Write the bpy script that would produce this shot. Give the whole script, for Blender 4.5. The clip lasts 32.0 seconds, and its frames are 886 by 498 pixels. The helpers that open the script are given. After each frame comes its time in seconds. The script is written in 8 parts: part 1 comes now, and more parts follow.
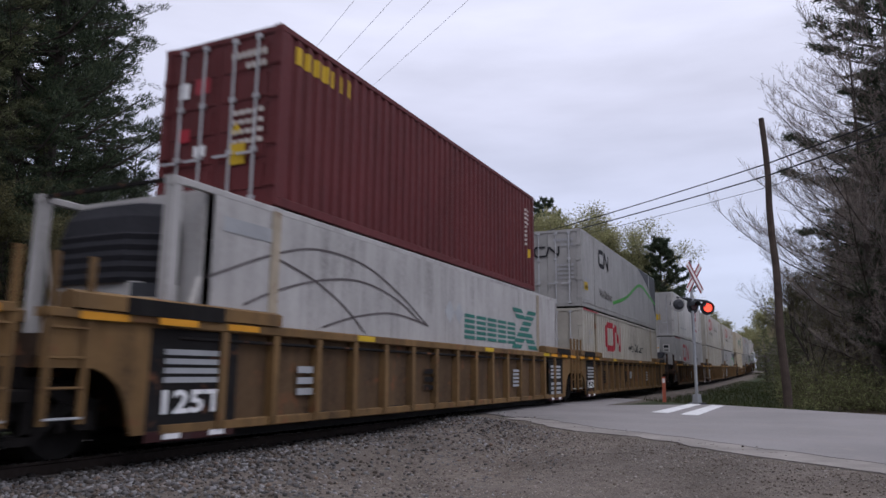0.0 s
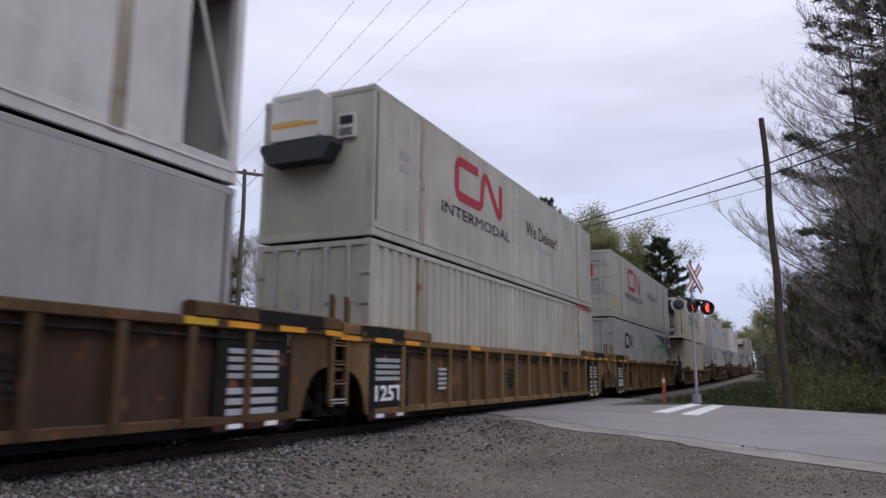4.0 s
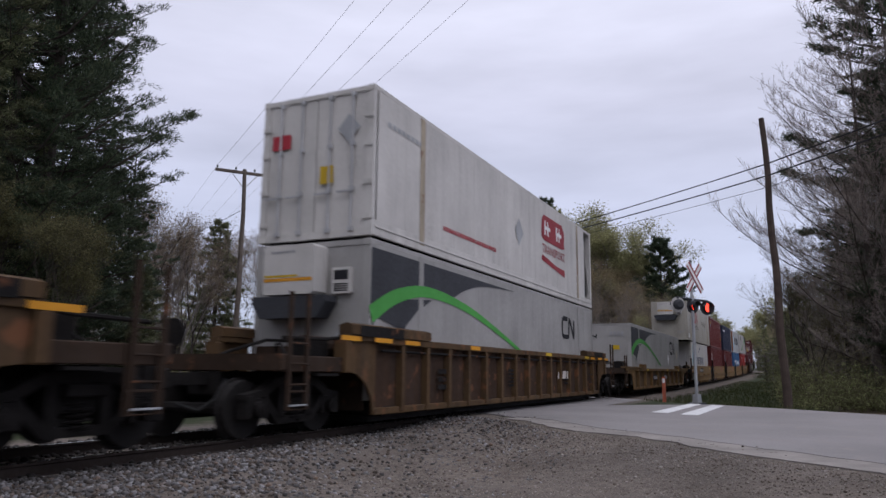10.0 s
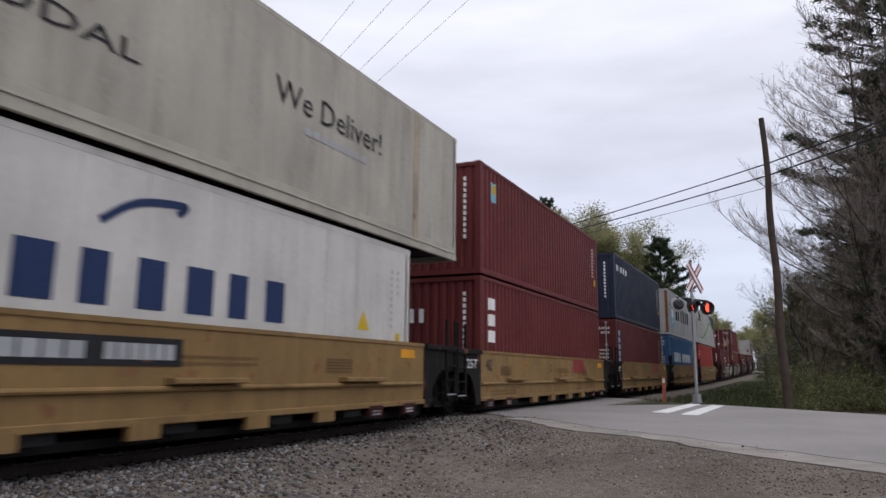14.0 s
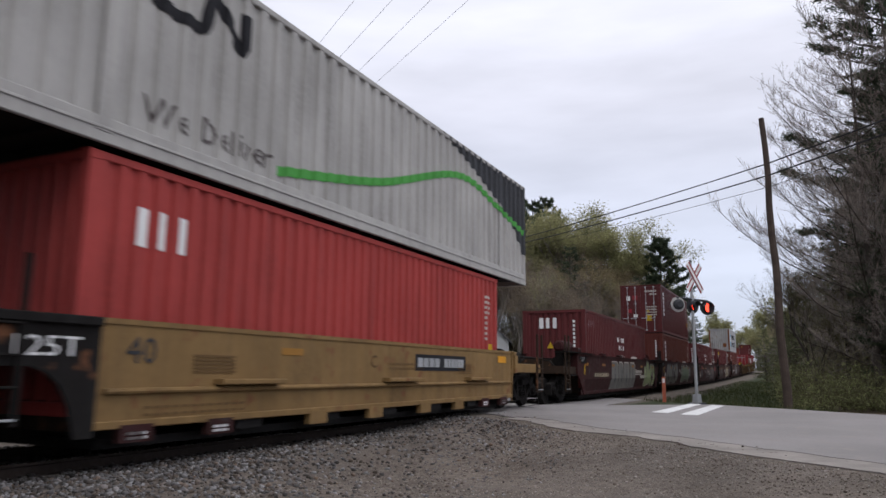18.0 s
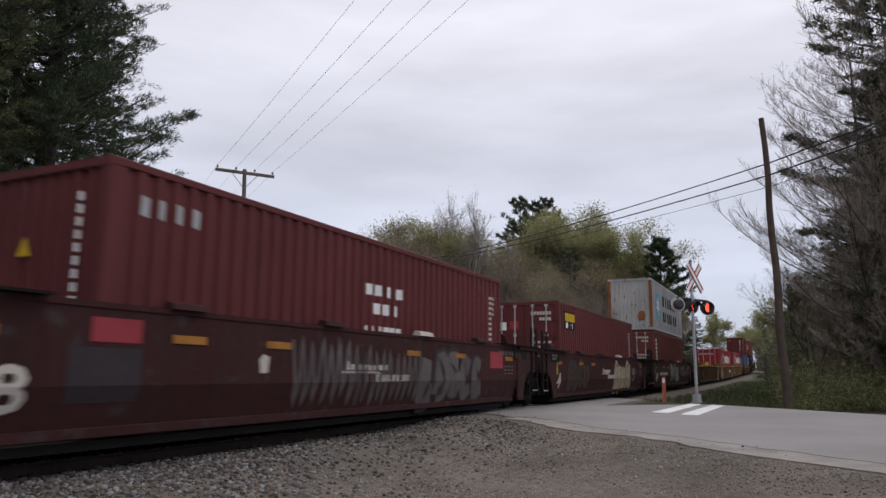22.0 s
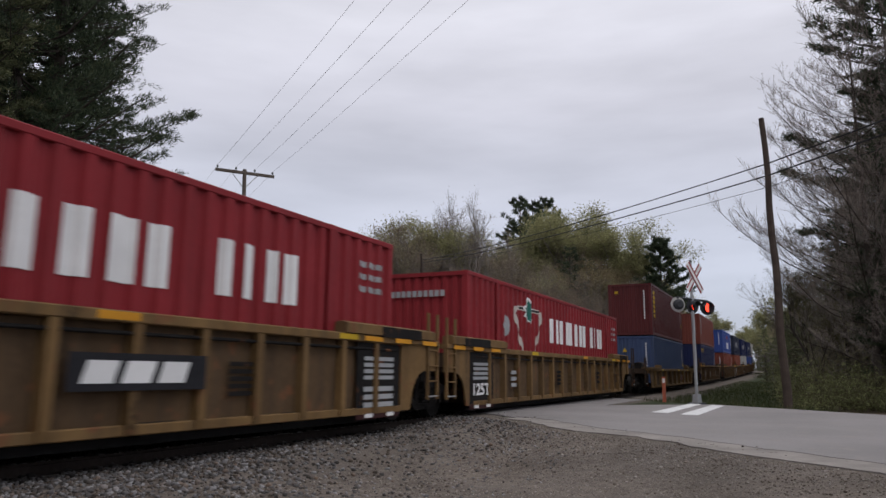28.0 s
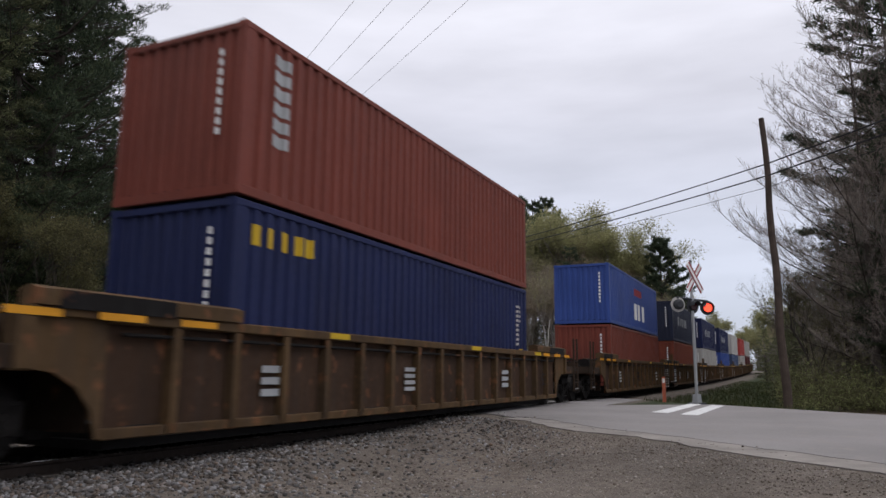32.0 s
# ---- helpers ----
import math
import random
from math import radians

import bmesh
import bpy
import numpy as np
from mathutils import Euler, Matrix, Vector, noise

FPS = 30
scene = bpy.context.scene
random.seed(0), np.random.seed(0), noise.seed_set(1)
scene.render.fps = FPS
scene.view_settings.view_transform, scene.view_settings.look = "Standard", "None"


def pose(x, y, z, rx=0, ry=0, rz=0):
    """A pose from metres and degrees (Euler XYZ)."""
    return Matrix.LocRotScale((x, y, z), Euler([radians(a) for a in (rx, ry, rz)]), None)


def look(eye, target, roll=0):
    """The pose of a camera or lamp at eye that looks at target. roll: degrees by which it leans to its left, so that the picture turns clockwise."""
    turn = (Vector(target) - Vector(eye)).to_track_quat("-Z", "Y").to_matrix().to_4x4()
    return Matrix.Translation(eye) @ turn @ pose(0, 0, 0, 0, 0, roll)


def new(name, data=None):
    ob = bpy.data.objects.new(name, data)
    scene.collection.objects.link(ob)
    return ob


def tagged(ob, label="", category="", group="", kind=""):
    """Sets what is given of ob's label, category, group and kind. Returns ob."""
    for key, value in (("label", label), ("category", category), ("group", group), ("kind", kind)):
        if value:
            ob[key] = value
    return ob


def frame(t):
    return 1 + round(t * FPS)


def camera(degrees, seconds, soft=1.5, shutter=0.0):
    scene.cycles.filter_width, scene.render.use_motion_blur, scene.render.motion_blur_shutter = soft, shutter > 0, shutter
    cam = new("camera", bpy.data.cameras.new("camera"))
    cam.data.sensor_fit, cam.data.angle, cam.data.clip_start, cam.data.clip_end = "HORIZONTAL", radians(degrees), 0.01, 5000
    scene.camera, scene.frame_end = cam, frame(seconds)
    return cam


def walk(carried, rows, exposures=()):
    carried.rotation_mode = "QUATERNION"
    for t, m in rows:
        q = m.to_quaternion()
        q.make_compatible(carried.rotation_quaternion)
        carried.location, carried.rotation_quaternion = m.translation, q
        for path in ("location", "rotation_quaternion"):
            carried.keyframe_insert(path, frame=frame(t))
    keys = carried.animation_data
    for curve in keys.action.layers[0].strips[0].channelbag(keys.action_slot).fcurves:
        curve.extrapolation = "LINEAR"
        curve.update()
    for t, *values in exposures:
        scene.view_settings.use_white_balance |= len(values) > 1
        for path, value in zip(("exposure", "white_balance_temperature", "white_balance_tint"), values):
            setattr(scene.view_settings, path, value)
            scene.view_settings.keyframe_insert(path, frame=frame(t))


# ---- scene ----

from mathutils.geometry import tessellate_polygon

# The eye stands on the gravel beside a single track that runs along +Y; rail tops are at z = 0.
EYE = (7.976, 0.0, 0.95)
AIM = (EYE[0] - 0.42774, EYE[1] + 0.88733, EYE[2] + 0.17276)
cam = camera(63.715, 32.0, soft=1.5, shutter=0.22)
walk(cam, [(0.0, look(EYE, AIM, 0.577)), (32.0, look(EYE, AIM, 0.577))],
     exposures=[(0.0, 0.20, 6080, 15), (1.0, 0.26, 6080, 15), (2.0, 0.28, 6080, 15), (3.0, 0.24, 6080, 15), (6.0, 0.28, 6080, 15), (7.0, 0.20, 6080, 15),
                (8.0, 0.24, 6080, 15), (9.0, 0.14, 6120, 15), (10.0, 0.12, 6120, 15), (11.0, 0.26, 6120, 15), (12.0, 0.06, 6120, 15), (13.0, 0.02, 6120, 15),
                (14.0, 0.34, 6430, 10), (17.0, 0.36, 6430, 10), (18.0, 0.36, 6430, 10), (19.0, 0.20, 6430, 10), (20.0, 0.06, 6560, 10), (21.0, 0.52, 6560, 10),
                (22.0, 0.22, 6560, 10), (23.0, 0.10, 6560, 10), (24.0, 0.12, 6560, 10), (25.0, 0.40, 6560, 10), (28.0, 0.06, 6560, 10), (29.0, 0.18, 6560, 10),
                (30.0, 0.18, 6560, 10), (31.0, 0.44, 6560, 10), (32.0, 0.24, 6560, 10)])

SPEED = 14.4


# ---- world and sun: a bright, even overcast ----
def build_world():
    w = bpy.data.worlds.new("overcast_sky")
    w.use_nodes = True
    scene.world = w
    nt = w.node_tree
    nt.nodes.clear()
    N, L = nt.nodes.new, nt.links.new
    out, bg = N("ShaderNodeOutputWorld"), N("ShaderNodeBackground")
    tc, sep = N("ShaderNodeTexCoord"), N("ShaderNodeSeparateXYZ")
    L(tc.outputs["Generated"], sep.inputs[0])
    sky = N("ShaderNodeTexSky")
    sky.sky_type, sky.sun_disc = "NISHITA", False
    sky.sun_elevation, sky.sun_rotation = radians(46), radians(128)
    skym = N("ShaderNodeMixRGB")
    skym.blend_type = "MULTIPLY"
    skym.inputs[0].default_value = 1.0
    skym.inputs[2].default_value = (0.10, 0.10, 0.10, 1)
    L(sky.outputs[0], skym.inputs[1])
    # cloud deck: brighter towards the zenith, with soft streaks
    ramp = N("ShaderNodeValToRGB")
    e = ramp.color_ramp.elements
    e[0].position, e[0].color = 0.0, (0.50, 0.545, 0.665, 1)
    e[1].position, e[1].color = 0.18, (0.60, 0.625, 0.735, 1)
    for p, c in ((0.36, (0.69, 0.69, 0.775, 1)), (0.6, (0.92, 0.92, 1.0, 1)), (1.0, (1.55, 1.53, 1.58, 1))):
        k = e.new(p)
        k.color = c
    L(sep.outputs[2], ramp.inputs[0])
    mp = N("ShaderNodeMapping")
    mp.inputs["Scale"].default_value = (1.0, 1.0, 4.5)
    L(tc.outputs["Generated"], mp.inputs[0])
    n1 = N("ShaderNodeTexNoise")
    n1.inputs["Scale"].default_value, n1.inputs["Detail"].default_value = 2.6, 6
    n1.inputs["Roughness"].default_value = 0.5
    L(mp.outputs[0], n1.inputs["Vector"])
    cl = N("ShaderNodeMapRange")
    cl.inputs[1].default_value, cl.inputs[2].default_value = 0.3, 0.7
    cl.inputs[3].default_value, cl.inputs[4].default_value = 0.86, 1.13
    L(n1.outputs["Fac"], cl.inputs[0])
    mul = N("ShaderNodeVectorMath")
    mul.operation = "SCALE"
    L(ramp.outputs[0], mul.inputs[0])
    L(cl.outputs[0], mul.inputs["Scale"])
    # the deck is thinner, and so brighter, on the sun's side
    glow = N("ShaderNodeMath")
    glow.operation = "MULTIPLY_ADD"
    glow.inputs[1].default_value, glow.inputs[2].default_value = 0.17, 1.06
    L(sep.outputs[0], glow.inputs[0])
    lit = N("ShaderNodeVectorMath")
    lit.operation = "SCALE"
    L(mul.outputs[0], lit.inputs[0])
    L(glow.outputs[0], lit.inputs["Scale"])
    mix = N("ShaderNodeMixRGB")
    mix.inputs[0].default_value = 0.88
    L(skym.outputs[0], mix.inputs[1])
    L(lit.outputs[0], mix.inputs[2])
    L(mix.outputs[0], bg.inputs[0])
    bg.inputs[1].default_value = 1.0
    L(bg.outputs[0], out.inputs[0])


build_world()
sun_data = bpy.data.lights.new("sun", "SUN")
sun_data.energy, sun_data.angle, sun_data.color = 0.36, radians(26), (1.0, 0.97, 0.92)
sun_ob = new("sun", sun_data)
sun_ob.matrix_world = look((38, -30, 50), (0, 0, 0))


# ---- materials ----
MATS = {}


def surface(name, col, rough=0.6, metal=0.0, var=0.25, scale=1.2, grain=18.0, bump=0.15, streak=0.0,
            spot=None, spot_amt=0.0, alt=None, spec=0.2, emit=0.0, grime=0.0):
    """A surface with tone variation at two scales, grime streaks, spots of a second colour and fine relief."""
    if name in MATS:
        return MATS[name]
    m = bpy.data.materials.new(name)
    MATS[name] = m
    m.use_nodes = True
    nt = m.node_tree
    N, L = nt.nodes.new, nt.links.new
    b = nt.nodes["Principled BSDF"]
    b.inputs["Metallic"].default_value = metal
    b.inputs["Specular IOR Level"].default_value = spec
    tc, inf, add = N("ShaderNodeTexCoord"), N("ShaderNodeObjectInfo"), N("ShaderNodeVectorMath")
    add.operation = "MULTIPLY_ADD"
    add.inputs[1].default_value = (1, 1, 1)
    comb = N("ShaderNodeMath")
    comb.operation = "MULTIPLY"
    comb.inputs[1].default_value = 37.0
    L(inf.outputs["Random"], comb.inputs[0])
    L(tc.outputs["Object"], add.inputs[0])
    L(comb.outputs[0], add.inputs[2])
    vec = add.outputs[0]

    def noise_tex(sc, detail=4, stretch=None):
        n = N("ShaderNodeTexNoise")
        n.inputs["Scale"].default_value, n.inputs["Detail"].default_value = sc, detail
        if stretch:
            mp = N("ShaderNodeMapping")
            mp.inputs["Scale"].default_value = stretch
            L(vec, mp.inputs[0])
            L(mp.outputs[0], n.inputs["Vector"])
        else:
            L(vec, n.inputs["Vector"])
        return n.outputs["Fac"]

    def span(fac, lo, hi, a, c):
        r = N("ShaderNodeMapRange")
        for i, v in enumerate((lo, hi, a, c)):
            r.inputs[i + 1].default_value = v
        L(fac, r.inputs[0])
        return r.outputs[0]

    def mix(fac, a, c, mode="MIX"):
        x = N("ShaderNodeMixRGB")
        x.blend_type = mode
        for i, v in enumerate((fac, a, c)):
            if hasattr(v, "links"):
                L(v, x.inputs[i])
            else:
                x.inputs[i].default_value = v if i == 0 else (*v, 1)
        return x.outputs[0]

    big, small = noise_tex(scale, 5), noise_tex(grain, 3)
    lo = tuple(c * (1 - var) for c in col)
    hi = tuple(min(1, c * (1 + var * 0.7)) for c in col)
    c = mix(span(big, 0.3, 0.7, 0, 1), lo, alt or hi)
    c = mix(span(small, 0.25, 0.75, 0, var), c, tuple(x * 0.55 for x in col))
    if streak:
        s = noise_tex(1.0, 4, (0.6, 5.0, 0.35))
        c = mix(span(s, 0.48, 0.75, 0, streak), c, tuple(x * 0.45 + 0.02 for x in col))
    if grime:
        # soot and road film: broad blotches and long runs, broken up by a finer noise
        g1, g2, g3 = noise_tex(0.55, 8), noise_tex(1.0, 7, (1.0, 3.2, 0.5)), noise_tex(14, 6)
        k = N("ShaderNodeMath")
        k.operation = "MULTIPLY"
        L(span(g1, 0.38, 0.66, 0.25, 1.0), k.inputs[0])
        L(span(g2, 0.40, 0.68, 0.0, 1.0), k.inputs[1])
        k2 = N("ShaderNodeMath")
        k2.operation = "MULTIPLY"
        L(k.outputs[0], k2.inputs[0])
        L(span(g3, 0.3, 0.6, 0.35 * grime, grime), k2.inputs[1])
        c = mix(k2.outputs[0], c, (0.022, 0.016, 0.013))
    if spot and spot_amt > 0:
        s = noise_tex(3.4, 8)
        c = mix(span(s, 0.62 - spot_amt * 0.25, 0.72 - spot_amt * 0.2, 0, 0.85), c, spot)
    L(c, b.inputs["Base Color"])
    L(span(small, 0.2, 0.8, max(0.05, rough - 0.12), min(1, rough + 0.12)), b.inputs["Roughness"])
    if emit:
        b.inputs["Emission Color"].default_value = (*col, 1)
        b.inputs["Emission Strength"].default_value = emit
    if bump:
        bp = N("ShaderNodeBump")
        bp.inputs["Strength"].default_value = bump
        bp.inputs["Distance"].default_value = 0.02
        L(small, bp.inputs["Height"])
        L(bp.outputs[0], b.inputs["Normal"])
    return m


RUST = (0.16, 0.07, 0.035)


def paint(name, col, streak=0.28, spot_amt=0.0, rough=0.5, var=0.14, spot=RUST, grime=0.25):
    return surface("paint_" + name, col, rough=rough, var=var, scale=0.7, grain=9, bump=0.03, streak=streak,
                   spot=spot, spot_amt=spot_amt, spec=0.12, grime=grime)


P = {
    "maroon": paint("maroon", (0.108, 0.027, 0.028)),
    "tex": paint("tex", (0.125, 0.028, 0.028)),
    "brown": paint("brown", (0.128, 0.036, 0.028)),
    "brick": paint("brick", (0.17, 0.047, 0.034)),
    "red": paint("red", (0.235, 0.024, 0.030), streak=0.25, spot_amt=0.0),
    "cai": paint("cai", (0.36, 0.055, 0.05)),
    "orange": paint("orange", (0.19, 0.052, 0.033)),
    "navy": paint("navy", (0.025, 0.030, 0.055)),
    "seablue": paint("seablue", (0.016, 0.022, 0.07)),
    "blue": paint("blue", (0.040, 0.105, 0.225), streak=0.4),
    "slate": paint("slate", (0.055, 0.080, 0.155)),
    "royal": paint("royal", (0.04, 0.075, 0.26)),
    "white": paint("white", (0.53, 0.512, 0.485), streak=0.15, spot_amt=0.0, spot=(0.35, 0.3, 0.24)),
    "offwhite": paint("offwhite", (0.40, 0.388, 0.375), grime=0.45, streak=0.3),
    "cngrey": paint("cngrey", (0.320, 0.312, 0.300), streak=0.18, spot_amt=0.0, spot=(0.3, 0.27, 0.22)),
    "cnwarm": paint("cnwarm", (0.385, 0.36, 0.31), grime=0.35, streak=0.22, spot_amt=0.0, spot=(0.3, 0.25, 0.18)),
    "cream": paint("cream", (0.50, 0.435, 0.33), streak=0.16, spot_amt=0.0, grime=0.22),
    "lightgrey": paint("lightgrey", (0.405, 0.395, 0.38), streak=0.22, spot_amt=0.0, spot=(0.3, 0.26, 0.22), grime=0.3),
    "silver": paint("silver", (0.40, 0.405, 0.415), streak=0.3, grime=0.3),
    "rusty_grey": paint("rusty_grey", (0.36, 0.355, 0.35), streak=0.4, spot_amt=0.03, grime=0.3),
    "stained": paint("stained", (0.37, 0.315, 0.235), streak=0.6, spot_amt=0.10, rough=0.6, var=0.3, grime=0.5),
    "green": paint("green", (0.03, 0.20, 0.13)),
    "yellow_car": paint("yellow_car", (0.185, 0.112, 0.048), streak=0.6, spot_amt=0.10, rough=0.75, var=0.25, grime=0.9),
    # recessed side sheets: rusty grime plus the shade under the chord, in the colour
    "yellow_panel_shaded": paint("yellow_panel_shaded", (0.105, 0.066, 0.036), streak=0.6, spot_amt=0.10, rough=0.8, var=0.25, grime=0.8),
    "brown_panel_shaded": paint("brown_panel_shaded", (0.052, 0.030, 0.019), streak=0.6, spot_amt=0.12, rough=0.8, var=0.28, grime=0.8),
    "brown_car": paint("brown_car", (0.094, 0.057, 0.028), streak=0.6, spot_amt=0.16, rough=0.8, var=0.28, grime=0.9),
    "ochre_car": paint("ochre_car", (0.220, 0.137, 0.058), streak=0.3, spot_amt=0.03, rough=0.65, grime=0.45),
    "maroon_car": paint("maroon_car", (0.044, 0.0145, 0.015), streak=0.5, spot_amt=0.05, rough=0.75, spot=(0.05, 0.04, 0.04), grime=0.8),
    "greasy_car": paint("greasy_car", (0.040, 0.026, 0.018), streak=0.5, spot_amt=0.10, rough=0.85, var=0.3, grime=0.9),
    "ochre_dim": paint("ochre_dim", (0.30, 0.15, 0.035), streak=0.2),
    "ochre_faint": paint("ochre_faint", (0.135, 0.080, 0.034), streak=0.1),
    "dark_car": paint("dark_car", (0.013, 0.012, 0.012), streak=0.4, spot_amt=0.05, rough=0.92),
}
M_RED_LOGO = surface("sign_red", (0.32, 0.027, 0.040), var=0.12, bump=0.0)
M_BLACK = surface("sign_black", (0.022, 0.022, 0.026), rough=0.75, var=0.2, bump=0.0, spec=0.12)
M_DARK = surface("sign_charcoal", (0.04, 0.042, 0.048), var=0.2, bump=0.0)
M_WHITE = surface("sign_white", (0.72, 0.72, 0.72), var=0.1, bump=0.0)
M_GREEN = surface("sign_green", (0.07, 0.30, 0.06), var=0.12, bump=0.0)
M_TEAL = surface("sign_teal", (0.032, 0.145, 0.118), var=0.15, bump=0.0)
M_YEL = surface("sign_yellow", (0.50, 0.33, 0.02), var=0.15, bump=0.0)
M_AMBER = surface("sign_amber", (0.60, 0.27, 0.02), var=0.15, bump=0.0)
M_AMBER_D = surface("sign_amber_dirty", (0.30, 0.13, 0.025), var=0.35, scale=3, bump=0.0)
M_MARK = surface("sign_maroon", (0.26, 0.035, 0.045), var=0.12, bump=0.0)
M_SKY = surface("sign_sky_blue", (0.18, 0.40, 0.52), var=0.12, bump=0.0)
M_NAVY = surface("sign_navy", (0.015, 0.03, 0.09), var=0.12, bump=0.0)
M_GREY = surface("sign_grey", (0.30, 0.30, 0.31), var=0.15, bump=0.0)
M_FADE = surface("sign_faded", (0.33, 0.34, 0.35), var=0.2, bump=0.0)
M_PALE = surface("sign_pale", (0.50, 0.46, 0.42), var=0.2, bump=0.0)
M_LIME = surface("spray_lime", (0.27, 0.32, 0.17), var=0.3, bump=0.0)
M_TAUPE = surface("spray_taupe", (0.10, 0.085, 0.085), var=0.3, bump=0.0)
M_CREAM = surface("spray_cream", (0.36, 0.31, 0.22), var=0.3, bump=0.0)
M_ASH = surface("spray_ash", (0.20, 0.19, 0.19), var=0.3, bump=0.0)
M_STEEL = surface("galvanised_steel", (0.36, 0.37, 0.38), rough=0.5, metal=0.6, var=0.2)
M_RODS = surface("grey_rods", (0.40, 0.40, 0.41), rough=0.5, metal=0.2, var=0.2)
M_IRON = surface("dark_cast_iron", (0.012, 0.0105, 0.010), rough=0.9, var=0.4, scale=4, bump=0.3, spec=0.15)
M_RUBBER = surface("black_rubber", (0.02, 0.02, 0.02), rough=0.85)
M_WHEEL = surface("wheel_steel", (0.013, 0.0115, 0.011), rough=0.8, metal=0.1)
M_RAIL = surface("rail_rust", (0.026, 0.019, 0.016), rough=0.85, var=0.3, spec=0.2)
M_RAILTOP = surface("rail_polished", (0.5, 0.5, 0.5), rough=0.25, metal=1.0)
M_TIE = surface("creosoted_wood", (0.036, 0.029, 0.025), rough=0.9, var=0.4, scale=3, bump=0.5)
# near-black for undersides: the shade beneath is put into the colour
M_SHADE = surface("shaded_underside", (0.015, 0.014, 0.014), rough=0.9)

# ---- mesh building ----
CACHE = {}


class Geo:
    """Collects vertices and faces; closed pieces are added one by one."""

    def __init__(self):
        self.v, self.f = [], []

    def add(self, pts, faces):
        n = len(self.v)
        self.v += [tuple(p) for p in pts]
        self.f += [tuple(n + i for i in q) for q in faces]
        return self

    def box(self, x0, x1, y0, y1, z0, z1, ch=0.0):
        if ch:
            return self.prism([(x0 + ch, z0), (x1 - ch, z0), (x1, z0 + ch), (x1, z1 - ch), (x1 - ch, z1), (x0 + ch, z1),
                               (x0, z1 - ch), (x0, z0 + ch)], "y", y0, y1)
        return self.add([(x0, y0, z0), (x1, y0, z0), (x1, y1, z0), (x0, y1, z0), (x0, y0, z1), (x1, y0, z1), (x1, y1, z1), (x0, y1, z1)],
                        [(3, 2, 1, 0), (4, 5, 6, 7), (0, 1, 5, 4), (1, 2, 6, 5), (2, 3, 7, 6), (3, 0, 4, 7)])

    def prism(self, prof, axis, a, b):
        """A profile pulled along an axis. Profile planes: x axis (y, z), y axis (x, z), z axis (x, y)."""
        n = len(prof)
        put = {"x": lambda p, s: (s, p[0], p[1]), "y": lambda p, s: (p[0], s, p[1]), "z": lambda p, s: (p[0], p[1], s)}[axis]
        pts = [put(p, a) for p in prof] + [put(p, b) for p in prof]
        return self.add(pts, [tuple(range(n))[::-1], tuple(range(n, 2 * n))] + [(i, (i + 1) % n, n + (i + 1) % n, n + i) for i in range(n)])

    def tube(self, pts, rad, n=8, cap=True):
        pts = [Vector(p) for p in pts]
        rad = rad if isinstance(rad, (list, tuple)) else [rad] * len(pts)
        rings = []
        for i, p in enumerate(pts):
            d = (pts[min(i + 1, len(pts) - 1)] - pts[max(i - 1, 0)]).normalized()
            s = d.orthogonal().normalized() if i == 0 else (s - d * s.dot(d)).normalized()
            t = d.cross(s)
            rings.append([p + (s * math.cos(6.2832 * k / n) + t * math.sin(6.2832 * k / n)) * rad[i] for k in range(n)])
        fs = []
        for i in range(len(pts) - 1):
            fs += [(i * n + k, i * n + (k + 1) % n, (i + 1) * n + (k + 1) % n, (i + 1) * n + k) for k in range(n)]
        if cap:
            fs += [tuple(range(n))[::-1], tuple(range((len(pts) - 1) * n, len(pts) * n))]
        return self.add([q for r in rings for q in r], fs)

    def disc(self, c, axis, r, t, n=24):
        d = {"x": (1, 0, 0), "y": (0, 1, 0), "z": (0, 0, 1)}[axis]
        return self.tube([Vector(c) - Vector(d) * t / 2, Vector(c) + Vector(d) * t / 2], r, n)

    def weld(self):
        """Joins corners that lie in one place, so that a mark is one piece."""
        seen, order, pts = {}, [], []
        for p in self.v:
            k = (round(p[0], 4), round(p[1], 4), round(p[2], 4))
            if k not in seen:
                seen[k] = len(pts)
                pts.append(p)
            order.append(seen[k])
        fs = []
        for q in self.f:
            q = [order[i] for i in q]
            q = [a for i, a in enumerate(q) if a != q[i - 1]]
            if len(q) > 2:
                fs.append(tuple(q))
        self.v, self.f = pts, fs
        return self

    def mesh(self, name):
        me = bpy.data.meshes.new(name)
        me.from_pydata(self.v, [], self.f)
        me.materials.append(None)
        me.validate()
        return me


def cached(key, build):
    if key not in CACHE:
        g = build()
        CACHE[key] = g.mesh(str(key[0])) if isinstance(g, Geo) else g
    return CACHE[key]


def part(name, me, material, parent=None, label="", at=None):
    """Links a mesh as one object, a part of its parent."""
    if isinstance(me, Geo):
        me = me.mesh(name)
    ob = new(name, me)
    if len(ob.material_slots) == 0:
        me.materials.append(None)
    ob.material_slots[0].link = "OBJECT"
    ob.material_slots[0].material = material
    if at is not None:
        ob.matrix_basis = at if isinstance(at, Matrix) else Matrix.Translation(at)
    if parent is not None:
        ob.parent = parent
    if label:
        ob["label"] = label
    if name in ("stencil", "louvre", "vent", "name_stripes"):
        ob["kind"] = "stuff"
    return ob


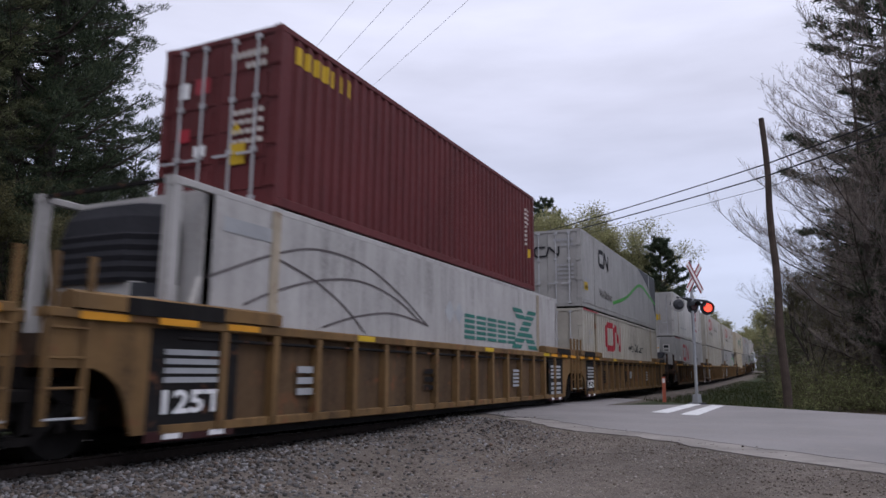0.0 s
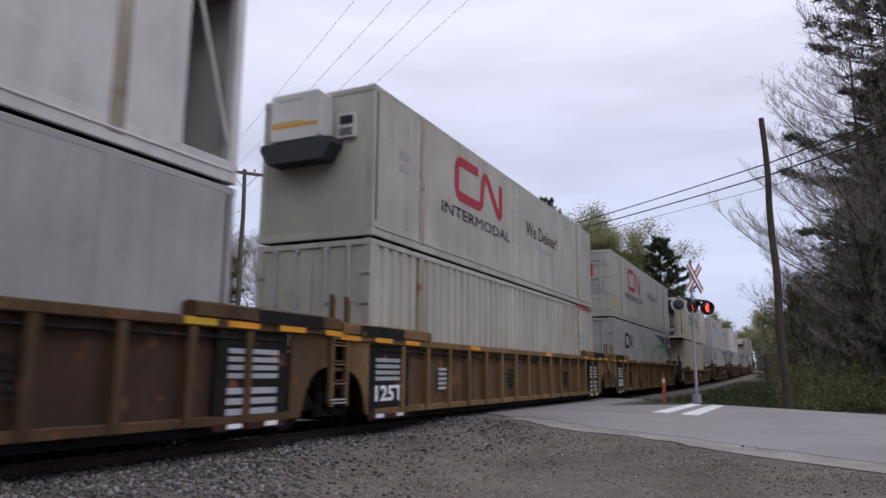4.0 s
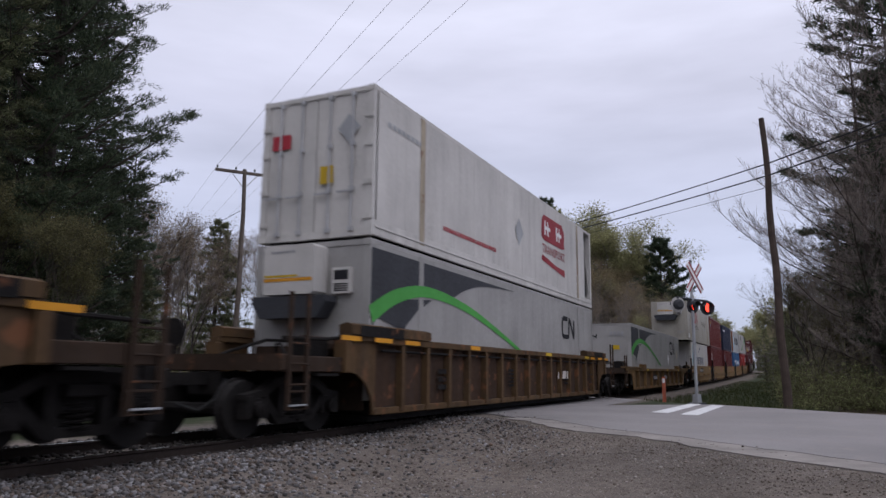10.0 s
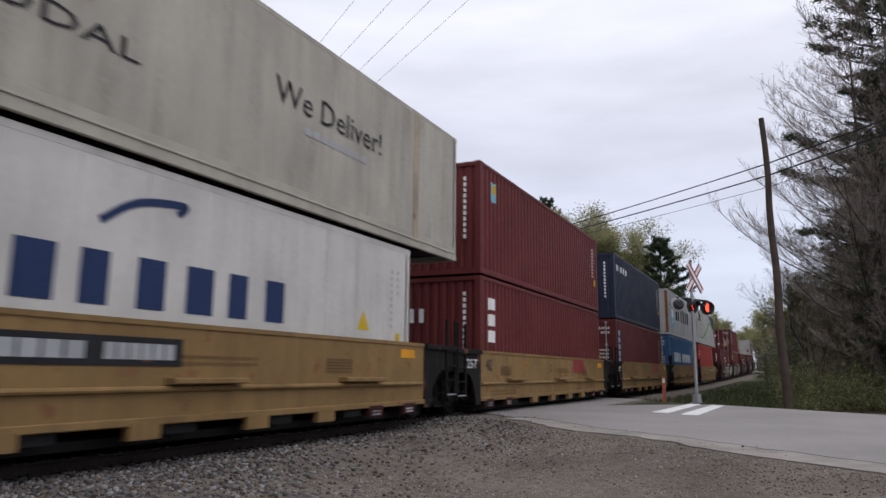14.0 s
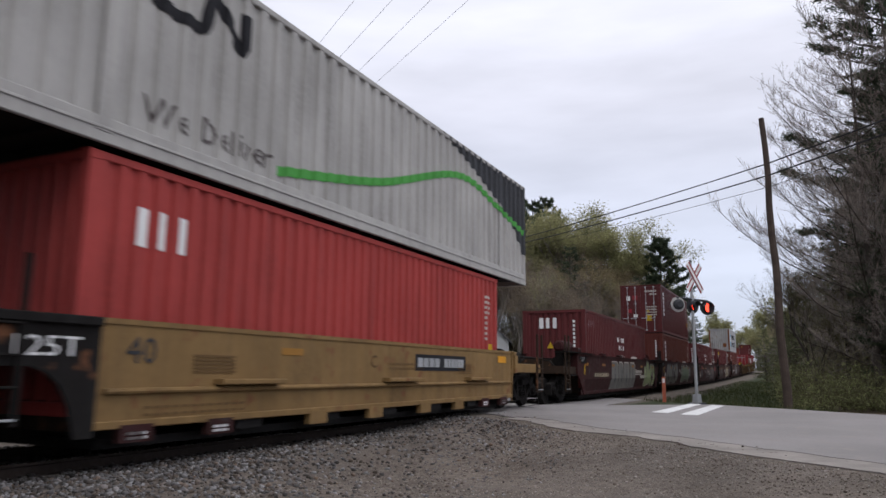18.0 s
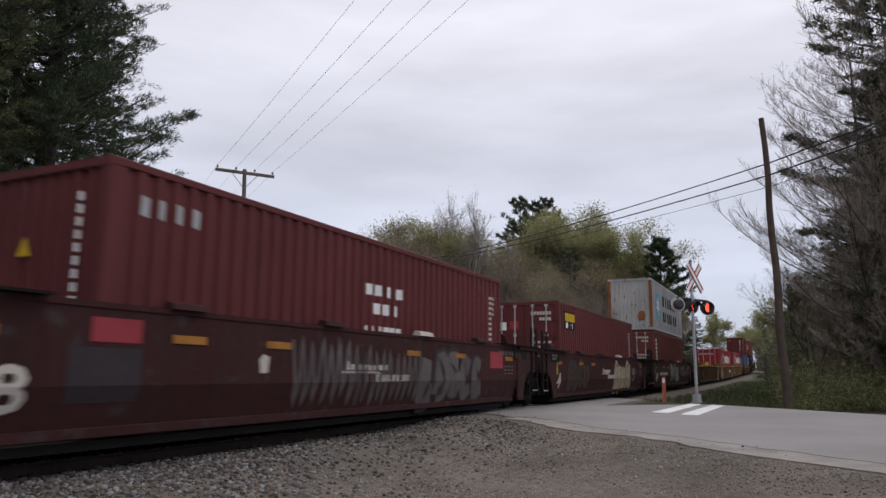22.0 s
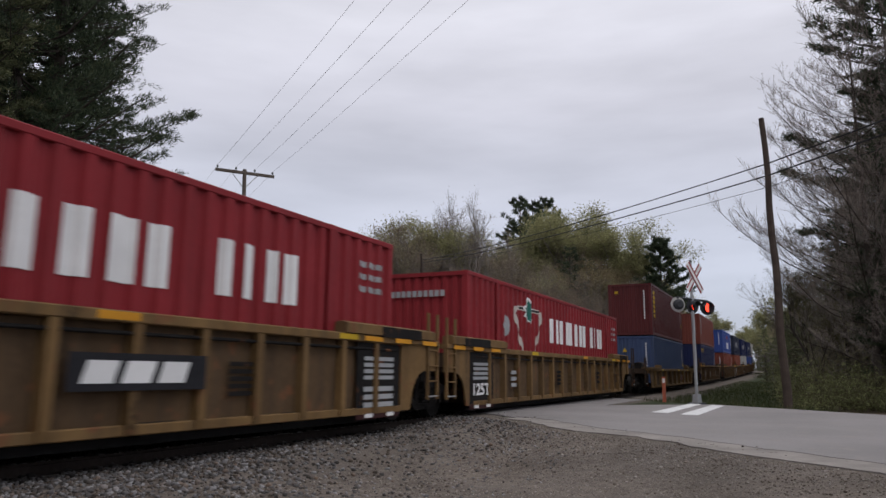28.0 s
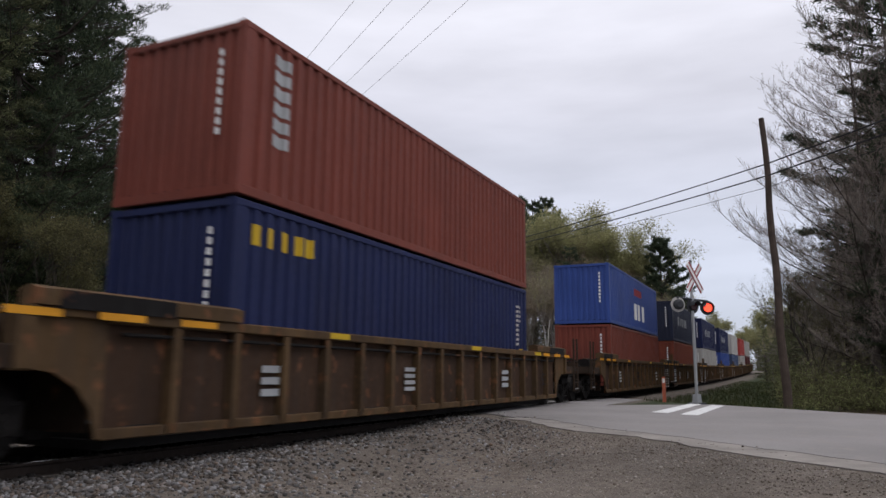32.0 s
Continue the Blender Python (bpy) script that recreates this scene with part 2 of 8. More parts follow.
def text_mesh(s, height, length=None, bold=0.0):
    """Flat lettering in the x-y plane, its lower left corner at the origin."""
    key = ("lettering", s, height, length, bold)
    if key in CACHE:
        return CACHE[key]
    cu = bpy.data.curves.new("lettering", "FONT")
    cu.body, cu.resolution_u, cu.offset = s, 2, bold
    tmp = bpy.data.objects.new("lettering", cu)
    scene.collection.objects.link(tmp)
    me = bpy.data.meshes.new_from_object(tmp.evaluated_get(bpy.context.evaluated_depsgraph_get()))
    bpy.data.objects.remove(tmp)
    co = np.empty(len(me.vertices) * 3)
    me.vertices.foreach_get("co", co)
    co = co.reshape(-1, 3)
    lo, hi = co.min(0), co.max(0)
    co -= lo
    co[:, 1] *= height / (hi[1] - lo[1])
    co[:, 0] *= (length or height / (hi[1] - lo[1]) * (hi[0] - lo[0])) / (hi[0] - lo[0])
    me.vertices.foreach_set("co", co.ravel())
    me.materials.clear()
    me.materials.append(None)
    CACHE[key] = me
    return me


def ribbon(pts, width):
    """A flat band along a line in the x-y plane."""
    pts = [Vector((p[0], p[1], 0)) for p in pts]
    g, row = Geo(), []
    for i, p in enumerate(pts):
        a, b = pts[max(i - 1, 0)], pts[min(i + 1, len(pts) - 1)]
        d = (b - a).normalized()
        w = width[i] if isinstance(width, (list, tuple)) else width
        if 0 < i < len(pts) - 1:
            d1, d2 = (p - a).normalized(), (b - p).normalized()
            w /= max(0.5, math.cos(d1.angle(d2, 0) / 2))
        row.append((p + Vector((-d.y, d.x, 0)) * w / 2, p - Vector((-d.y, d.x, 0)) * w / 2))
    for (a, b), (c, d) in zip(row, row[1:]):
        g.add([b, d, c, a], [(0, 1, 2, 3)])
    return g.weld()


def curve_through(pts, n=10):
    """A smooth line through a few points."""
    P4 = [pts[0]] + list(pts) + [pts[-1]]
    out = []
    for i in range(1, len(P4) - 2):
        for k in range(n):
            t = k / n
            out.append(tuple(0.5 * (2 * P4[i][j] + (P4[i + 1][j] - P4[i - 1][j]) * t + (2 * P4[i - 1][j] - 5 * P4[i][j] + 4 * P4[i + 1][j] - P4[i + 2][j]) * t * t
                             + (3 * P4[i][j] - P4[i - 1][j] - 3 * P4[i + 1][j] + P4[i + 2][j]) * t ** 3) for j in (0, 1)))
    return out + [tuple(pts[-1])]


def rect(x0, x1, y0, y1):
    return Geo().add([(x0, y0, 0), (x1, y0, 0), (x1, y1, 0), (x0, y1, 0)], [(0, 1, 2, 3)])


def poly(pts):
    return Geo().add([(p[0], p[1], 0) for p in pts], [tuple(range(len(pts)))])


class Blocks(Geo):
    """Geo that remembers its blocks one by one."""


def bars(x0, x1, y0, y1, n, gap=0.22, cut=0):
    """A row of n plain blocks, each cut into stripes where wanted."""
    g, w = Blocks(), (x1 - x0) / n
    g.grid = (x0, y0, w, y1 - y0, n, gap, cut)
    rows = cut or 1
    h = (y1 - y0) / rows
    for i in range(n):
        for k in range(rows):
            g.add([(x0 + i * w, y0 + k * h, 0), (x0 + (i + 1 - gap) * w, y0 + k * h, 0), (x0 + (i + 1 - gap) * w, y0 + (k + (0.62 if cut else 1)) * h, 0),
                   (x0 + i * w, y0 + (k + (0.62 if cut else 1)) * h, 0)], [(0, 1, 2, 3)])
    return g


ON_SIDE = Matrix(((0, 0, 1, 0), (1, 0, 0, 0), (0, 1, 0, 0), (0, 0, 0, 1)))
ON_END = Matrix(((1, 0, 0, 0), (0, 0, -1, 0), (0, 1, 0, 0), (0, 0, 0, 1)))


# ---- containers: y runs from the leading end (0) to the trailing end, z from the floor ----
def side_wave(L, H, pitch, depth, x, flip, y0=0.0):
    """A corrugated side sheet between the end frames."""
    g = Geo()
    n = max(2, round((L - 2 * y0 - 0.3) / pitch))
    p = (L - 2 * y0 - 0.3) / n
    ys = []
    for i in range(n):
        a = y0 + 0.15 + i * p
        ys += [(a, 0), (a + 0.34 * p, 0), (a + 0.46 * p, depth), (a + 0.88 * p, depth)]
    ys.append((L - y0 - 0.15, 0))
    s = -1 if flip else 1
    z0, z1 = 0.14, H - 0.10
    pts = [(x - s * d, y, z0) for y, d in ys] + [(x - s * d, y, z1) for y, d in ys]
    m = len(ys)
    g.add(pts, [((i, i + 1, m + i + 1, m + i) if not flip else (m + i, m + i + 1, i + 1, i)) for i in range(m - 1)])
    return g


def end_wave(W, H, y, pitch=0.25, depth=0.04):
    g, n = Geo(), 9
    p = (W - 0.3) / n
    xs = []
    for i in range(n):
        a = -W / 2 + 0.15 + i * p
        xs += [(a, 0), (a + 0.4 * p, 0), (a + 0.53 * p, depth), (a + 0.87 * p, depth)]
    xs.append((W / 2 - 0.15, 0))
    m = len(xs)
    s = 1 if y < 1 else -1
    g.add([(x, y + s * (0.03 + d), 0.14) for x, d in xs] + [(x, y + s * (0.03 + d), H - 0.1) for x, d in xs],
          [((i, i + 1, m + i + 1, m + i) if s > 0 else (m + i, m + i + 1, i + 1, i)) for i in range(m - 1)])
    return g


def casting():
    return Geo().box(-0.081, 0.081, -0.089, 0.089, -0.059, 0.059, 0.012)


def door_leaf(w, h, plain=False):
    """A steel door leaf with three pressed panels; its hinge edge at x = 0."""
    g = Geo().box(0.01, w - 0.01, 0.03, 0.07, 0, h)
    for k in range(0 if plain else 5):
        z = h * (0.06 + 0.185 * k)
        g.prism([(0.07, z), (w - 0.07, z), (w - 0.11, z + 0.03), (w - 0.11, z + h * 0.13), (w - 0.07, z + h * 0.13 + 0.03), (0.07, z + h * 0.13 + 0.03),
                 (0.11, z + h * 0.13), (0.11, z + 0.03)], "y", 0.012, 0.032)
    return g


def lock_rod(h):
    g = Geo().tube([(0, 0, 0.0), (0, 0, h)], 0.022, 6)
    for z in (0.04, h * 0.3, h * 0.62, h - 0.04):
        g.box(-0.05, 0.05, -0.02, 0.035, z - 0.04, z + 0.04)
    g.box(-0.30, 0.03, -0.045, -0.02, h * 0.28 - 0.02, h * 0.28 + 0.02)
    return g


def container(name, label, L, H, colour, style="iso", end="doors", group="", roof=None, far_frame=False, end_colour=None):
    """style iso: 40 ft corrugated; wave: 53 ft corrugated; flat: 53 ft smooth. end: doors, wave, plain, unit, frame."""
    W = 2.438 if style == "iso" or L < 13 else 2.591
    long = style != "iso" and L > 13
    top = new(name)
    top["L"], top["W"], top["H"], top["style"] = L, W, H, style
    tagged(top, label, "shipping container", group)
    c, ec = P[colour], P[end_colour or colour]
    n0 = 0.62 if end == "frame" else 0.0
    y1 = L - (0.9 if far_frame else 0.0)
    for flip in (False, True):
        x = W / 2 * (-1 if flip else 1)
        if style == "iso":
            me = cached(("side_iso", L, H, flip), lambda: side_wave(L, H, 0.278, 0.048, x - (-0.002 if flip else 0.002), flip))
        elif style == "wave":
            me = cached(("side_wave53", L, H, flip), lambda: side_wave(L, H, 0.36, 0.058, x - (-0.002 if flip else 0.002), flip))
        else:
            def flat():
                # one sheet with narrow seams between its plates
                g, s, n, ys = Geo(), -1 if flip else 1, 13, []
                for i in range(n):
                    a, b = n0 + 0.1 + (y1 - n0 - 0.2) * i / n, n0 + 0.1 + (y1 - n0 - 0.2) * (i + 1) / n
                    ys += [(a, 0.006), (a + 0.006, 0.0), (b - 0.006, 0.0)]
                ys.append((b, 0.006))
                m = len(ys)
                g.add([(x - s * d, y, 0.13) for y, d in ys] + [(x - s * d, y, H - 0.09) for y, d in ys],
                      [((i, i + 1, m + i + 1, m + i) if not flip else (m + i, m + i + 1, i + 1, i)) for i in range(m - 1)])
                return g
            me = cached(("side_flat", L, H, flip, n0, y1), flat)
        part("side_panel", me, c, top)
        part("top_rail", cached(("top_rail", L, H, W, flip), lambda: Geo().box(min(x, x - math.copysign(0.07, x)) - (0.003 if flip else 0), max(x, x - math.copysign(0.07, x)) + (0 if flip else 0.003), 0.08, L - 0.08, H - 0.10, H, 0.012)), c, top)
        part("bottom_rail", cached(("bottom_rail", L, H, W, flip, style), lambda: Geo().box(min(x, x - math.copysign(0.06, x)) - (0.003 if flip else 0), max(x, x - math.copysign(0.06, x)) + (0 if flip else 0.003), 0.08, L - 0.08, 0.0, 0.30 if long else 0.145, 0.012)), c, top)
        if long:
            part("rail_ledge", cached(("ledge", L, W, flip), lambda: Geo().box(min(x, x + math.copysign(0.02, x)), max(x, x + math.copysign(0.02, x)), 0.1, L - 0.1, 0.15, 0.185, 0.006)), c, top)
        if long:
            # the inner lifting frames of a long box
            for yy in (1.98, L - 1.98):
                part("lift_post", cached(("lift_post", H, W, flip), lambda: Geo().box(min(x, x - math.copysign(0.05, x)) - (0.012 if flip else 0), max(x, x - math.copysign(0.05, x)) + (0 if flip else 0.012), -0.10, 0.10, 0.12, H - 0.06, 0.01)), P["stained"] if colour in ("white", "offwhite", "cream", "cnwarm") else c, top, at=(0, yy, 0))
                part("corner_casting", cached(("casting",), casting), c, top, at=(x - math.copysign(0.076, x), yy, H - 0.055))
        for yy in (0.0, L):
            s = 1 if yy == 0 else -1
            part("corner_post", cached(("post", H, W, flip), lambda: Geo().box(min(x, x - math.copysign(0.15, x)), max(x, x - math.copysign(0.15, x)), -0.075, 0.075, 0.05, H - 0.05, 0.02)), c, top, at=(0, yy + s * 0.08, 0))
            for z in (0.059, H - 0.059):
                part("corner_casting", cached(("casting",), casting), c, top, at=(x - math.copysign(0.076, x), yy + s * 0.085, z))
    part("roof", cached(("roof", L, H, W, n0), lambda: Geo().box(-W / 2 + 0.05, W / 2 - 0.05, n0 + 0.06, L - 0.06, H - 0.07, H - 0.015)), P[roof] if roof else c, top)

    def under():
        pr = [(0.05, 0.16), (0.05, 0.12)]
        for i in range(int(L / 0.6) - 1):
            y = 0.3 + i * 0.6
            pr += [(y, 0.12), (y, 0.03), (y + 0.08, 0.03), (y + 0.08, 0.12)]
        pr += [(L - 0.05, 0.12), (L - 0.05, 0.16)]
        return Geo().prism(pr[::-1], "x", -W / 2 + 0.06, W / 2 - 0.06)
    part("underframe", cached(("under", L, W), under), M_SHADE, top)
    for yy in (0.0, L):
        for nm, za, zb in (("end_sill", 0.0, 0.14), ("end_header", H - 0.11, H - 0.01)):
            slim = end == "frame" and yy == 0 and za > 1
            part(nm, cached((nm, W, H, za, slim), lambda: Geo().box(-W / 2 + 0.14, W / 2 - 0.14, -0.055, 0.055, za, zb) if not slim else Geo().box(-W / 2 + 0.14, W / 2 - 0.14, -0.03, 0.03, zb - 0.05, zb)), P["dark_car"] if slim else ec, top, at=(0, yy + (0.06 if yy == 0 else -0.06), 0))
    part("end_panel", cached(("end_far", W, H, L, style), lambda: end_wave(W, H, L) if style == "iso" else Geo().box(-W / 2 + 0.1, W / 2 - 0.1, L - 0.06 - (0.9 if far_frame else 0), L - 0.02 - (0.9 if far_frame else 0), 0.1, H - 0.05)), c, top)
    if far_frame:
        for s in (-1, 1):
            part("frame_brace", cached(("brace", H, s), lambda: Geo().tube([(s * 1.22, L - 0.85, H - 0.35), (s * 1.22, L - 0.12, 0.5)], 0.035, 6)), c, top)
    h = H - 0.26
    if end == "doors":
        w = W / 2 - 0.15
        for s in (-1, 1):
            m = Matrix.Translation((s * (W / 2 - 0.15), 0.0, 0.14))
            if s > 0:
                m = m @ Matrix.Rotation(math.pi, 4, "Z") @ Matrix.Translation((0, -0.084, 0))
            leaf = part("door", cached(("door", round(w, 3), h), lambda: door_leaf(w, h, style != "iso")) if s < 0 else cached(("door_r", round(w, 3), h), lambda: mirrored_leaf(w, h, style != "iso")), ec, top, at=m)
            for dx in (0.26, 0.80):
                xx = s * (0.06 + (w - 0.06) * (0.25 if dx < 0.5 else 0.72))
                loc = m.inverted() @ Matrix.Translation((xx, -0.02, 0.10))
                part("lock_rod", cached(("rod", H), lambda: lock_rod(H - 0.2)), M_RODS, leaf, at=loc)
            for z in (0.35, 1.0, 1.75, 2.3):
                loc = m.inverted() @ Matrix.Translation((s * (W / 2 - 0.10), -0.01, z))
                part("hinge", cached(("hinge",), lambda: Geo().box(-0.09, 0.09, -0.012, 0.012, -0.045, 0.045)), ec, leaf, at=loc)
    elif end == "wave":
        part("end_panel", cached(("end_near", W, H), lambda: end_wave(W, H, 0)), ec, top)
    else:
        part("end_panel", cached(("end_plain", W, H, n0), lambda: Geo().box(-W / 2 + 0.1, W / 2 - 0.1, n0 + 0.02, n0 + 0.06, 0.1, H - 0.05)), ec, top)
    if end == "unit":
        u = part("cooling_unit", cached(("cool_box",), lambda: Geo().box(-0.78, 0.35, -0.42, 0.02, H - 1.02, H - 0.10, 0.05)), P["white"], top, "white cooling unit with an orange stripe")
        part("stripe", rect(-0.75, 0.33, H - 0.78, H - 0.72), M_AMBER, u, at=ON_END @ Matrix.Translation((0, 0, 0.425)))
        part("stripe", rect(-0.75, 0.0, H - 0.70, H - 0.66), M_YEL, u, at=ON_END @ Matrix.Translation((0, 0, 0.425)))
        part("lettering", bars(-0.6, -0.05, H - 0.26, H - 0.21, 7), M_GREY, u, at=ON_END @ Matrix.Translation((0, 0, 0.425)))
        part("service_box", Geo().box(0.52, 0.92, -0.07, 0.03, H - 1.0, H - 0.52, 0.02), P["white"], u)
        part("louvre", bars(0.57, 0.87, H - 0.75, H - 0.57, 1, 0), M_BLACK, u, at=ON_END @ Matrix.Translation((0, 0, 0.075)))
        part("louvre", bars(0.57, 0.87, H - 0.96, H - 0.80, 1, 0, 4), M_BLACK, u, at=ON_END @ Matrix.Translation((0, 0, 0.075)))
        part("fuel_tank", Geo().prism([(-1.02, H - 1.05), (0.6, H - 1.05), (0.62, H - 1.16), (0.42, H - 1.45), (-0.85, H - 1.45), (-1.04, H - 1.16)], "y", -0.40, -0.02), M_DARK, top, "black fuel tank")
    elif end == "frame":
        # the lower casing: a faceted front with a skirt, a dark louvred flank and a placard
        u = part("generator", cached(("gen", H), lambda: Geo().prism([(-0.92, n0), (-0.92, 0.24), (-0.80, 0.12), (0.52, 0.12), (0.84, 0.36), (0.84, n0)], "z", 0.62, 1.62)), ec, top, "cream-white generator casing")
        part("skirt", Geo().prism([(-0.93, n0), (-0.93, 0.22), (-0.80, 0.10), (0.53, 0.10), (0.86, 0.35), (0.86, n0)], "z", 0.46, 0.70), M_GREY, u, "grey skirt of the casing")
        # the black cowl leans back and has flat facets
        ring = [(-0.95, n0), (-0.95, 0.22), (-0.78, 0.08), (-0.1, 0.05), (0.42, 0.08), (0.84, 0.34), (0.84, n0)]
        g, m = Geo(), len(ring)
        rows = [(1.0 + 0.02 * (k % 2), -0.02 * (k % 2), 1.60 + 0.07 * k) for k in range(10)] if colour == "offwhite" else [(1.0, 0.0, 1.60)]
        rows += [(1.0, 0.0, 2.25), (0.97, 0.04, H - 0.42), (0.90, 0.14, H - 0.24), (0.84, 0.26, H - 0.20)]
        g.add([(x * k, min(n0, y + o), z) for k, o, z in rows for x, y in ring], [(i * m + k, i * m + k + 1, (i + 1) * m + k + 1, (i + 1) * m + k) for i in range(len(rows) - 1) for k in range(m - 1)] + [tuple(range((len(rows) - 1) * m, len(rows) * m))])
        part("cowl", g, M_BLACK, u, "black faceted cowl")
        flank = Matrix.Translation((0.685, 0.228, 0)) @ Matrix.Rotation(math.atan2(0.24, 0.32), 4, "Z") @ ON_END
        part("louvre_plate", rect(-0.17, 0.17, 0.66, 1.60), M_DARK, u, at=flank)
        part("vent", bars(-0.10, 0.14, 0.85, 1.45, 1, 0, 9), P["stained"], u, at=flank @ Matrix.Translation((0, 0, 0.004)))
        part("tank", Geo().box(-1.16, 0.80, 0.10, n0, 0.15, 0.44, 0.05), M_DARK, u)
        part("placard", poly([(-0.72, 1.18), (-0.52, 0.96), (-0.32, 1.18), (-0.52, 1.40)]), P["stained"], u, at=ON_END @ Matrix.Translation((0, 0, -0.114)))
        part("cross_brace", cached(("xbrace", H), lambda: Geo().tube([(-1.2, 0.10, 0.4), (-0.95, 0.12, 1.5), (-1.2, 0.10, H - 0.4)], 0.022, 5)), c, top)
        part("corner_plate", Geo().prism([(0.82, 0.16), (1.16, 0.16), (1.16, 0.34), (1.0, 0.56), (0.82, 0.40)], "y", 0.03, 0.06), P["stained"], top)
        for s in (-1, 1):
            part("frame_brace", cached(("nose_brace", s, H), lambda: Geo().tube([(s * 1.24, 0.12, 0.3), (s * 1.24, n0 - 0.04, H * 0.58)], 0.045, 6)), P["white"], top)
            part("gusset", cached(("nose_gusset", s), lambda: Geo().prism([(0.05, 0.1), (0.60, 0.1), (0.05, 0.45)], "x", s * 1.18, s * 1.24)), ec, top)
    return top


def mirrored_leaf(w, h, plain=False):
    g = door_leaf(w, h, plain)
    g.v = [(x, 0.084 - y, z) for x, y, z in g.v]
    g.f = [q[::-1] for q in g.f]
    return g


def block_mesh(w, h, gap, cut, k=0):
    """One plain block of a name, whole or cut into stripes."""
    def build():
        b = w * (1 - gap)
        if cut:
            g = Geo()
            for k2 in range(cut):
                q = 0.5 if cut == 2 else 0.62
                g.add([(0, k2 * h / cut, 0), (b, k2 * h / cut, 0), (b, (k2 + q) * h / cut, 0), (0, (k2 + q) * h / cut, 0)], [(0, 1, 2, 3)])
            return g
        b *= (0.74, 0.58, 0.66)[k % 3]
        return Geo().add([(0, 0, 0), (b, 0, 0), (b, h, 0), (0, h, 0)], [(0, 1, 2, 3)])
    return cached(("name_block", round(w, 3), round(h, 3), gap, cut, k % 3), build)


def name_blocks(box, g, material, m, label):
    x0, y0, w, h, n, gap, cut = g.grid
    for k in range(n):
        part("name_stripes" if cut else "name_block", block_mesh(w, h, gap, cut, k), material, box, label if k == 0 else "", at=m @ Matrix.Translation((x0 + k * w, y0, 0)))


def fold_lines(box):
    """Where the sheet of a side bends: (place along it, depth), for corrugated boxes."""
    L, pitch, depth = box["L"], *((0.278, 0.048) if box["style"] == "iso" else (0.36, 0.058))
    n = max(2, round((L - 0.3) / pitch))
    p, out = (L - 0.3) / n, [(-0.2, 0.0), (0.15, 0.0)]
    for i in range(n):
        a = 0.15 + i * p
        out += [(a + 0.34 * p, 0), (a + 0.46 * p, depth), (a + 0.88 * p, depth), (a + p, 0)]
    if box["style"] != "iso":
        for c in (1.98, L - 1.98):
            out = [q for q in out if abs(q[0] - c) > 0.105] + [(c - 0.104, 0.0), (c - 0.1, -0.013), (c + 0.1, -0.013), (c + 0.104, 0.0)]
    return sorted(out) + [(L + 0.2, 0.0)]


def flat_polys(me):
    """The faces of a flat mark as convex outlines."""
    if isinstance(me, Geo):
        polys = [[me.v[i] for i in f] for f in me.f]
    else:
        polys = [[tuple(me.vertices[i].co) for i in f.vertices] for f in me.polygons]
    out = []
    for q in polys:
        if len(q) > 4:
            for t in tessellate_polygon([[Vector(v) for v in q]]):
                t = [q[i] for i in t]
                out.append(t if (t[1][0] - t[0][0]) * (t[2][1] - t[0][1]) - (t[1][1] - t[0][1]) * (t[2][0] - t[0][0]) > 0 else t[::-1])
        else:
            out.append(q)
    return out


def fold(polys, folds, axis):
    """Bends flat outlines along lines across one axis; folds: (place, depth)."""
    g = Geo()
    for t in polys:
        lo, hi = min(v[axis] for v in t), max(v[axis] for v in t)
        for (a, da), (b, db) in zip(folds, folds[1:]):
            if b <= lo or a >= hi:
                continue
            cut = t
            for edge, s in ((a, 1), (b, -1)):
                res = []
                for k, v in enumerate(cut):
                    w = cut[k - 1]
                    iv, iw = s * (v[axis] - edge) >= 0, s * (w[axis] - edge) >= 0
                    if iv != iw:
                        f = (edge - w[axis]) / (v[axis] - w[axis])
                        res.append((w[0] + (v[0] - w[0]) * f, w[1] + (v[1] - w[1]) * f))
                    if iv:
                        res.append(v)
                cut = res
            if len(cut) > 2:
                g.add([(v[0], v[1], -(da + (db - da) * (v[axis] - a) / (b - a))) for v in cut], [tuple(range(len(cut)))])
    return g.weld()


def drape(box, me, dy=0.0, dz=0.0):
    """Lays a flat mark into the folds of a corrugated side, as paint on it would lie."""
    return fold([[(v[0] + dy, v[1] + dz) for v in q] for q in flat_polys(me)], fold_lines(box), 0)


def on_side(box, g, material, name="emblem", label="", lift=0.006):
    x = box["W"] / 2 + lift + (0.004 if box["L"] > 14 else 0.0)
    if box["style"] != "flat" and min(v[1] for v in g.v) < box["H"] - 0.12:
        if isinstance(g, Blocks) and name == "emblem":
            x0, y0, w, h, n, gap, cut = g.grid
            for k in range(n):
                part("name_stripes" if cut else "name_block", drape(box, block_mesh(w, h, gap, cut, k), x0 + k * w, y0), material, box, label if k == 0 else "", at=Matrix.Translation((x, 0, 0)) @ ON_SIDE)
            return None
        return part(name, drape(box, g), material, box, label, at=Matrix.Translation((x, 0, 0)) @ ON_SIDE)
    if isinstance(g, Blocks) and name == "emblem":
        return name_blocks(box, g, material, Matrix.Translation((x, 0, 0)) @ ON_SIDE, label)
    return part(name, g, material, box, label, at=Matrix.Translation((x, 0, 0)) @ ON_SIDE)


def on_end(box, g, material, name="emblem", label="", lift=0.012):
    if isinstance(g, Blocks) and name == "emblem":
        return name_blocks(box, g, material, Matrix.Translation((0, -lift, 0)) @ ON_END, label)
    return part(name, g, material, box, label, at=Matrix.Translation((0, -lift, 0)) @ ON_END)


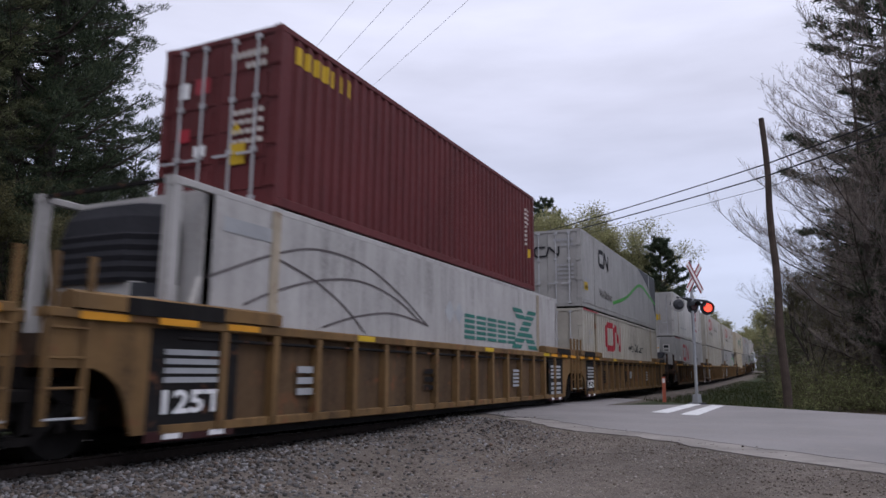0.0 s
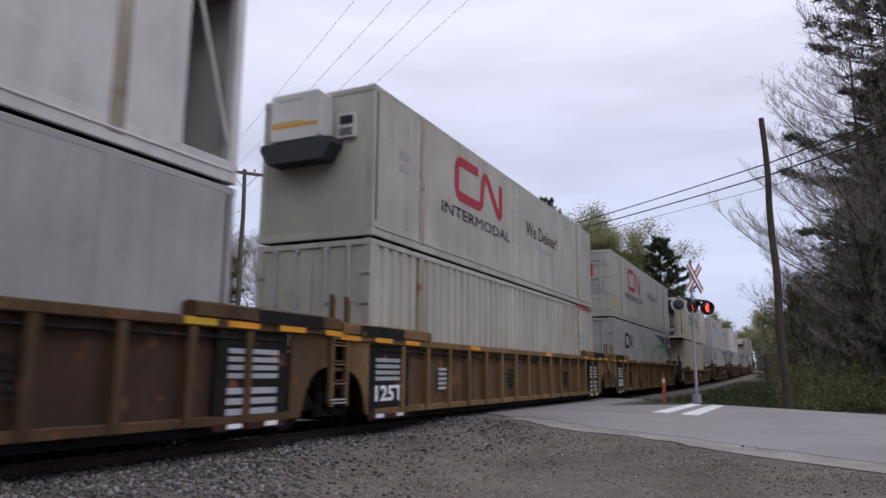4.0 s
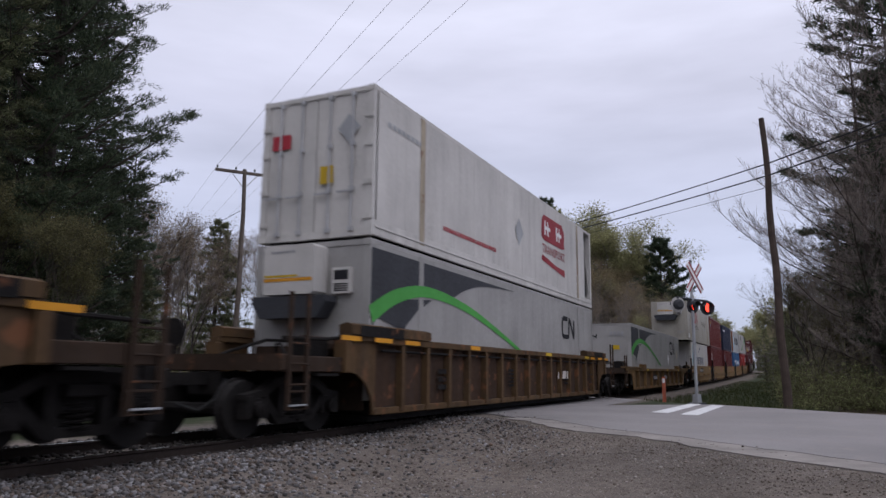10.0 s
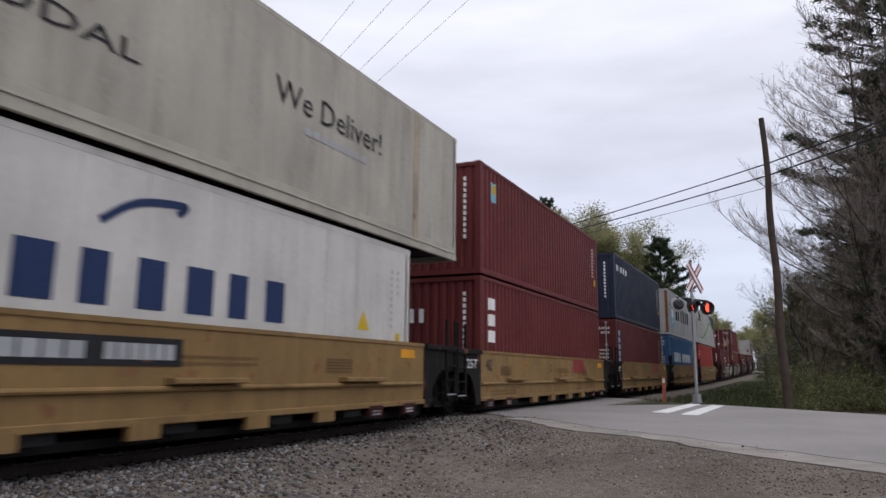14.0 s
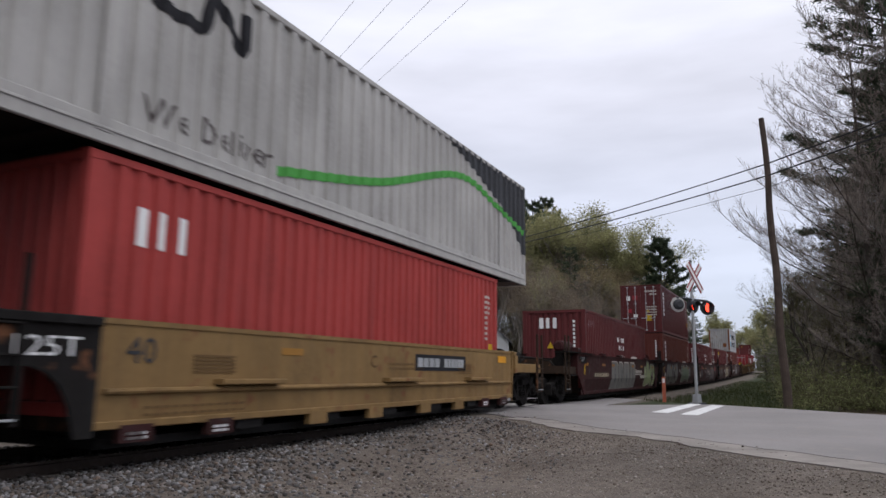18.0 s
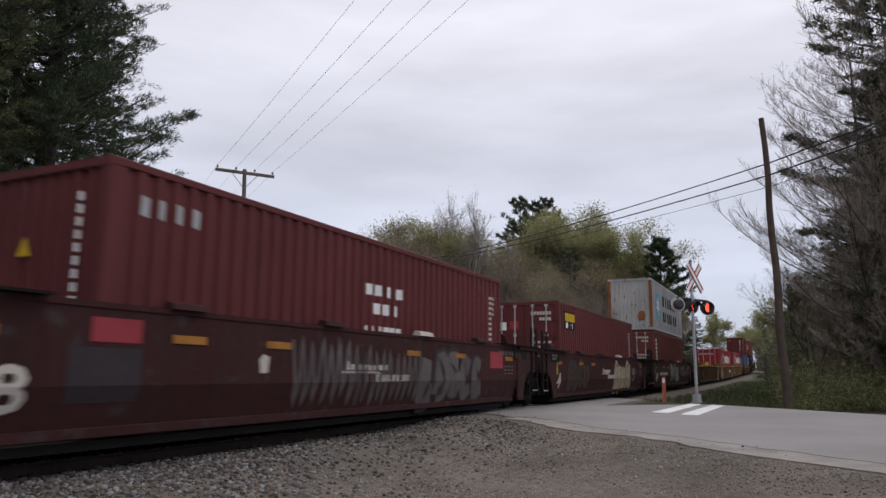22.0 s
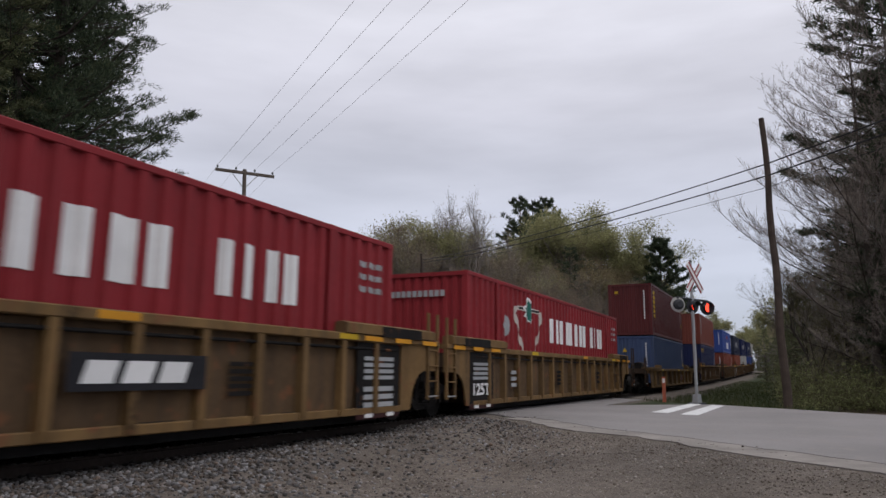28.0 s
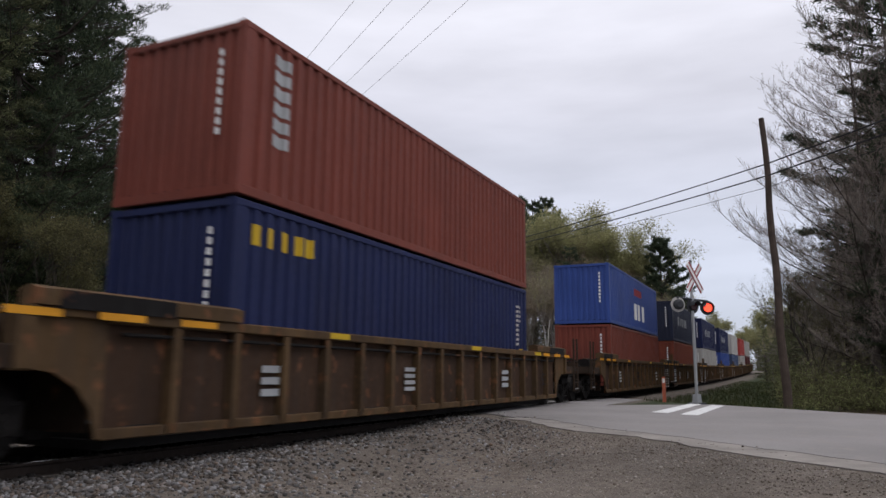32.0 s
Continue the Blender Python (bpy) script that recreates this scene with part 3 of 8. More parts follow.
def letters(box, s, y, z, h, length, material, end=False):
    me = text_mesh(s, h, length)
    if not end and box["style"] != "flat":
        return part("lettering", drape(box, me, y, z), material, box, at=Matrix.Translation((box["W"] / 2 + 0.008, 0, 0)) @ ON_SIDE)
    m = (Matrix.Translation((0, -0.03, 0)) @ ON_END) if end else (Matrix.Translation((box["W"] / 2 + 0.012, 0, 0)) @ ON_SIDE)
    return part("lettering", me, material, box, at=m @ Matrix.Translation((y, z, 0)))


def loop_mark(x0, x1, z0, z1, w):
    """A continuous band: an open bracket that runs on into a zigzag, as a railway emblem."""
    dx = x1 - x0
    a = [(x0 + dx * 0.45, z1), (x0 + 0.08 * dx, z1), (x0 + 0.02 * dx, z1 - 0.06), (x0, z1 - 0.14), (x0, z0 + 0.14), (x0 + 0.02 * dx, z0 + 0.06), (x0 + 0.08 * dx, z0), (x0 + 0.44 * dx, z0), (x0 + 0.5 * dx, z0 + 0.02),
         (x0 + 0.53 * dx, z0 + 0.10), (x0 + 0.57 * dx, z1 - 0.1), (x0 + 0.60 * dx, z1 - 0.02), (x0 + 0.64 * dx, z1 - 0.02), (x0 + 0.68 * dx, z1 - 0.08), (x0 + 0.93 * dx, z0 + 0.06), (x0 + 0.97 * dx, z0 + 0.02), (x0 + dx, z0 + 0.08), (x0 + dx, z1)]
    return ribbon(a, w)


def star(cx, cz, r, n=7, inner=0.38):
    pts = []
    for k in range(2 * n):
        a, q = math.pi / 2 + math.pi * k / n, r if k % 2 == 0 else r * inner
        pts.append((cx + q * math.cos(a), cz + q * math.sin(a)))
    g = Geo()
    g.add([(cx, cz, 0)] + [(a, b, 0) for a, b in pts], [(0, 1 + i, 1 + (i + 1) % (2 * n)) for i in range(2 * n)])
    return g


def code_bars(box, end=False, material=None, y=None, z=None):
    """The small stencilled lines near a box's edge, as bars."""
    H, L, W = box["H"], box["L"], box["W"]
    m = material or M_PALE
    if end:
        on_end(box, bars(0.25, W / 2 - 0.25, H - 0.45, H - 0.34, 7), m, "stencil")
        on_end(box, bars(0.55, W / 2 - 0.25, H - 0.64, H - 0.54, 4), m, "stencil")
        for k in range(4):
            on_end(box, bars(0.35, W / 2 - 0.25, 1.5 - 0.16 * k, 1.58 - 0.16 * k, 5), m, "stencil")
    else:
        g = Geo()
        for k in range(9):
            g.add([(L - 0.74, H - 0.57 - 0.13 * k, 0), (L - 0.68, H - 0.57 - 0.13 * k, 0), (L - 0.68, H - 0.50 - 0.13 * k, 0), (L - 0.74, H - 0.50 - 0.13 * k, 0)], [(0, 1, 2, 3)])
        for k in range(4):
            g.add([(L - 0.51, H - 0.57 - 0.13 * k, 0), (L - 0.45, H - 0.57 - 0.13 * k, 0), (L - 0.45, H - 0.50 - 0.13 * k, 0), (L - 0.51, H - 0.50 - 0.13 * k, 0)], [(0, 1, 2, 3)])
        on_side(box, g, m, "stencil")
        on_side(box, rect(L - 0.55, L - 0.38, 0.95, 1.2), M_YEL, "placard")


def end_column(box, n=11, material=None):
    """A column of small stencil marks on the corrugated end."""
    g, H, W = Geo(), box["H"], box["W"]
    for k in range(n):
        g.add([(W / 2 - 0.46, H - 0.5 - 0.15 * k, 0), (W / 2 - 0.38, H - 0.5 - 0.15 * k, 0), (W / 2 - 0.38, H - 0.4 - 0.15 * k, 0), (W / 2 - 0.46, H - 0.4 - 0.15 * k, 0)], [(0, 1, 2, 3)])
    on_end(box, g, material or M_WHITE, "stencil")


def door_labels(box):
    """The stickers on a pair of doors."""
    on_end(box, rect(-0.85, -0.62, 1.95, 2.22), M_WHITE, "placard")
    on_end(box, rect(-0.50, -0.18, 1.98, 2.25), M_MARK, "placard")
    on_end(box, rect(-0.8, -0.55, 1.2, 1.42), M_RED_LOGO, "placard")
    on_end(box, rect(-0.45, -0.2, 0.92, 1.1), M_WHITE, "placard")
    on_end(box, poly([(0.30, 1.2), (0.55, 1.2), (0.425, 1.4)]), M_YEL, "placard")
    on_end(box, rect(0.30, 0.62, 0.7, 1.05), M_YEL, "placard")
    code_bars(box, True)


def name_down(box, n, z0, z1, y0, y1, material):
    """A maker's name set down the side, as a column of blocks."""
    g, h = Geo(), (z1 - z0) / n
    for k in range(n):
        g.add([(y0, z0 + k * h, 0), (y1, z0 + k * h, 0), (y1, z0 + (k + 0.72) * h, 0), (y0, z0 + (k + 0.72) * h, 0)], [(0, 1, 2, 3)])
    on_side(box, g, material, "emblem")


def swoosh_far(box, z_low, z_top, green0, crest, y_dark):
    """A charcoal corner with a green line that rises and falls towards the trailing end."""
    L = box["L"]
    edge = curve_through([(y_dark, z_top), (y_dark + 2.0, z_top - 0.45), (L - 1.2, z_top - 1.2), (L - 0.25, z_low)], 6)
    on_side(box, poly(edge + [(L - 0.02, z_low - 0.05), (L - 0.02, z_top)]), M_DARK, "emblem", "charcoal swoosh")
    line = curve_through([green0, (green0[0] + 0.45 * (crest[0] - green0[0]), green0[1] + 0.35 * (crest[1] - green0[1])), crest, (L - 2.0, crest[1] - 0.28), (L - 0.15, z_low + 0.62)], 8)
    on_side(box, ribbon(line, 0.15), M_GREEN, "stripe", "green line", 0.011)


def swoosh_near(box, z_low, z_top):
    """A charcoal corner at the leading end, with a green arc that tapers off behind it."""
    arc = curve_through([(0.03, z_low + 0.30), (1.0, z_low + 0.72), (2.35, z_low + 0.92), (4.3, z_low + 0.74), (6.4, z_low + 0.28), (8.4, z_low - 0.25)], 8)
    line = [(a, b + 0.04) for a, b in arc]
    top = curve_through([(7.6, z_top - 0.04), (5.4, z_top - 0.14), (4.2, z_top - 0.36), (3.35, z_low + 0.88)], 6)
    on_side(box, poly([(0.03, z_low + 0.3)] + [p for p in arc if 0.1 < p[0] < 3.3] + top[::-1] + [(0.03, z_top)]), M_DARK, "emblem", "charcoal swoosh")
    on_side(box, poly([(0.25, z_low + 0.30), (0.95, z_low + 0.16), (0.93, z_low - 0.22), (1.35, z_low + 0.2), (1.8, z_low + 0.52), (2.5, z_low + 0.82), (1.0, z_low + 0.70)]), M_DARK, "emblem", "charcoal swoosh")
    n = len(line)
    on_side(box, ribbon(line, [0.34 - 0.26 * (k / n) ** 0.8 for k in range(n)]), M_GREEN, "stripe", "green line", 0.011)


# ---- well cars: origin over the rails at mid-length, leading end towards -Y ----
def truck_mesh():
    g = Geo()
    for s in (-1, 1):
        x = s * 1.0
        # top chord, tension member, columns and pedestal jaws of the side frame
        g.prism([(-1.14, 0.56), (-0.72, 0.60), (-0.40, 0.77), (0.40, 0.77), (0.72, 0.60), (1.14, 0.56), (1.14, 0.64), (0.78, 0.70), (0.46, 0.88), (-0.46, 0.88), (-0.78, 0.70), (-1.14, 0.64)][::-1], "x", x - 0.09, x + 0.09)
        g.prism([(-0.74, 0.50), (-0.42, 0.20), (0.42, 0.20), (0.74, 0.50), (0.66, 0.60), (0.36, 0.31), (-0.36, 0.31), (-0.66, 0.60)], "x", x - 0.08, x + 0.08)
        for y in (-0.33, 0.33):
            g.box(x - 0.08, x + 0.08, y - 0.07, y + 0.07, 0.28, 0.80, 0.01)
        for y in (-0.89, 0.89):
            g.box(x - 0.10, x + 0.10, y - 0.23, y - 0.14, 0.30, 0.62, 0.01)
            g.box(x - 0.10, x + 0.10, y + 0.14, y + 0.23, 0.30, 0.62, 0.01)
            g.box(x - 0.09, x + 0.09, y - 0.14, y + 0.14, 0.50, 0.58)
            g.disc((x + s * 0.10, y, 0.43), "x", 0.115, 0.16, 14)
            g.disc((x + s * 0.19, y, 0.43), "x", 0.06, 0.03, 8)
        g.box(x - 0.06, x + 0.13 * s + 0.06, -0.24, 0.24, 0.62, 0.76, 0.02)
    g.box(-1.05, 1.05, -0.22, 0.22, 0.45, 0.74)
    for y in (-0.40, 0.40):
        g.tube([(-0.75, y, 0.36), (0, y * 0.8, 0.38), (0.75, y, 0.36)], 0.035, 6)
    return g


def wheelset_mesh():
    g = Geo().tube([(-1.05, 0, 0.42), (1.05, 0, 0.42)], 0.085, 8)
    for s in (-1, 1):
        g.tube([(s * 0.69, 0, 0.42), (s * 0.715, 0, 0.42), (s * 0.72, 0, 0.42), (s * 0.83, 0, 0.42)], [0.455, 0.455, 0.42, 0.41], 28)
        g.tube([(s * 0.83, 0, 0.42), (s * 0.86, 0, 0.42)], [0.17, 0.12], 14)
    return g


def spring_mesh():
    return Geo().tube([(1.05 + 0.08 * math.cos(k * 0.9), 0.16 * math.sin(k * 0.9), 0.24 + 0.009 * k) for k in range(36)], 0.018, 4)


def add_truck(car, y):
    t = part("truck", cached(("truck",), truck_mesh), M_IRON, car, "dark greasy cast-steel bogie", at=(0, y, 0))
    for dy in (-0.89, 0.89):
        part("wheelset", cached(("wheelset",), wheelset_mesh), M_WHEEL, t, at=(0, dy, 0))
    part("spring", cached(("spring",), spring_mesh), M_IRON, t)


def ladder(car, x, y, zt, material):
    """Two tall stiles and the rungs between them."""
    stile = cached(("stile", zt), lambda: Geo().box(-0.025, 0.025, -0.03, 0.03, 0.42, zt + 0.55))
    lad = part("ladder", stile, material, car, at=(x, y, 0))
    part("stile", stile, material, lad, at=(0, 0.42, 0))
    for k in range(4):
        part("rung", cached(("rung",), lambda: Geo().tube([(0.02, 0, 0), (0.02, 0.42, 0)], 0.016, 5)), M_STEEL if k == 0 else material, lad, at=(0, 0, 0.48 + 0.30 * k))


LEAN_Z, LEAN = 0.78, 0.30      # the lower side of the long wagons leans in
CAR_KINDS = {
    # block length, top of the side, colour
    "ribbed": (16.3, 1.58), "low": (16.3, 1.22), "smooth": (12.5, 1.50), "long": (14.7, 1.66)}


def well_car(kind, colour, label, near, far, group, wide=False):
    """near, far: (metres from the load block to the joint, 'bar' for a shared bogie or 'hook' for a coupler)."""
    block, zt = CAR_KINDS[kind]
    b = block / 2
    car = tagged(new("well_car"), label, "freight wagon", group)
    car["b"], car["zt"] = b, zt
    c = P[colour]
    # sheets between the ribs take a darker copy of the paint, shade included
    panel = P[{"yellow_car": "yellow_panel_shaded", "brown_car": "brown_panel_shaded"}.get(colour, colour)]
    dark = P["dark_car"]
    zb = 0.25
    for s in (-1, 1):
        x = s * 1.40
        if kind in ("ribbed", "low"):
            x = s * 1.345
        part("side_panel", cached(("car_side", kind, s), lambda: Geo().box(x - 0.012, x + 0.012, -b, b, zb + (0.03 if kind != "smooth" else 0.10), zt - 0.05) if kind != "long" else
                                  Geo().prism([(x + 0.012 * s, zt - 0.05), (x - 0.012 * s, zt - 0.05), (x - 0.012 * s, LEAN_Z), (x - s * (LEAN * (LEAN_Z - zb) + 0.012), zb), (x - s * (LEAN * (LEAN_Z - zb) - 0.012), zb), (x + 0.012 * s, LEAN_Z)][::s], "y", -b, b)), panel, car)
        if kind in ("ribbed", "low"):
            part("top_chord", cached(("chord", kind, s), lambda: Geo().box(min(s * 1.30, s * 1.50), max(s * 1.30, s * 1.50), -b, b, zt - 0.13, zt, 0.015)), c, car)
            n, p = (15, 1.03) if kind == "ribbed" and not wide else (7, 2.07) if wide else (9, 1.85)
            for k in range(n):
                y = (k - (n - 1) / 2) * p
                part("rib", cached(("rib", kind, s), lambda: Geo().prism([(s * 1.35, zb), (s * 1.47, zb), (s * 1.49, zb + 0.1), (s * 1.49, zt - 0.13), (s * 1.35, zt - 0.13)][::s], "y", -0.06, 0.06)), c, car, at=(0, y, 0))
            if kind == "ribbed":
                part("piping", cached(("pipe", s), lambda: Geo().tube([(s * 1.44, -b + 0.2, zt - 0.24), (s * 1.44, b - 0.2, zt - 0.24)], 0.025, 6)), P["dark_car"], car)
        else:
            part("top_chord", cached(("chord", kind, s), lambda: Geo().box(min(s * 1.37, s * 1.43), max(s * 1.37, s * 1.43), -b, b, zt - 0.06, zt)), c, car)
            zl = 0.72
            if kind == "smooth":
                part("ledge", cached(("ledge", kind, s), lambda: Geo().tube([(s * 1.44, -b + 0.1, zl), (s * 1.44, b - 0.1, zl)], 0.036, 8)), c, car, "handrail pipe along the side")
            if kind == "smooth":
                for y in (-3.9, 0.3, 3.9):
                    part("step_pad", cached(("step", s), lambda: Geo().box(min(s * 1.41, s * 1.58), max(s * 1.41, s * 1.58), -0.62, 0.62, 0.775, 0.845, 0.012)), c, car, at=(0, y, 0))
                for y in (-5.7, -4.4, -2.3, -0.6, 1.3, 2.9, 4.4, 5.6):
                    part("jacking_pad", cached(("pad", s), lambda: Geo().box(min(s * 1.36, s * 1.46), max(s * 1.36, s * 1.46), -0.22, 0.22, 0.17, 0.36)), P["maroon_car"] if abs(y) > 4 else c, car, at=(0, y, 0))
                    if abs(y) > 4:
                        part("stencil", cached(("padmark",), lambda: bars(-0.14, 0.14, 0.20, 0.30, 2, 0.1, 2)), M_WHITE, car, at=Matrix.Translation((1.464, y, 0)) @ ON_SIDE)
        cx = 1.40 if kind != "long" else 1.40 - LEAN * (LEAN_Z - zb)
        part("bottom_chord", cached(("sill", kind, s), lambda: Geo().box(min(s * (cx - 0.06), s * (cx + 0.05)), max(s * (cx - 0.06), s * (cx + 0.05)), -b, b, zb - 0.02 + (0.09 if kind == "smooth" else 0), zb + 0.10 + (0.06 if kind == "smooth" else 0), 0.012)), c, car)

    def floor():
        g = Geo()
        n = 7
        for k in range(n):
            y = -b + 0.6 + (2 * b - 1.2) * k / (n - 1)
            g.box(-1.38 if kind != "long" else -1.16, 1.38 if kind != "long" else 1.16, y - 0.25, y + 0.25, 0.20, 0.36)
        g.box(-0.25, 0.25, -b, b, 0.18, 0.30)
        # added low pan that keeps light from showing under the wagon
        g.box(-1.12, 1.12, -b + 0.3, b - 0.3, 0.09, 0.19)
        return g
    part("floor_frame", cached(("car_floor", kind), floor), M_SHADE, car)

    for e, (ext, joint) in ((-1, near), (1, far)):
        yc = b + ext if joint == "bar" else b + 1.75
        ye = yc - 0.16 if joint == "bar" else yc + 0.75
        for s in (-1, 1):
            hooked = joint == "hook"
            yp = min(ye, b + {"ribbed": 0.95, "low": 2.3, "smooth": 0.18, "long": 1.05}[kind]) if hooked else ye

            def arch():
                y0 = max(b + 0.02, yc - 1.30)
                if hooked and kind == "long":
                    pr = [(b, zb), (b, zt - 0.05), (yp, zt - 0.05), (yp, 1.02), (b + 0.62, 0.80), (b + 0.14, zb + 0.02)]
                elif hooked and kind != "low":
                    pr = [(b, zb), (b, zt - 0.05), (yp, zt - 0.05), (yp, 0.98), (b + 0.62 * (yp - b), 0.93), (b + 0.34 * (yp - b), 0.78), (b + 0.14 * (yp - b), 0.55), (b + 0.05 * (yp - b), zb)]
                else:
                    pr = [(b, zb), (b, zt - 0.05), (ye, zt - 0.05), (ye, 0.98), (max(y0 + 0.55, yc - 0.75), 0.98), (y0 + 0.38, 0.92), (y0 + 0.22, 0.80), (y0 + 0.10, 0.60), (y0, zb)]
                pr = [(e * y, z) for y, z in pr]
                if e * s > 0:
                    pr = pr[::-1]
                return Geo().prism(pr, "x", s * 1.42 - 0.02, s * 1.42 + 0.02)
            ends = dark if kind == "smooth" and not hooked else c
            part("end_plate", cached(("arch", kind, e, s, round(ext, 2), joint), arch), ends, car)
            part("end_chord", cached(("endchord", kind, e, s, round(ext, 2), joint), lambda: Geo().box(min(s * 1.28, s * 1.50), max(s * 1.28, s * 1.50), min(e * (b + 0.02), e * yp), max(e * (b + 0.02), e * yp), zt - 0.10, zt - 0.004, 0.01)), ends, car)
            if hooked and kind != "low":
                # past the side plate only a deep side sill runs on, with a cap block where the chord ends
                part("end_sill", cached(("endsill", kind, e, s), lambda: Geo().box(min(s * 1.26, s * 1.44), max(s * 1.26, s * 1.44), min(e * (yp - 0.02), e * ye), max(e * (yp - 0.02), e * ye), 0.96, 1.20, 0.015)), P["greasy_car"] if kind != "smooth" else c, car)
                part("chord_cap", cached(("chordcap", kind, e, s), lambda: Geo().box(min(s * 1.27, s * 1.505), max(s * 1.27, s * 1.505), e * yp - 0.09, e * yp + 0.09, 0.95, zt - 0.10, 0.02)), c, car)
                if s > 0:
                    part("walk_rail", cached(("walkrail", kind, e), lambda: Geo().tube([(1.30, e * yp, zt - 0.06), (1.30, e * (yp + 0.4), zt - 0.10), (1.30, e * (ye - 0.1), zt - 0.12)], 0.03, 6)), M_IRON, car)
                    part("sill_step", cached(("sillstep", kind, e), lambda: Geo().box(1.30, 1.50, e * (yp + 0.55) - 0.28, e * (yp + 0.55) + 0.28, 0.90, 0.94)), M_IRON, car)
            if kind == "ribbed":
                g0, g1 = sorted((e * (b - 2.0), e * (min(yp, ye - 0.2) - 0.05)))
                gd = part("guard", cached(("guard", e, s, round(ext, 2), joint), lambda: Geo().prism([(s * 1.26, zt + 0.004), (s * 1.53, zt + 0.004), (s * 1.53, zt + 0.16), (s * 1.40, zt + 0.20), (s * 1.26, zt + 0.16)][::s], "y", g0, g1)), c, car, "raised loading guide")
                if s > 0:
                    mid = e * (b - 0.1)
                    part("black_band", cached(("gband",), lambda: Geo().box(1.45, 1.536, -0.75, 0.75, zt - 0.02, zt + 0.163)), dark, gd, at=(0, mid, 0))
                    for dy, mt in ((-1.0, M_AMBER), (0.0, M_AMBER), (1.15, M_AMBER)):
                        part("reflector", cached(("refl",), lambda: rect(-0.30, 0.30, zt - 0.105, zt - 0.025)), mt, gd, at=Matrix.Translation((1.512 if abs(dy) > 0.1 else 1.542, mid + dy, 0)) @ ON_SIDE)
                    if joint == "bar":
                        bd = part("maroon_band", cached(("mband",), lambda: rect(-0.72, 0.72, 0.16, 0.277)), P["maroon_car"], car, at=Matrix.Translation((1.446, e * b + (-0.8 if e > 0 else 0.5), 0)) @ ON_SIDE)
                        for dy in (-0.45, 0.28):
                            part("stripe", cached(("mbar",), lambda: rect(0, 0.26, 0.18, 0.26)), M_WHITE, bd, at=(dy, 0, 0.004))
                        part("black_panel", cached(("bpanel",), lambda: rect(-0.72, 0.72, 0.28, zt - 0.14)), dark, car, "black stencilled panel", at=Matrix.Translation((1.444, e * b + (-0.8 if e > 0 else 0.5), 0)) @ ON_SIDE)
                        if e < 0:
                            part("lettering", text_mesh("125T", 0.28, 0.98, 0.03), M_WHITE, car, at=Matrix.Translation((1.449, e * b + (-0.8 if e > 0 else 0.5) - 0.5, 0.46)) @ ON_SIDE)
                        else:
                            part("stencil", bars(-0.5, 0.5, 0.35, 0.75, 1, 0, 3), M_FADE, car, at=Matrix.Translation((1.449, e * b + (-0.8 if e > 0 else 0.5), 0)) @ ON_SIDE)
                        part("stencil", bars(-0.5, 0.5, 0.82, 1.25, 1, 0, 4), M_FADE, car, at=Matrix.Translation((1.449, e * b + (-0.8 if e > 0 else 0.5), 0)) @ ON_SIDE)
            elif kind == "low":
                part("corner_guide", cached(("guide", e, s), lambda: Geo().box(min(s * 1.25, s * 1.52), max(s * 1.25, s * 1.52), e * (b - 2.15) - 0.38, e * (b - 2.15) + 0.38, zt, zt + 0.20, 0.03)), c, car)
                part("end_rail", cached(("lowrail", e, s, round(ext, 2)), lambda: Geo().box(min(s * 1.30, s * 1.54), max(s * 1.30, s * 1.54), min(e * (b - 1.7), e * ye), max(e * (b - 1.7), e * ye), zt, zt + 0.07)), c, car)
            elif kind == "long":
                part("running_board", cached(("rboard", e, s, round(ext, 2)), lambda: Geo().box(min(s * 1.10, s * 1.56), max(s * 1.10, s * 1.56), min(e * (b - 1.1), e * ye), max(e * (b - 1.1), e * ye), zt + 0.004, zt + 0.035)), M_IRON, car)
                if s > 0:
                    part("black_panel", cached(("dpanel", e), lambda: rect(-0.5, 0.5, zt - 0.34, zt - 0.06)), dark, car, at=Matrix.Translation((1.446, e * (b + 0.2), 0)) @ ON_SIDE)
            if s > 0:
                ladder(car, 1.46, e * (ye - 0.25) - 0.2, zt, P["greasy_car"] if hooked else c if kind in ("ribbed", "low") else M_IRON)
        # cross deck, bulkhead and stub sill
        part("end_deck", cached(("deck", kind, e, round(ext, 2), joint), lambda: Geo().box(-1.24, 1.24, min(e * (b + 0.05), e * (ye - 0.05)), max(e * (b + 0.05), e * (ye - 0.05)), 0.98, 1.10)), P["greasy_car"] if kind != "smooth" else dark, car)
        part("bulkhead", cached(("bulk", kind, e), lambda: Geo().box(-1.2, 1.2, e * b - 0.03, e * b + 0.03, 0.3, zt - 0.15)), P["greasy_car"], car)
        if joint == "hook":
            part("draft_sill", cached(("draft", kind, e), lambda: Geo().box(-0.30, 0.30, min(e * b, e * (ye + 0.1)), max(e * b, e * (ye + 0.1)), 0.62, 0.96)), M_IRON, car)
            yj = b + ext
            part("coupler", cached(("coupler", kind, e, round(ext, 2)), lambda: Geo().box(-0.09, 0.09, min(e * (ye + 0.1), e * (yj + 0.04)), max(e * (ye + 0.1), e * (yj + 0.04)), 0.76, 0.94).box(-0.16, 0.16, e * yj - 0.17, e * yj + 0.17, 0.70, 1.0, 0.03)), M_IRON, car)
            part("end_platform", cached(("platform", kind, e), lambda: Geo().box(-1.45, 1.45, e * ye - 0.12, e * ye + 0.12, 0.98, 1.22, 0.02)), P["greasy_car"] if kind != "smooth" else dark, car)
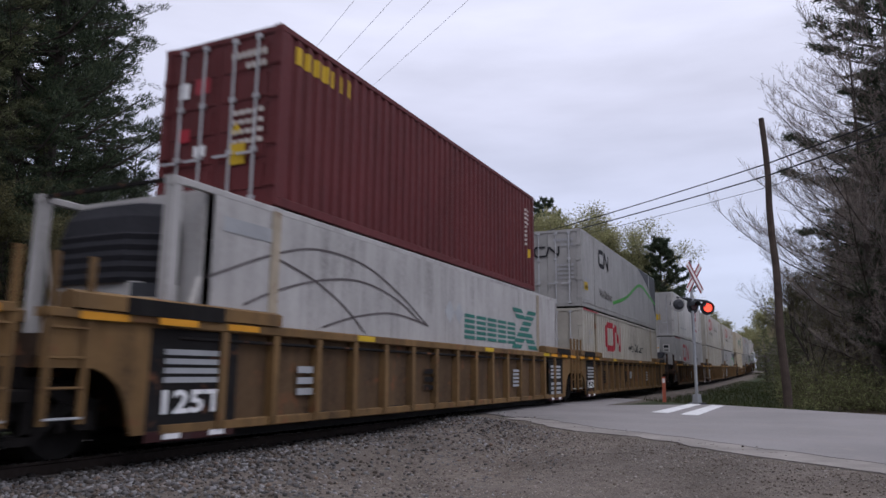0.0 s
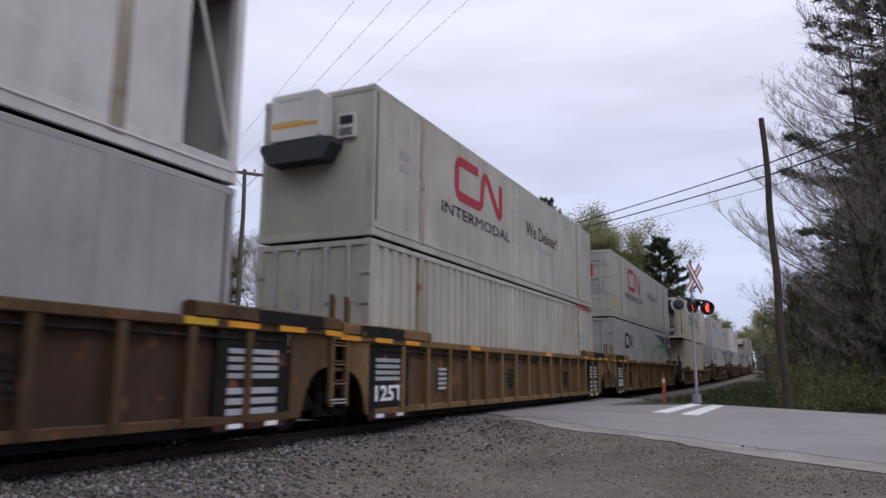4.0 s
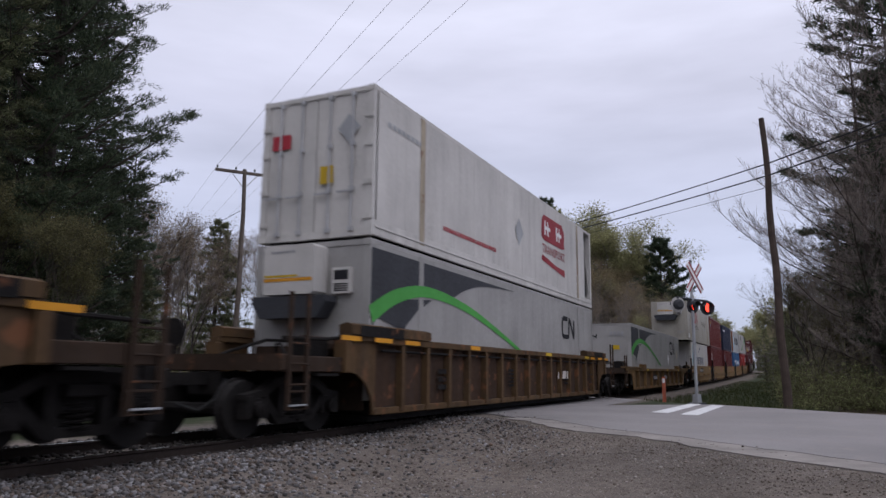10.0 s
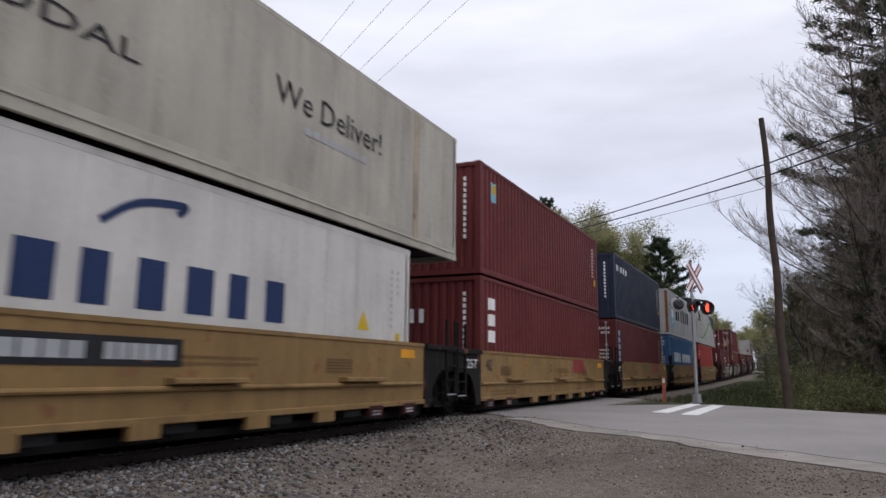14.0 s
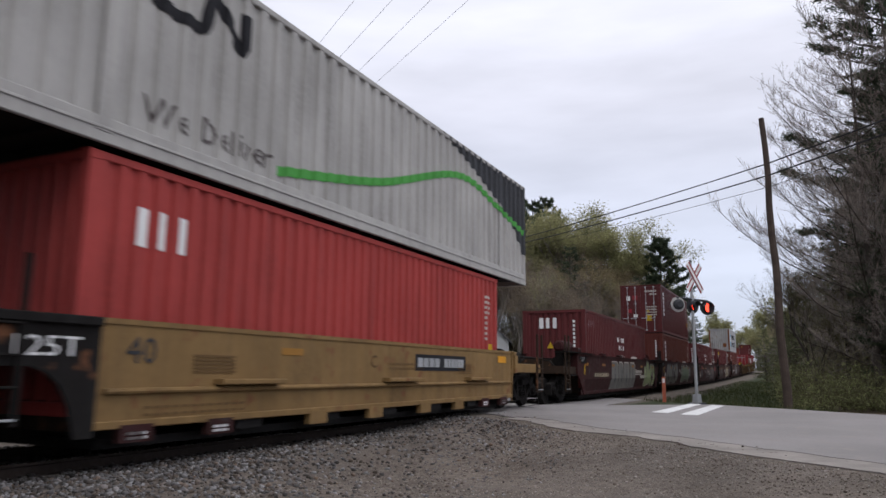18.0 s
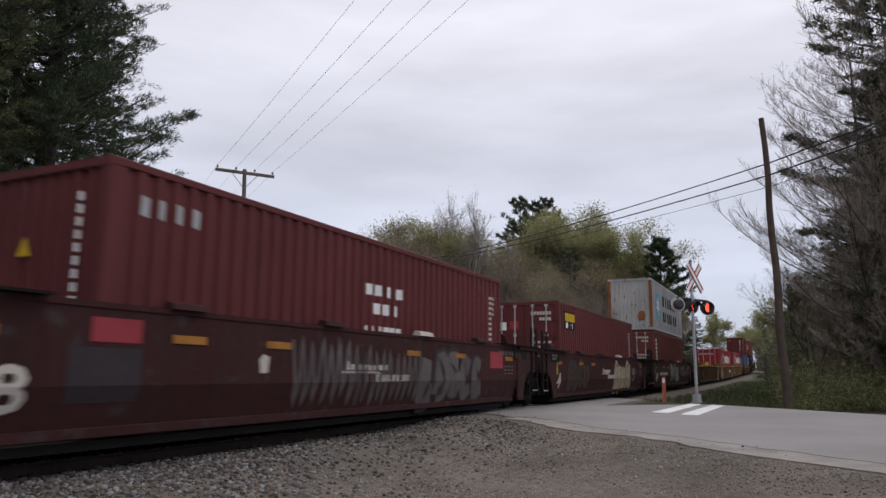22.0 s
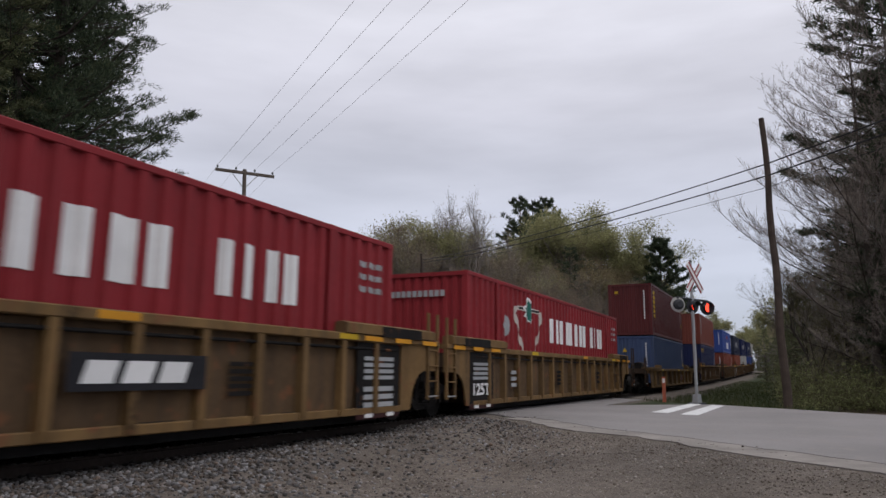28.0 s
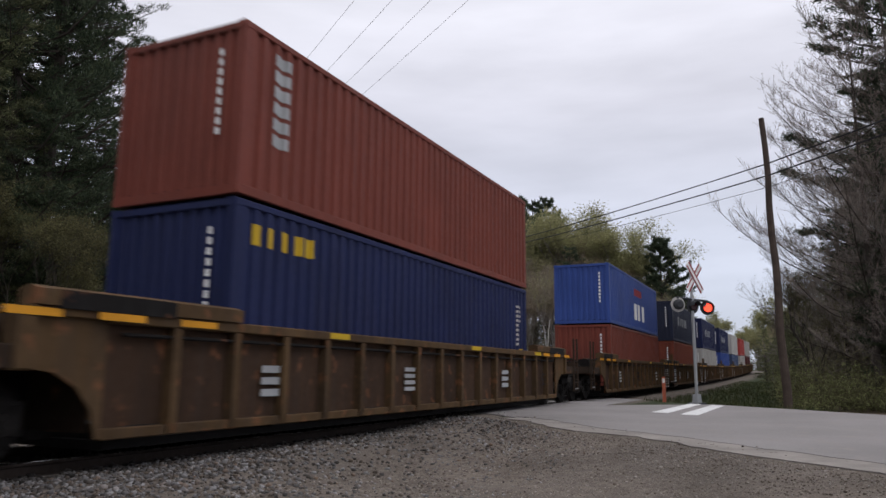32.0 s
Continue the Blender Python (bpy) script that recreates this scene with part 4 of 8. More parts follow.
            part("hand_brake", cached(("brake", kind, e), lambda: Geo().disc((-0.8, e * ye, 1.55), "y", 0.24, 0.05, 16).tube([(-0.8, e * (ye - 0.05), 1.0), (-0.8, e * (ye - 0.05), 1.6)], 0.05, 6)), M_IRON, car)
            part("air_hose", cached(("hose", kind, e, round(ext, 2)), lambda: Geo().tube([(0.35, e * ye, 0.85), (0.38, e * (ye + 0.25), 0.55), (0.3, e * (ye + 0.5), 0.4), (0.15, e * (ye + 0.75), 0.5)], 0.03, 6)), M_RUBBER, car)
            part("side_step", cached(("sstep", e), lambda: Geo().tube([(1.46, -0.22, 1.2), (1.46, -0.22, 0.42), (1.46, 0.22, 0.42), (1.46, 0.22, 1.2)], 0.022, 5).tube([(1.46, -0.22, 0.68), (1.46, 0.22, 0.68)], 0.018, 5)), P["greasy_car"], car, at=(0, e * (ye - 0.3), 0))
            zr = zt + 0.24 if kind == "long" else 1.36
            part("reservoir", cached(("tank", e, kind), lambda: Geo().tube([(0.95, e * (b + 0.25), zr), (0.95, e * (b + 0.30), zr), (0.95, e * (b + 1.45), zr), (0.95, e * (b + 1.50), zr)], [0.12, 0.19, 0.19, 0.12], 14)), c if kind in ("long", "smooth") else P["greasy_car"], car, "round air tank")
            part("tank_stand", cached(("tankstand", e, kind), lambda: Geo().box(0.80, 1.10, min(e * (b + 0.35), e * (b + 1.4)), max(e * (b + 0.35), e * (b + 1.4)), 1.08, zr - 0.15, 0.01)), M_IRON, car)
            part("valve_pipes", cached(("vpipes", e, kind), lambda: Geo().tube([(0.4, e * (b + 0.5), 1.12), (0.4, e * (b + 0.5), 1.48), (-0.5, e * (b + 0.6), 1.52), (-0.6, e * (b + 1.4), 1.3), (-0.6, e * (b + 1.9), 1.14)], 0.03, 6).tube([(0.2, e * (b + 1.2), 1.1), (0.25, e * (b + 1.25), 1.42), (0.7, e * (b + 1.7), 1.40), (1.0, e * (b + 1.9), 1.14)], 0.025, 6)), M_IRON, car)
            part("brake_valve", cached(("valve", e, kind), lambda: Geo().box(0.75, 1.15, e * (b + 1.3) - 0.25, e * (b + 1.3) + 0.25, 1.10, 1.52, 0.05)), M_IRON, car)
            part("brake_pipe", cached(("bpipe", e, kind), lambda: Geo().tube([(1.2, e * (b + 0.1), 1.16), (1.2, e * (b + 1.2), 1.18), (0.5, e * (b + 1.9), 1.2), (0.4, e * (ye + 0.05), 0.9)], 0.025, 5)), M_IRON, car)
            add_truck(car, e * yc)
        elif e > 0:
            add_truck(car, yc)
            part("articulation", cached(("artic",), lambda: Geo().disc((0, 0, 0.92), "z", 0.55, 0.36, 16).box(-1.1, 1.1, -0.25, 0.25, 0.78, 0.98)), M_IRON, car, at=(0, yc, 0))
    if kind == "long":
        part("brake_wheel", cached(("bwheel",), lambda: Geo().disc((0, 0, 0), "y", 0.25, 0.06, 18).disc((0, 0.05, 0), "y", 0.10, 0.14, 10).box(-0.04, 0.04, 0.0, 0.05, -0.3, 0)), P["maroon_car"], car, "dark maroon hand-brake wheel", at=(0.95, b - 0.15, zt + 0.10))
        part("valve_box", cached(("vbox",), lambda: Geo().box(-0.14, 0.14, -0.2, 0.2, 0, 0.24, 0.04)), P["maroon_car"], car, at=(1.1, -b + 0.2, zt - 0.02))
        for y in (-4.4, -1.3, 1.9, 4.8):
            part("corner_guide", cached(("lguide",), lambda: Geo().prism([(1.30, 0.0), (1.50, 0.0), (1.48, 0.07), (1.36, 0.10)], "y", -0.28, 0.28)), c if y != 1.9 else M_PALE, car, at=(0, y, zt))
    return car


def car_text(car, s, y, z, h, length, material):
    return part("lettering", text_mesh(s, h, length), material, car, at=Matrix.Translation((1.424, 0, 0)) @ ON_SIDE @ Matrix.Translation((y, z, 0)))


def car_mark(car, g, material, name="stencil", label="", x=1.422):
    return part(name, g, material, car, label, at=Matrix.Translation((x, 0, 0)) @ ON_SIDE)


def lean_mark(car, g, material, name="stencil", label="", lift=0.008, dy=0.0, dz=0.0):
    """A mark on a long wagon's side, bent where the side leans in."""
    flat = [[(v[0] + dy, v[1] + dz) for v in q] for q in flat_polys(g)]
    return part(name, fold(flat, [(-0.5, LEAN * (LEAN_Z + 0.5)), (LEAN_Z, 0.0), (3.0, 0.0)], 1), material, car, label, at=Matrix.Translation((1.412 + lift, 0, 0)) @ ON_SIDE)


STROKES = ([(0, 1), (0.05, 0), (0.9, 0.02)], [(0.1, 0), (0.1, 1), (0.8, 0.75), (0.15, 0.5), (0.9, 0)], [(0.9, 0.85), (0.4, 1), (0.05, 0.5), (0.4, 0), (0.95, 0.2)],
           [(0.05, 1), (0.1, 0.2), (0.5, 0), (0.9, 0.25), (0.9, 1)], [(0.1, 0), (0.15, 1), (0.85, 0.6), (0.7, 0.1), (0.1, 0)], [(0.9, 0.9), (0.2, 0.95), (0.25, 0.55), (0.8, 0.45), (0.75, 0.05), (0.05, 0.08)])


def tag_paint(car, y0, y1, z0, z1, seed, body, edge, bold=1.0, ink=None):
    """Sprayed letter-like strokes with a pale rim, a dark line and a filled body."""
    r = random.Random(seed)
    n = max(2, int((y1 - y0) / 0.62))
    w, h = (y1 - y0) / n, z1 - z0
    for layer, (wide, mt) in enumerate(((0.44, edge), (0.37, ink or M_BLACK), (0.32, body))):
        if mt is None:
            continue
        r.seed(seed)
        for k in range(n):
            st, up, tilt = r.choice(STROKES), r.uniform(-0.06, 0.06), r.uniform(-0.12, 0.12)
            m = 0.17 * bold
            pts = [(y0 + k * w + 0.5 * m + a * (w * 1.1 - m) + tilt * b, z0 + m + up * h + b * (h - 2 * m) * r.uniform(0.94, 1.06)) for a, b in st]
            pts = curve_through(pts, 5)
            ww = [wide * bold * (0.9 + 0.25 * math.sin(3.0 * q / len(pts) + k)) for q in range(len(pts))]
            lean_mark(car, ribbon(pts, ww), mt, "spray_paint", lift=0.004 + 0.0022 * layer + 0.0003 * (k % 3))


def scribble(car, y0, y1, z0, z1, seed, mt, wide=0.05):
    """A loose sprayed zigzag line."""
    r = random.Random(seed)
    n = max(5, int((y1 - y0) / 0.12))
    pts = [(y0 + (y1 - y0) * k / n + r.uniform(-0.04, 0.04), (z0 if k % 2 else z1) + r.uniform(-0.1, 0.1) * (z1 - z0)) for k in range(n + 1)]
    lean_mark(car, ribbon(curve_through(pts, 4), wide), mt, "spray_line", lift=0.010)


def script_marks(car, y0, y1, z0, z1, mt):
    """Two slanted rows of a company's script as plain blocks, with a line under the upper one."""
    m, h = y0 + 0.42 * (y1 - y0), z1 - z0
    for a, b, c, d, n in ((y0, y0 + 0.62 * (y1 - y0), z0 + 0.58 * h, z1, 8), (m, y1, z0, z0 + 0.5 * h, 7)):
        for k in range(n):
            u, w = a + (b - a) * k / n, (b - a) / n * (0.92 if k else 1.0)
            lean_mark(car, poly([(u, c), (u + w * 0.8, c), (u + w * 0.95, d - (0.05 if k else 0)), (u + w * 0.15, d - (0.05 if k else 0))]), mt, "name_block")
    lean_mark(car, rect(y0 - 0.1, m + 0.15, z0 + 0.42 * h, z0 + 0.52 * h), mt, "stripe")


# ---- ground, track, road ----
BEND = 150.0
RADIUS = 480.0


def rise(s):
    s = max(0.0, s)
    return 0.8e-4 * s * s if s < 170 else 0.8e-4 * 170 * 170 + 0.0272 * (s - 170) * 0.4


def track_at(s):
    """Place, turn and slope of the track s metres along it; it bends gently to one side far off."""
    if s < BEND:
        x, y, h = 0.0, s, 0.0
    else:
        h = (s - BEND) / RADIUS
        x, y = -RADIUS * (1 - math.cos(h)), BEND + RADIUS * math.sin(h)
    return x, y, rise(s), h, math.atan(2 * 0.8e-4 * max(0, min(s, 170)))


def track_pose(s, z=0.0):
    x, y, zz, h, g = track_at(s)
    return Matrix.Translation((x, y, zz)) @ Matrix.Rotation(h, 4, "Z") @ Matrix.Rotation(g, 4, "X") @ Matrix.Translation((0, 0, z))


ROAD_N = (0.693, 0.721)
ROAD_D = (0.721, -0.693)
ROAD_NEAR, ROAD_FAR = 12.1, 22.6
ROAD_Z = 0.035


def sstep(a, b, x):
    t = max(0.0, min(1.0, (x - a) / (b - a)))
    return t * t * (3 - 2 * t)


def ground_z(x, y):
    tx = 0.0 if y < BEND else -(y - BEND) ** 2 / (2 * RADIUS)
    d = abs(x - tx)
    zt = rise(min(y, 260))
    z = zt - 0.15 - 0.20 * sstep(1.9, 3.6, d) - 0.06 * sstep(3.6, 9, d)
    z += 0.035 * max(0.0, d - 16)
    z += 0.10 * sstep(9, 20, d) * noise.noise((x * 0.12, y * 0.12, 0.3))
    z += 0.025 * noise.noise((x * 0.7, y * 0.7, 1.7)) * sstep(1.6, 3, d)
    n = ROAD_N[0] * x + ROAD_N[1] * y
    k = sstep(ROAD_NEAR - 3.2, ROAD_NEAR - 0.1, n) * (1 - sstep(ROAD_FAR + 0.1, ROAD_FAR + 2.2, n))
    return z * (1 - k) + (ROAD_Z - 0.024) * k


def build_ground():
    xs = sorted(set([round(-26 + 0.8 * i, 2) for i in range(66)] + [-2500, -1200, -600, -300, -180, -120, -90, -70, -55, -45, -38, -32, 30, 36, 45, 60, 80, 120, 200, 400, 900, 2500]
                    + [round(0.2 + 0.3 * i, 2) for i in range(36)]))
    ys = sorted(set([round(-6 + 0.6 * i, 2) for i in range(70)] + [-2500, -1000, -400, -150, -60, -30, -18, -11, 38, 41, 45, 50, 56, 63, 71, 80, 90, 102, 116, 132, 150, 175, 205, 250, 320, 450, 700, 1200, 2500]))
    v = [(x, y, ground_z(x, y) if abs(x) < 300 and abs(y) < 500 else ground_z(max(-300, min(300, x)), max(-400, min(400, y)))) for y in ys for x in xs]
    n = len(xs)
    f = [(j * n + i, j * n + i + 1, (j + 1) * n + i + 1, (j + 1) * n + i) for j in range(len(ys) - 1) for i in range(n - 1)]
    me = bpy.data.meshes.new("ground")
    me.from_pydata(v, [], f)
    me.polygons.foreach_set("use_smooth", [True] * len(f))
    m = bpy.data.materials.new("earth_gravel_and_grass")
    m.use_nodes = True
    nt = m.node_tree
    N, L = nt.nodes.new, nt.links.new
    b = nt.nodes["Principled BSDF"]
    b.inputs["Roughness"].default_value = 0.95
    b.inputs["Specular IOR Level"].default_value = 0.15
    tc, sep = N("ShaderNodeTexCoord"), N("ShaderNodeSeparateXYZ")
    L(tc.outputs["Object"], sep.inputs[0])

    def math_n(op, a, c=None, d=None):
        k = N("ShaderNodeMath")
        k.operation = op
        for i, q in enumerate((a, c, d)):
            if q is None:
                continue
            if hasattr(q, "links"):
                L(q, k.inputs[i])
            else:
                k.inputs[i].default_value = q
        return k.outputs[0]

    def tex(sc, det=4, rough=0.6):
        k = N("ShaderNodeTexNoise")
        k.inputs["Scale"].default_value, k.inputs["Detail"].default_value, k.inputs["Roughness"].default_value = sc, det, rough
        L(tc.outputs["Object"], k.inputs["Vector"])
        return k.outputs["Fac"]

    def ramp(fac, *stops):
        k = N("ShaderNodeValToRGB")
        e = k.color_ramp.elements
        e[0].position, e[0].color = stops[0][0], (*stops[0][1], 1)
        e[1].position, e[1].color = stops[1][0], (*stops[1][1], 1)
        for p, c in stops[2:]:
            e.new(p).color = (*c, 1)
        L(fac, k.inputs[0])
        return k.outputs[0]

    def mix(fac, a, c):
        k = N("ShaderNodeMixRGB")
        for i, q in enumerate((fac, a, c)):
            L(q, k.inputs[i])
        return k.outputs[0]
    n1, n2, n3 = tex(0.35, 5), tex(9, 5, 0.7), tex(45, 3)
    vor = N("ShaderNodeTexVoronoi")
    vor.inputs["Scale"].default_value = 44
    L(tc.outputs["Object"], vor.inputs["Vector"])
    stone = ramp(vor.outputs["Distance"], (0.0, (0.17, 0.157, 0.148)), (0.6, (0.048, 0.044, 0.042)))
    dirt = ramp(n2, (0.3, (0.125, 0.100, 0.082)), (0.7, (0.285, 0.240, 0.202)))
    soil = ramp(n2, (0.3, (0.085, 0.066, 0.050)), (0.7, (0.175, 0.140, 0.108)))
    patches = ramp(tex(0.8, 6, 0.65), (0.44, (0.0, 0.0, 0.0)), (0.60, (0.9, 0.9, 0.9)))
    dirt = mix(patches, dirt, soil)
    leaf = ramp(n2, (0.3, (0.035, 0.026, 0.018)), (0.65, (0.085, 0.062, 0.038)))
    grass = ramp(n2, (0.3, (0.020, 0.024, 0.011)), (0.7, (0.044, 0.056, 0.024)))
    gravel = mix(math_n("MULTIPLY_ADD", n3, -0.9, math_n("MULTIPLY_ADD", n1, 1.0, 0.45)), stone, dirt)
    dist = math_n("MAXIMUM", sep.outputs[0], math_n("MULTIPLY", sep.outputs[0], -0.55))
    wob = math_n("MULTIPLY_ADD", n1, 3.0, -1.5)
    dd = math_n("ADD", dist, wob)
    # grass on the verge past the road, forest litter farther out, gravel along the track and on the near lot
    lot = math_n("MULTIPLY", math_n("LESS_THAN", sep.outputs[1], 17.5), math_n("GREATER_THAN", sep.outputs[0], -3.0))
    far = N("ShaderNodeMapRange")
    far.inputs[1].default_value, far.inputs[2].default_value = 2.6, 3.4
    L(dd, far.inputs[0])
    verge = math_n("MULTIPLY", far.outputs[0], math_n("SUBTRACT", 1.0, lot))
    wood = N("ShaderNodeMapRange")
    wood.inputs[1].default_value, wood.inputs[2].default_value = 7.5, 10.5
    L(dd, wood.inputs[0])
    c = mix(verge, gravel, mix(wood.outputs[0], grass, leaf))
    L(c, b.inputs["Base Color"])
    bp = N("ShaderNodeBump")
    bp.inputs["Strength"].default_value, bp.inputs["Distance"].default_value = 0.8, 0.03
    L(n3, bp.inputs["Height"])
    L(bp.outputs[0], b.inputs["Normal"])
    me.materials.append(m)
    tagged(new("ground", me), "grey gravel, brown earth and spring grass beside the railway", "ground", kind="structure")


build_ground()

M_ASPHALT = surface("worn_asphalt", (0.212, 0.199, 0.197), rough=0.85, var=0.20, scale=0.30, grain=60, bump=0.3, spot=(0.215, 0.195, 0.185), spot_amt=0.20, spec=0.2)
M_SHOULDER = surface("bleached_asphalt", (0.226, 0.206, 0.190), rough=0.9, var=0.28, scale=1.6, grain=50, bump=0.3, spec=0.2)
M_LINE = surface("road_paint", (0.62, 0.62, 0.62), rough=0.7, var=0.25, scale=5, grain=40, bump=0.1)
M_CONC = surface("crossing_concrete", (0.25, 0.24, 0.23), rough=0.9, var=0.2, scale=2, grain=30, bump=0.3)


def road_point(n, s):
    return ROAD_N[0] * n + ROAD_D[0] * s, ROAD_N[1] * n + ROAD_D[1] * s


def road_strip(n0, n1, s0, s1, z, wobble0=0.0, wobble1=0.0, seed=1, step=0.6):
    g = Geo()
    k = int((s1 - s0) / step) + 1
    row = []
    for i in range(k + 1):
        s = s0 + (s1 - s0) * i / k
        a = n0 + wobble0 * noise.noise((s * 0.45, seed, 0)) + wobble0 * 0.5 * noise.noise((s * 1.9, seed, 4))
        c = n1 + wobble1 * noise.noise((s * 0.45, seed, 9))
        row.append((*road_point(a, s), z))
        row.append((*road_point(c, s), z))
        row.append((*road_point(a, s), z - 0.10))
        row.append((*road_point(c, s), z - 0.10))
    fs = []
    for i in range(k):
        o, p = 4 * i, 4 * i + 4
        fs += [(o, p, p + 1, o + 1), (o + 2, p + 2, p, o), (o + 1, p + 1, p + 3, o + 3)]
    return g.add(row, fs)


def build_road():
    # two lengths that stop short of the rails, and the crossing between them
    road = tagged(new("road"), "worn grey two-lane asphalt road over the railway crossing", "road", kind="structure")
    part("carriageway", road_strip(ROAD_NEAR + 0.75, ROAD_FAR, -14.0, 70, ROAD_Z, 0.22, 0.12, 6, 0.3), M_ASPHALT, road)
    part("carriageway", road_strip(ROAD_NEAR + 1.3, ROAD_FAR, -95, -19.6, ROAD_Z, 0.1, 0.12), M_ASPHALT, road)
    part("shoulder", road_strip(ROAD_NEAR + 0.05, ROAD_NEAR + 2.0, -8.6, 70, ROAD_Z - 0.006, 0.35, 0.0, 3, 0.25), M_SHOULDER, road, "pale sandy edge of the asphalt")
    part("shoulder", road_strip(ROAD_NEAR + 1.0, ROAD_NEAR + 1.8, -12.4, -8.6, ROAD_Z - 0.006, 0.3, 0.0, 3, 0.25), M_SHOULDER, road, "pale sandy edge of the asphalt")
    for x in (4.72, 5.50):
        y0, y1 = 19.3 - (x - 4.7) * 0.9, 26.2 - (x - 4.7) * 1.15
        g = Geo().add([(x - 0.02, y0, ROAD_Z + 0.005), (x + 0.42, y0 - 0.25, ROAD_Z + 0.005), (x + 0.50, y1 - 0.3, ROAD_Z + 0.005), (x + 0.10, y1, ROAD_Z + 0.005)], [(0, 1, 2, 3)])
        part("stop_line", g, M_LINE, road)
    for k, (x0, x1) in enumerate(((-4.5, -0.83), (-0.62, 0.62), (0.83, 2.6))):
        g = Geo()
        for j in range(6):
            y0 = 17.6 + j * 2.4
            g.add([(x0, y0 - x0, 0.03), (x1, y0 - x1, 0.03), (x1, y0 + 2.38 - x1, 0.03), (x0, y0 + 2.38 - x0, 0.03), (x0, y0 - x0, -0.2), (x1, y0 - x1, -0.2), (x1, y0 + 2.38 - x1, -0.2), (x0, y0 + 2.38 - x0, -0.2)],
                  [(0, 1, 2, 3), (4, 5, 1, 0), (5, 6, 2, 1), (6, 7, 3, 2), (7, 4, 0, 3)])
        part("crossing_slab", g, M_CONC if k == 1 else M_ASPHALT, road)


build_road()


def build_track():
    track = tagged(new("railway_track"), "single railway track on grey ballast", "railway", kind="structure")
    ss = [-80, -40, -10] + [2.5 * i for i in range(0, 70)] + [180 + 12 * i for i in range(28)]
    for s in (-1, 1):
        for nm, prof, mt in (("rail", [(-0.07, -0.172), (0.07, -0.172), (0.07, -0.155), (0.012, -0.135), (0.012, -0.045), (0.036, -0.03), (0.036, -0.003), (-0.036, -0.003), (-0.036, -0.03), (-0.012, -0.045), (-0.012, -0.135), (-0.07, -0.155)], M_RAIL),
                             ("running_surface", [(-0.03, -0.003), (0.03, -0.003), (0.022, 0.0), (-0.022, 0.0)], M_RAILTOP)):
            g, n = Geo(), len(prof)
            v = []
            for q in ss:
                m = track_pose(q)
                v += [m @ Vector((s * 0.753 + a, 0, c)) for a, c in prof]
            f = [(i * n + k, i * n + (k + 1) % n, (i + 1) * n + (k + 1) % n, (i + 1) * n + k) for i in range(len(ss) - 1) for k in range(n)]
            part(nm, g.add(v, f), mt, track)
    r = random.Random(4)
    tie = cached(("tie",), lambda: Geo().box(-1.3, 1.3, -0.115, 0.115, -0.36, -0.175, 0.015))
    for k in range(180):
        s = -6 + 0.53 * k
        part("tie", tie, M_TIE, track, at=track_pose(s) @ Matrix.Translation((r.uniform(-0.04, 0.04), 0, 0)) @ Matrix.Rotation(r.uniform(-0.02, 0.02), 4, "Z"))


build_track()


def scatter_mesh(name, verts, faces):
    """A mesh straight from arrays: verts (n, 3), faces (m, k)."""
    me = bpy.data.meshes.new(name)
    k = faces.shape[1]
    me.vertices.add(len(verts))
    me.vertices.foreach_set("co", verts.astype(np.float32).ravel())
    me.loops.add(faces.size)
    me.loops.foreach_set("vertex_index", faces.astype(np.int32).ravel())
    me.polygons.add(len(faces))
    me.polygons.foreach_set("loop_start", np.arange(0, faces.size, k, dtype=np.int32))
    me.update(calc_edges=True)
    return me


def island_material(name, stops, rough=0.9, spec=0.2, sub=0.0):
    """Colour that differs from piece to piece of one mesh."""
    m = bpy.data.materials.new(name)
    m.use_nodes = True
    nt = m.node_tree
    b = nt.nodes["Principled BSDF"]
    geo, rp = nt.nodes.new("ShaderNodeNewGeometry"), nt.nodes.new("ShaderNodeValToRGB")
    e = rp.color_ramp.elements
    e[0].position, e[0].color = stops[0][0], (*stops[0][1], 1)
    e[1].position, e[1].color = stops[-1][0], (*stops[-1][1], 1)
    for p, c in stops[1:-1]:
        e.new(p).color = (*c, 1)
    nt.links.new(geo.outputs["Random Per Island"], rp.inputs[0])
    tc, nz, mx = nt.nodes.new("ShaderNodeTexCoord"), nt.nodes.new("ShaderNodeTexNoise"), nt.nodes.new("ShaderNodeMixRGB")
    mx.blend_type = "MULTIPLY"
    mx.inputs[0].default_value = 0.7
    nz.inputs["Scale"].default_value = 0.6
    nt.links.new(tc.outputs["Object"], nz.inputs["Vector"])
    r2 = nt.nodes.new("ShaderNodeMapRange")
    r2.inputs[1].default_value, r2.inputs[2].default_value, r2.inputs[3].default_value, r2.inputs[4].default_value = 0.3, 0.7, 0.55, 1.25
    nt.links.new(nz.outputs["Fac"], r2.inputs[0])
    nt.links.new(rp.outputs[0], mx.inputs[1])
    nt.links.new(r2.outputs[0], mx.inputs[2])
    nt.links.new(mx.outputs[0], b.inputs["Base Color"])
    b.inputs["Roughness"].default_value = rough
    b.inputs["Specular IOR Level"].default_value = spec
    if sub:
        out = nt.nodes["Material Output"]
        tr, add = nt.nodes.new("ShaderNodeBsdfTranslucent"), nt.nodes.new("ShaderNodeMixShader")
        add.inputs[0].default_value = sub
        nt.links.new(mx.outputs[0], tr.inputs[0])
        nt.links.new(b.outputs[0], add.inputs[1])
        nt.links.new(tr.outputs[0], add.inputs[2])
        nt.links.new(add.outputs[0], out.inputs["Surface"])
    return m


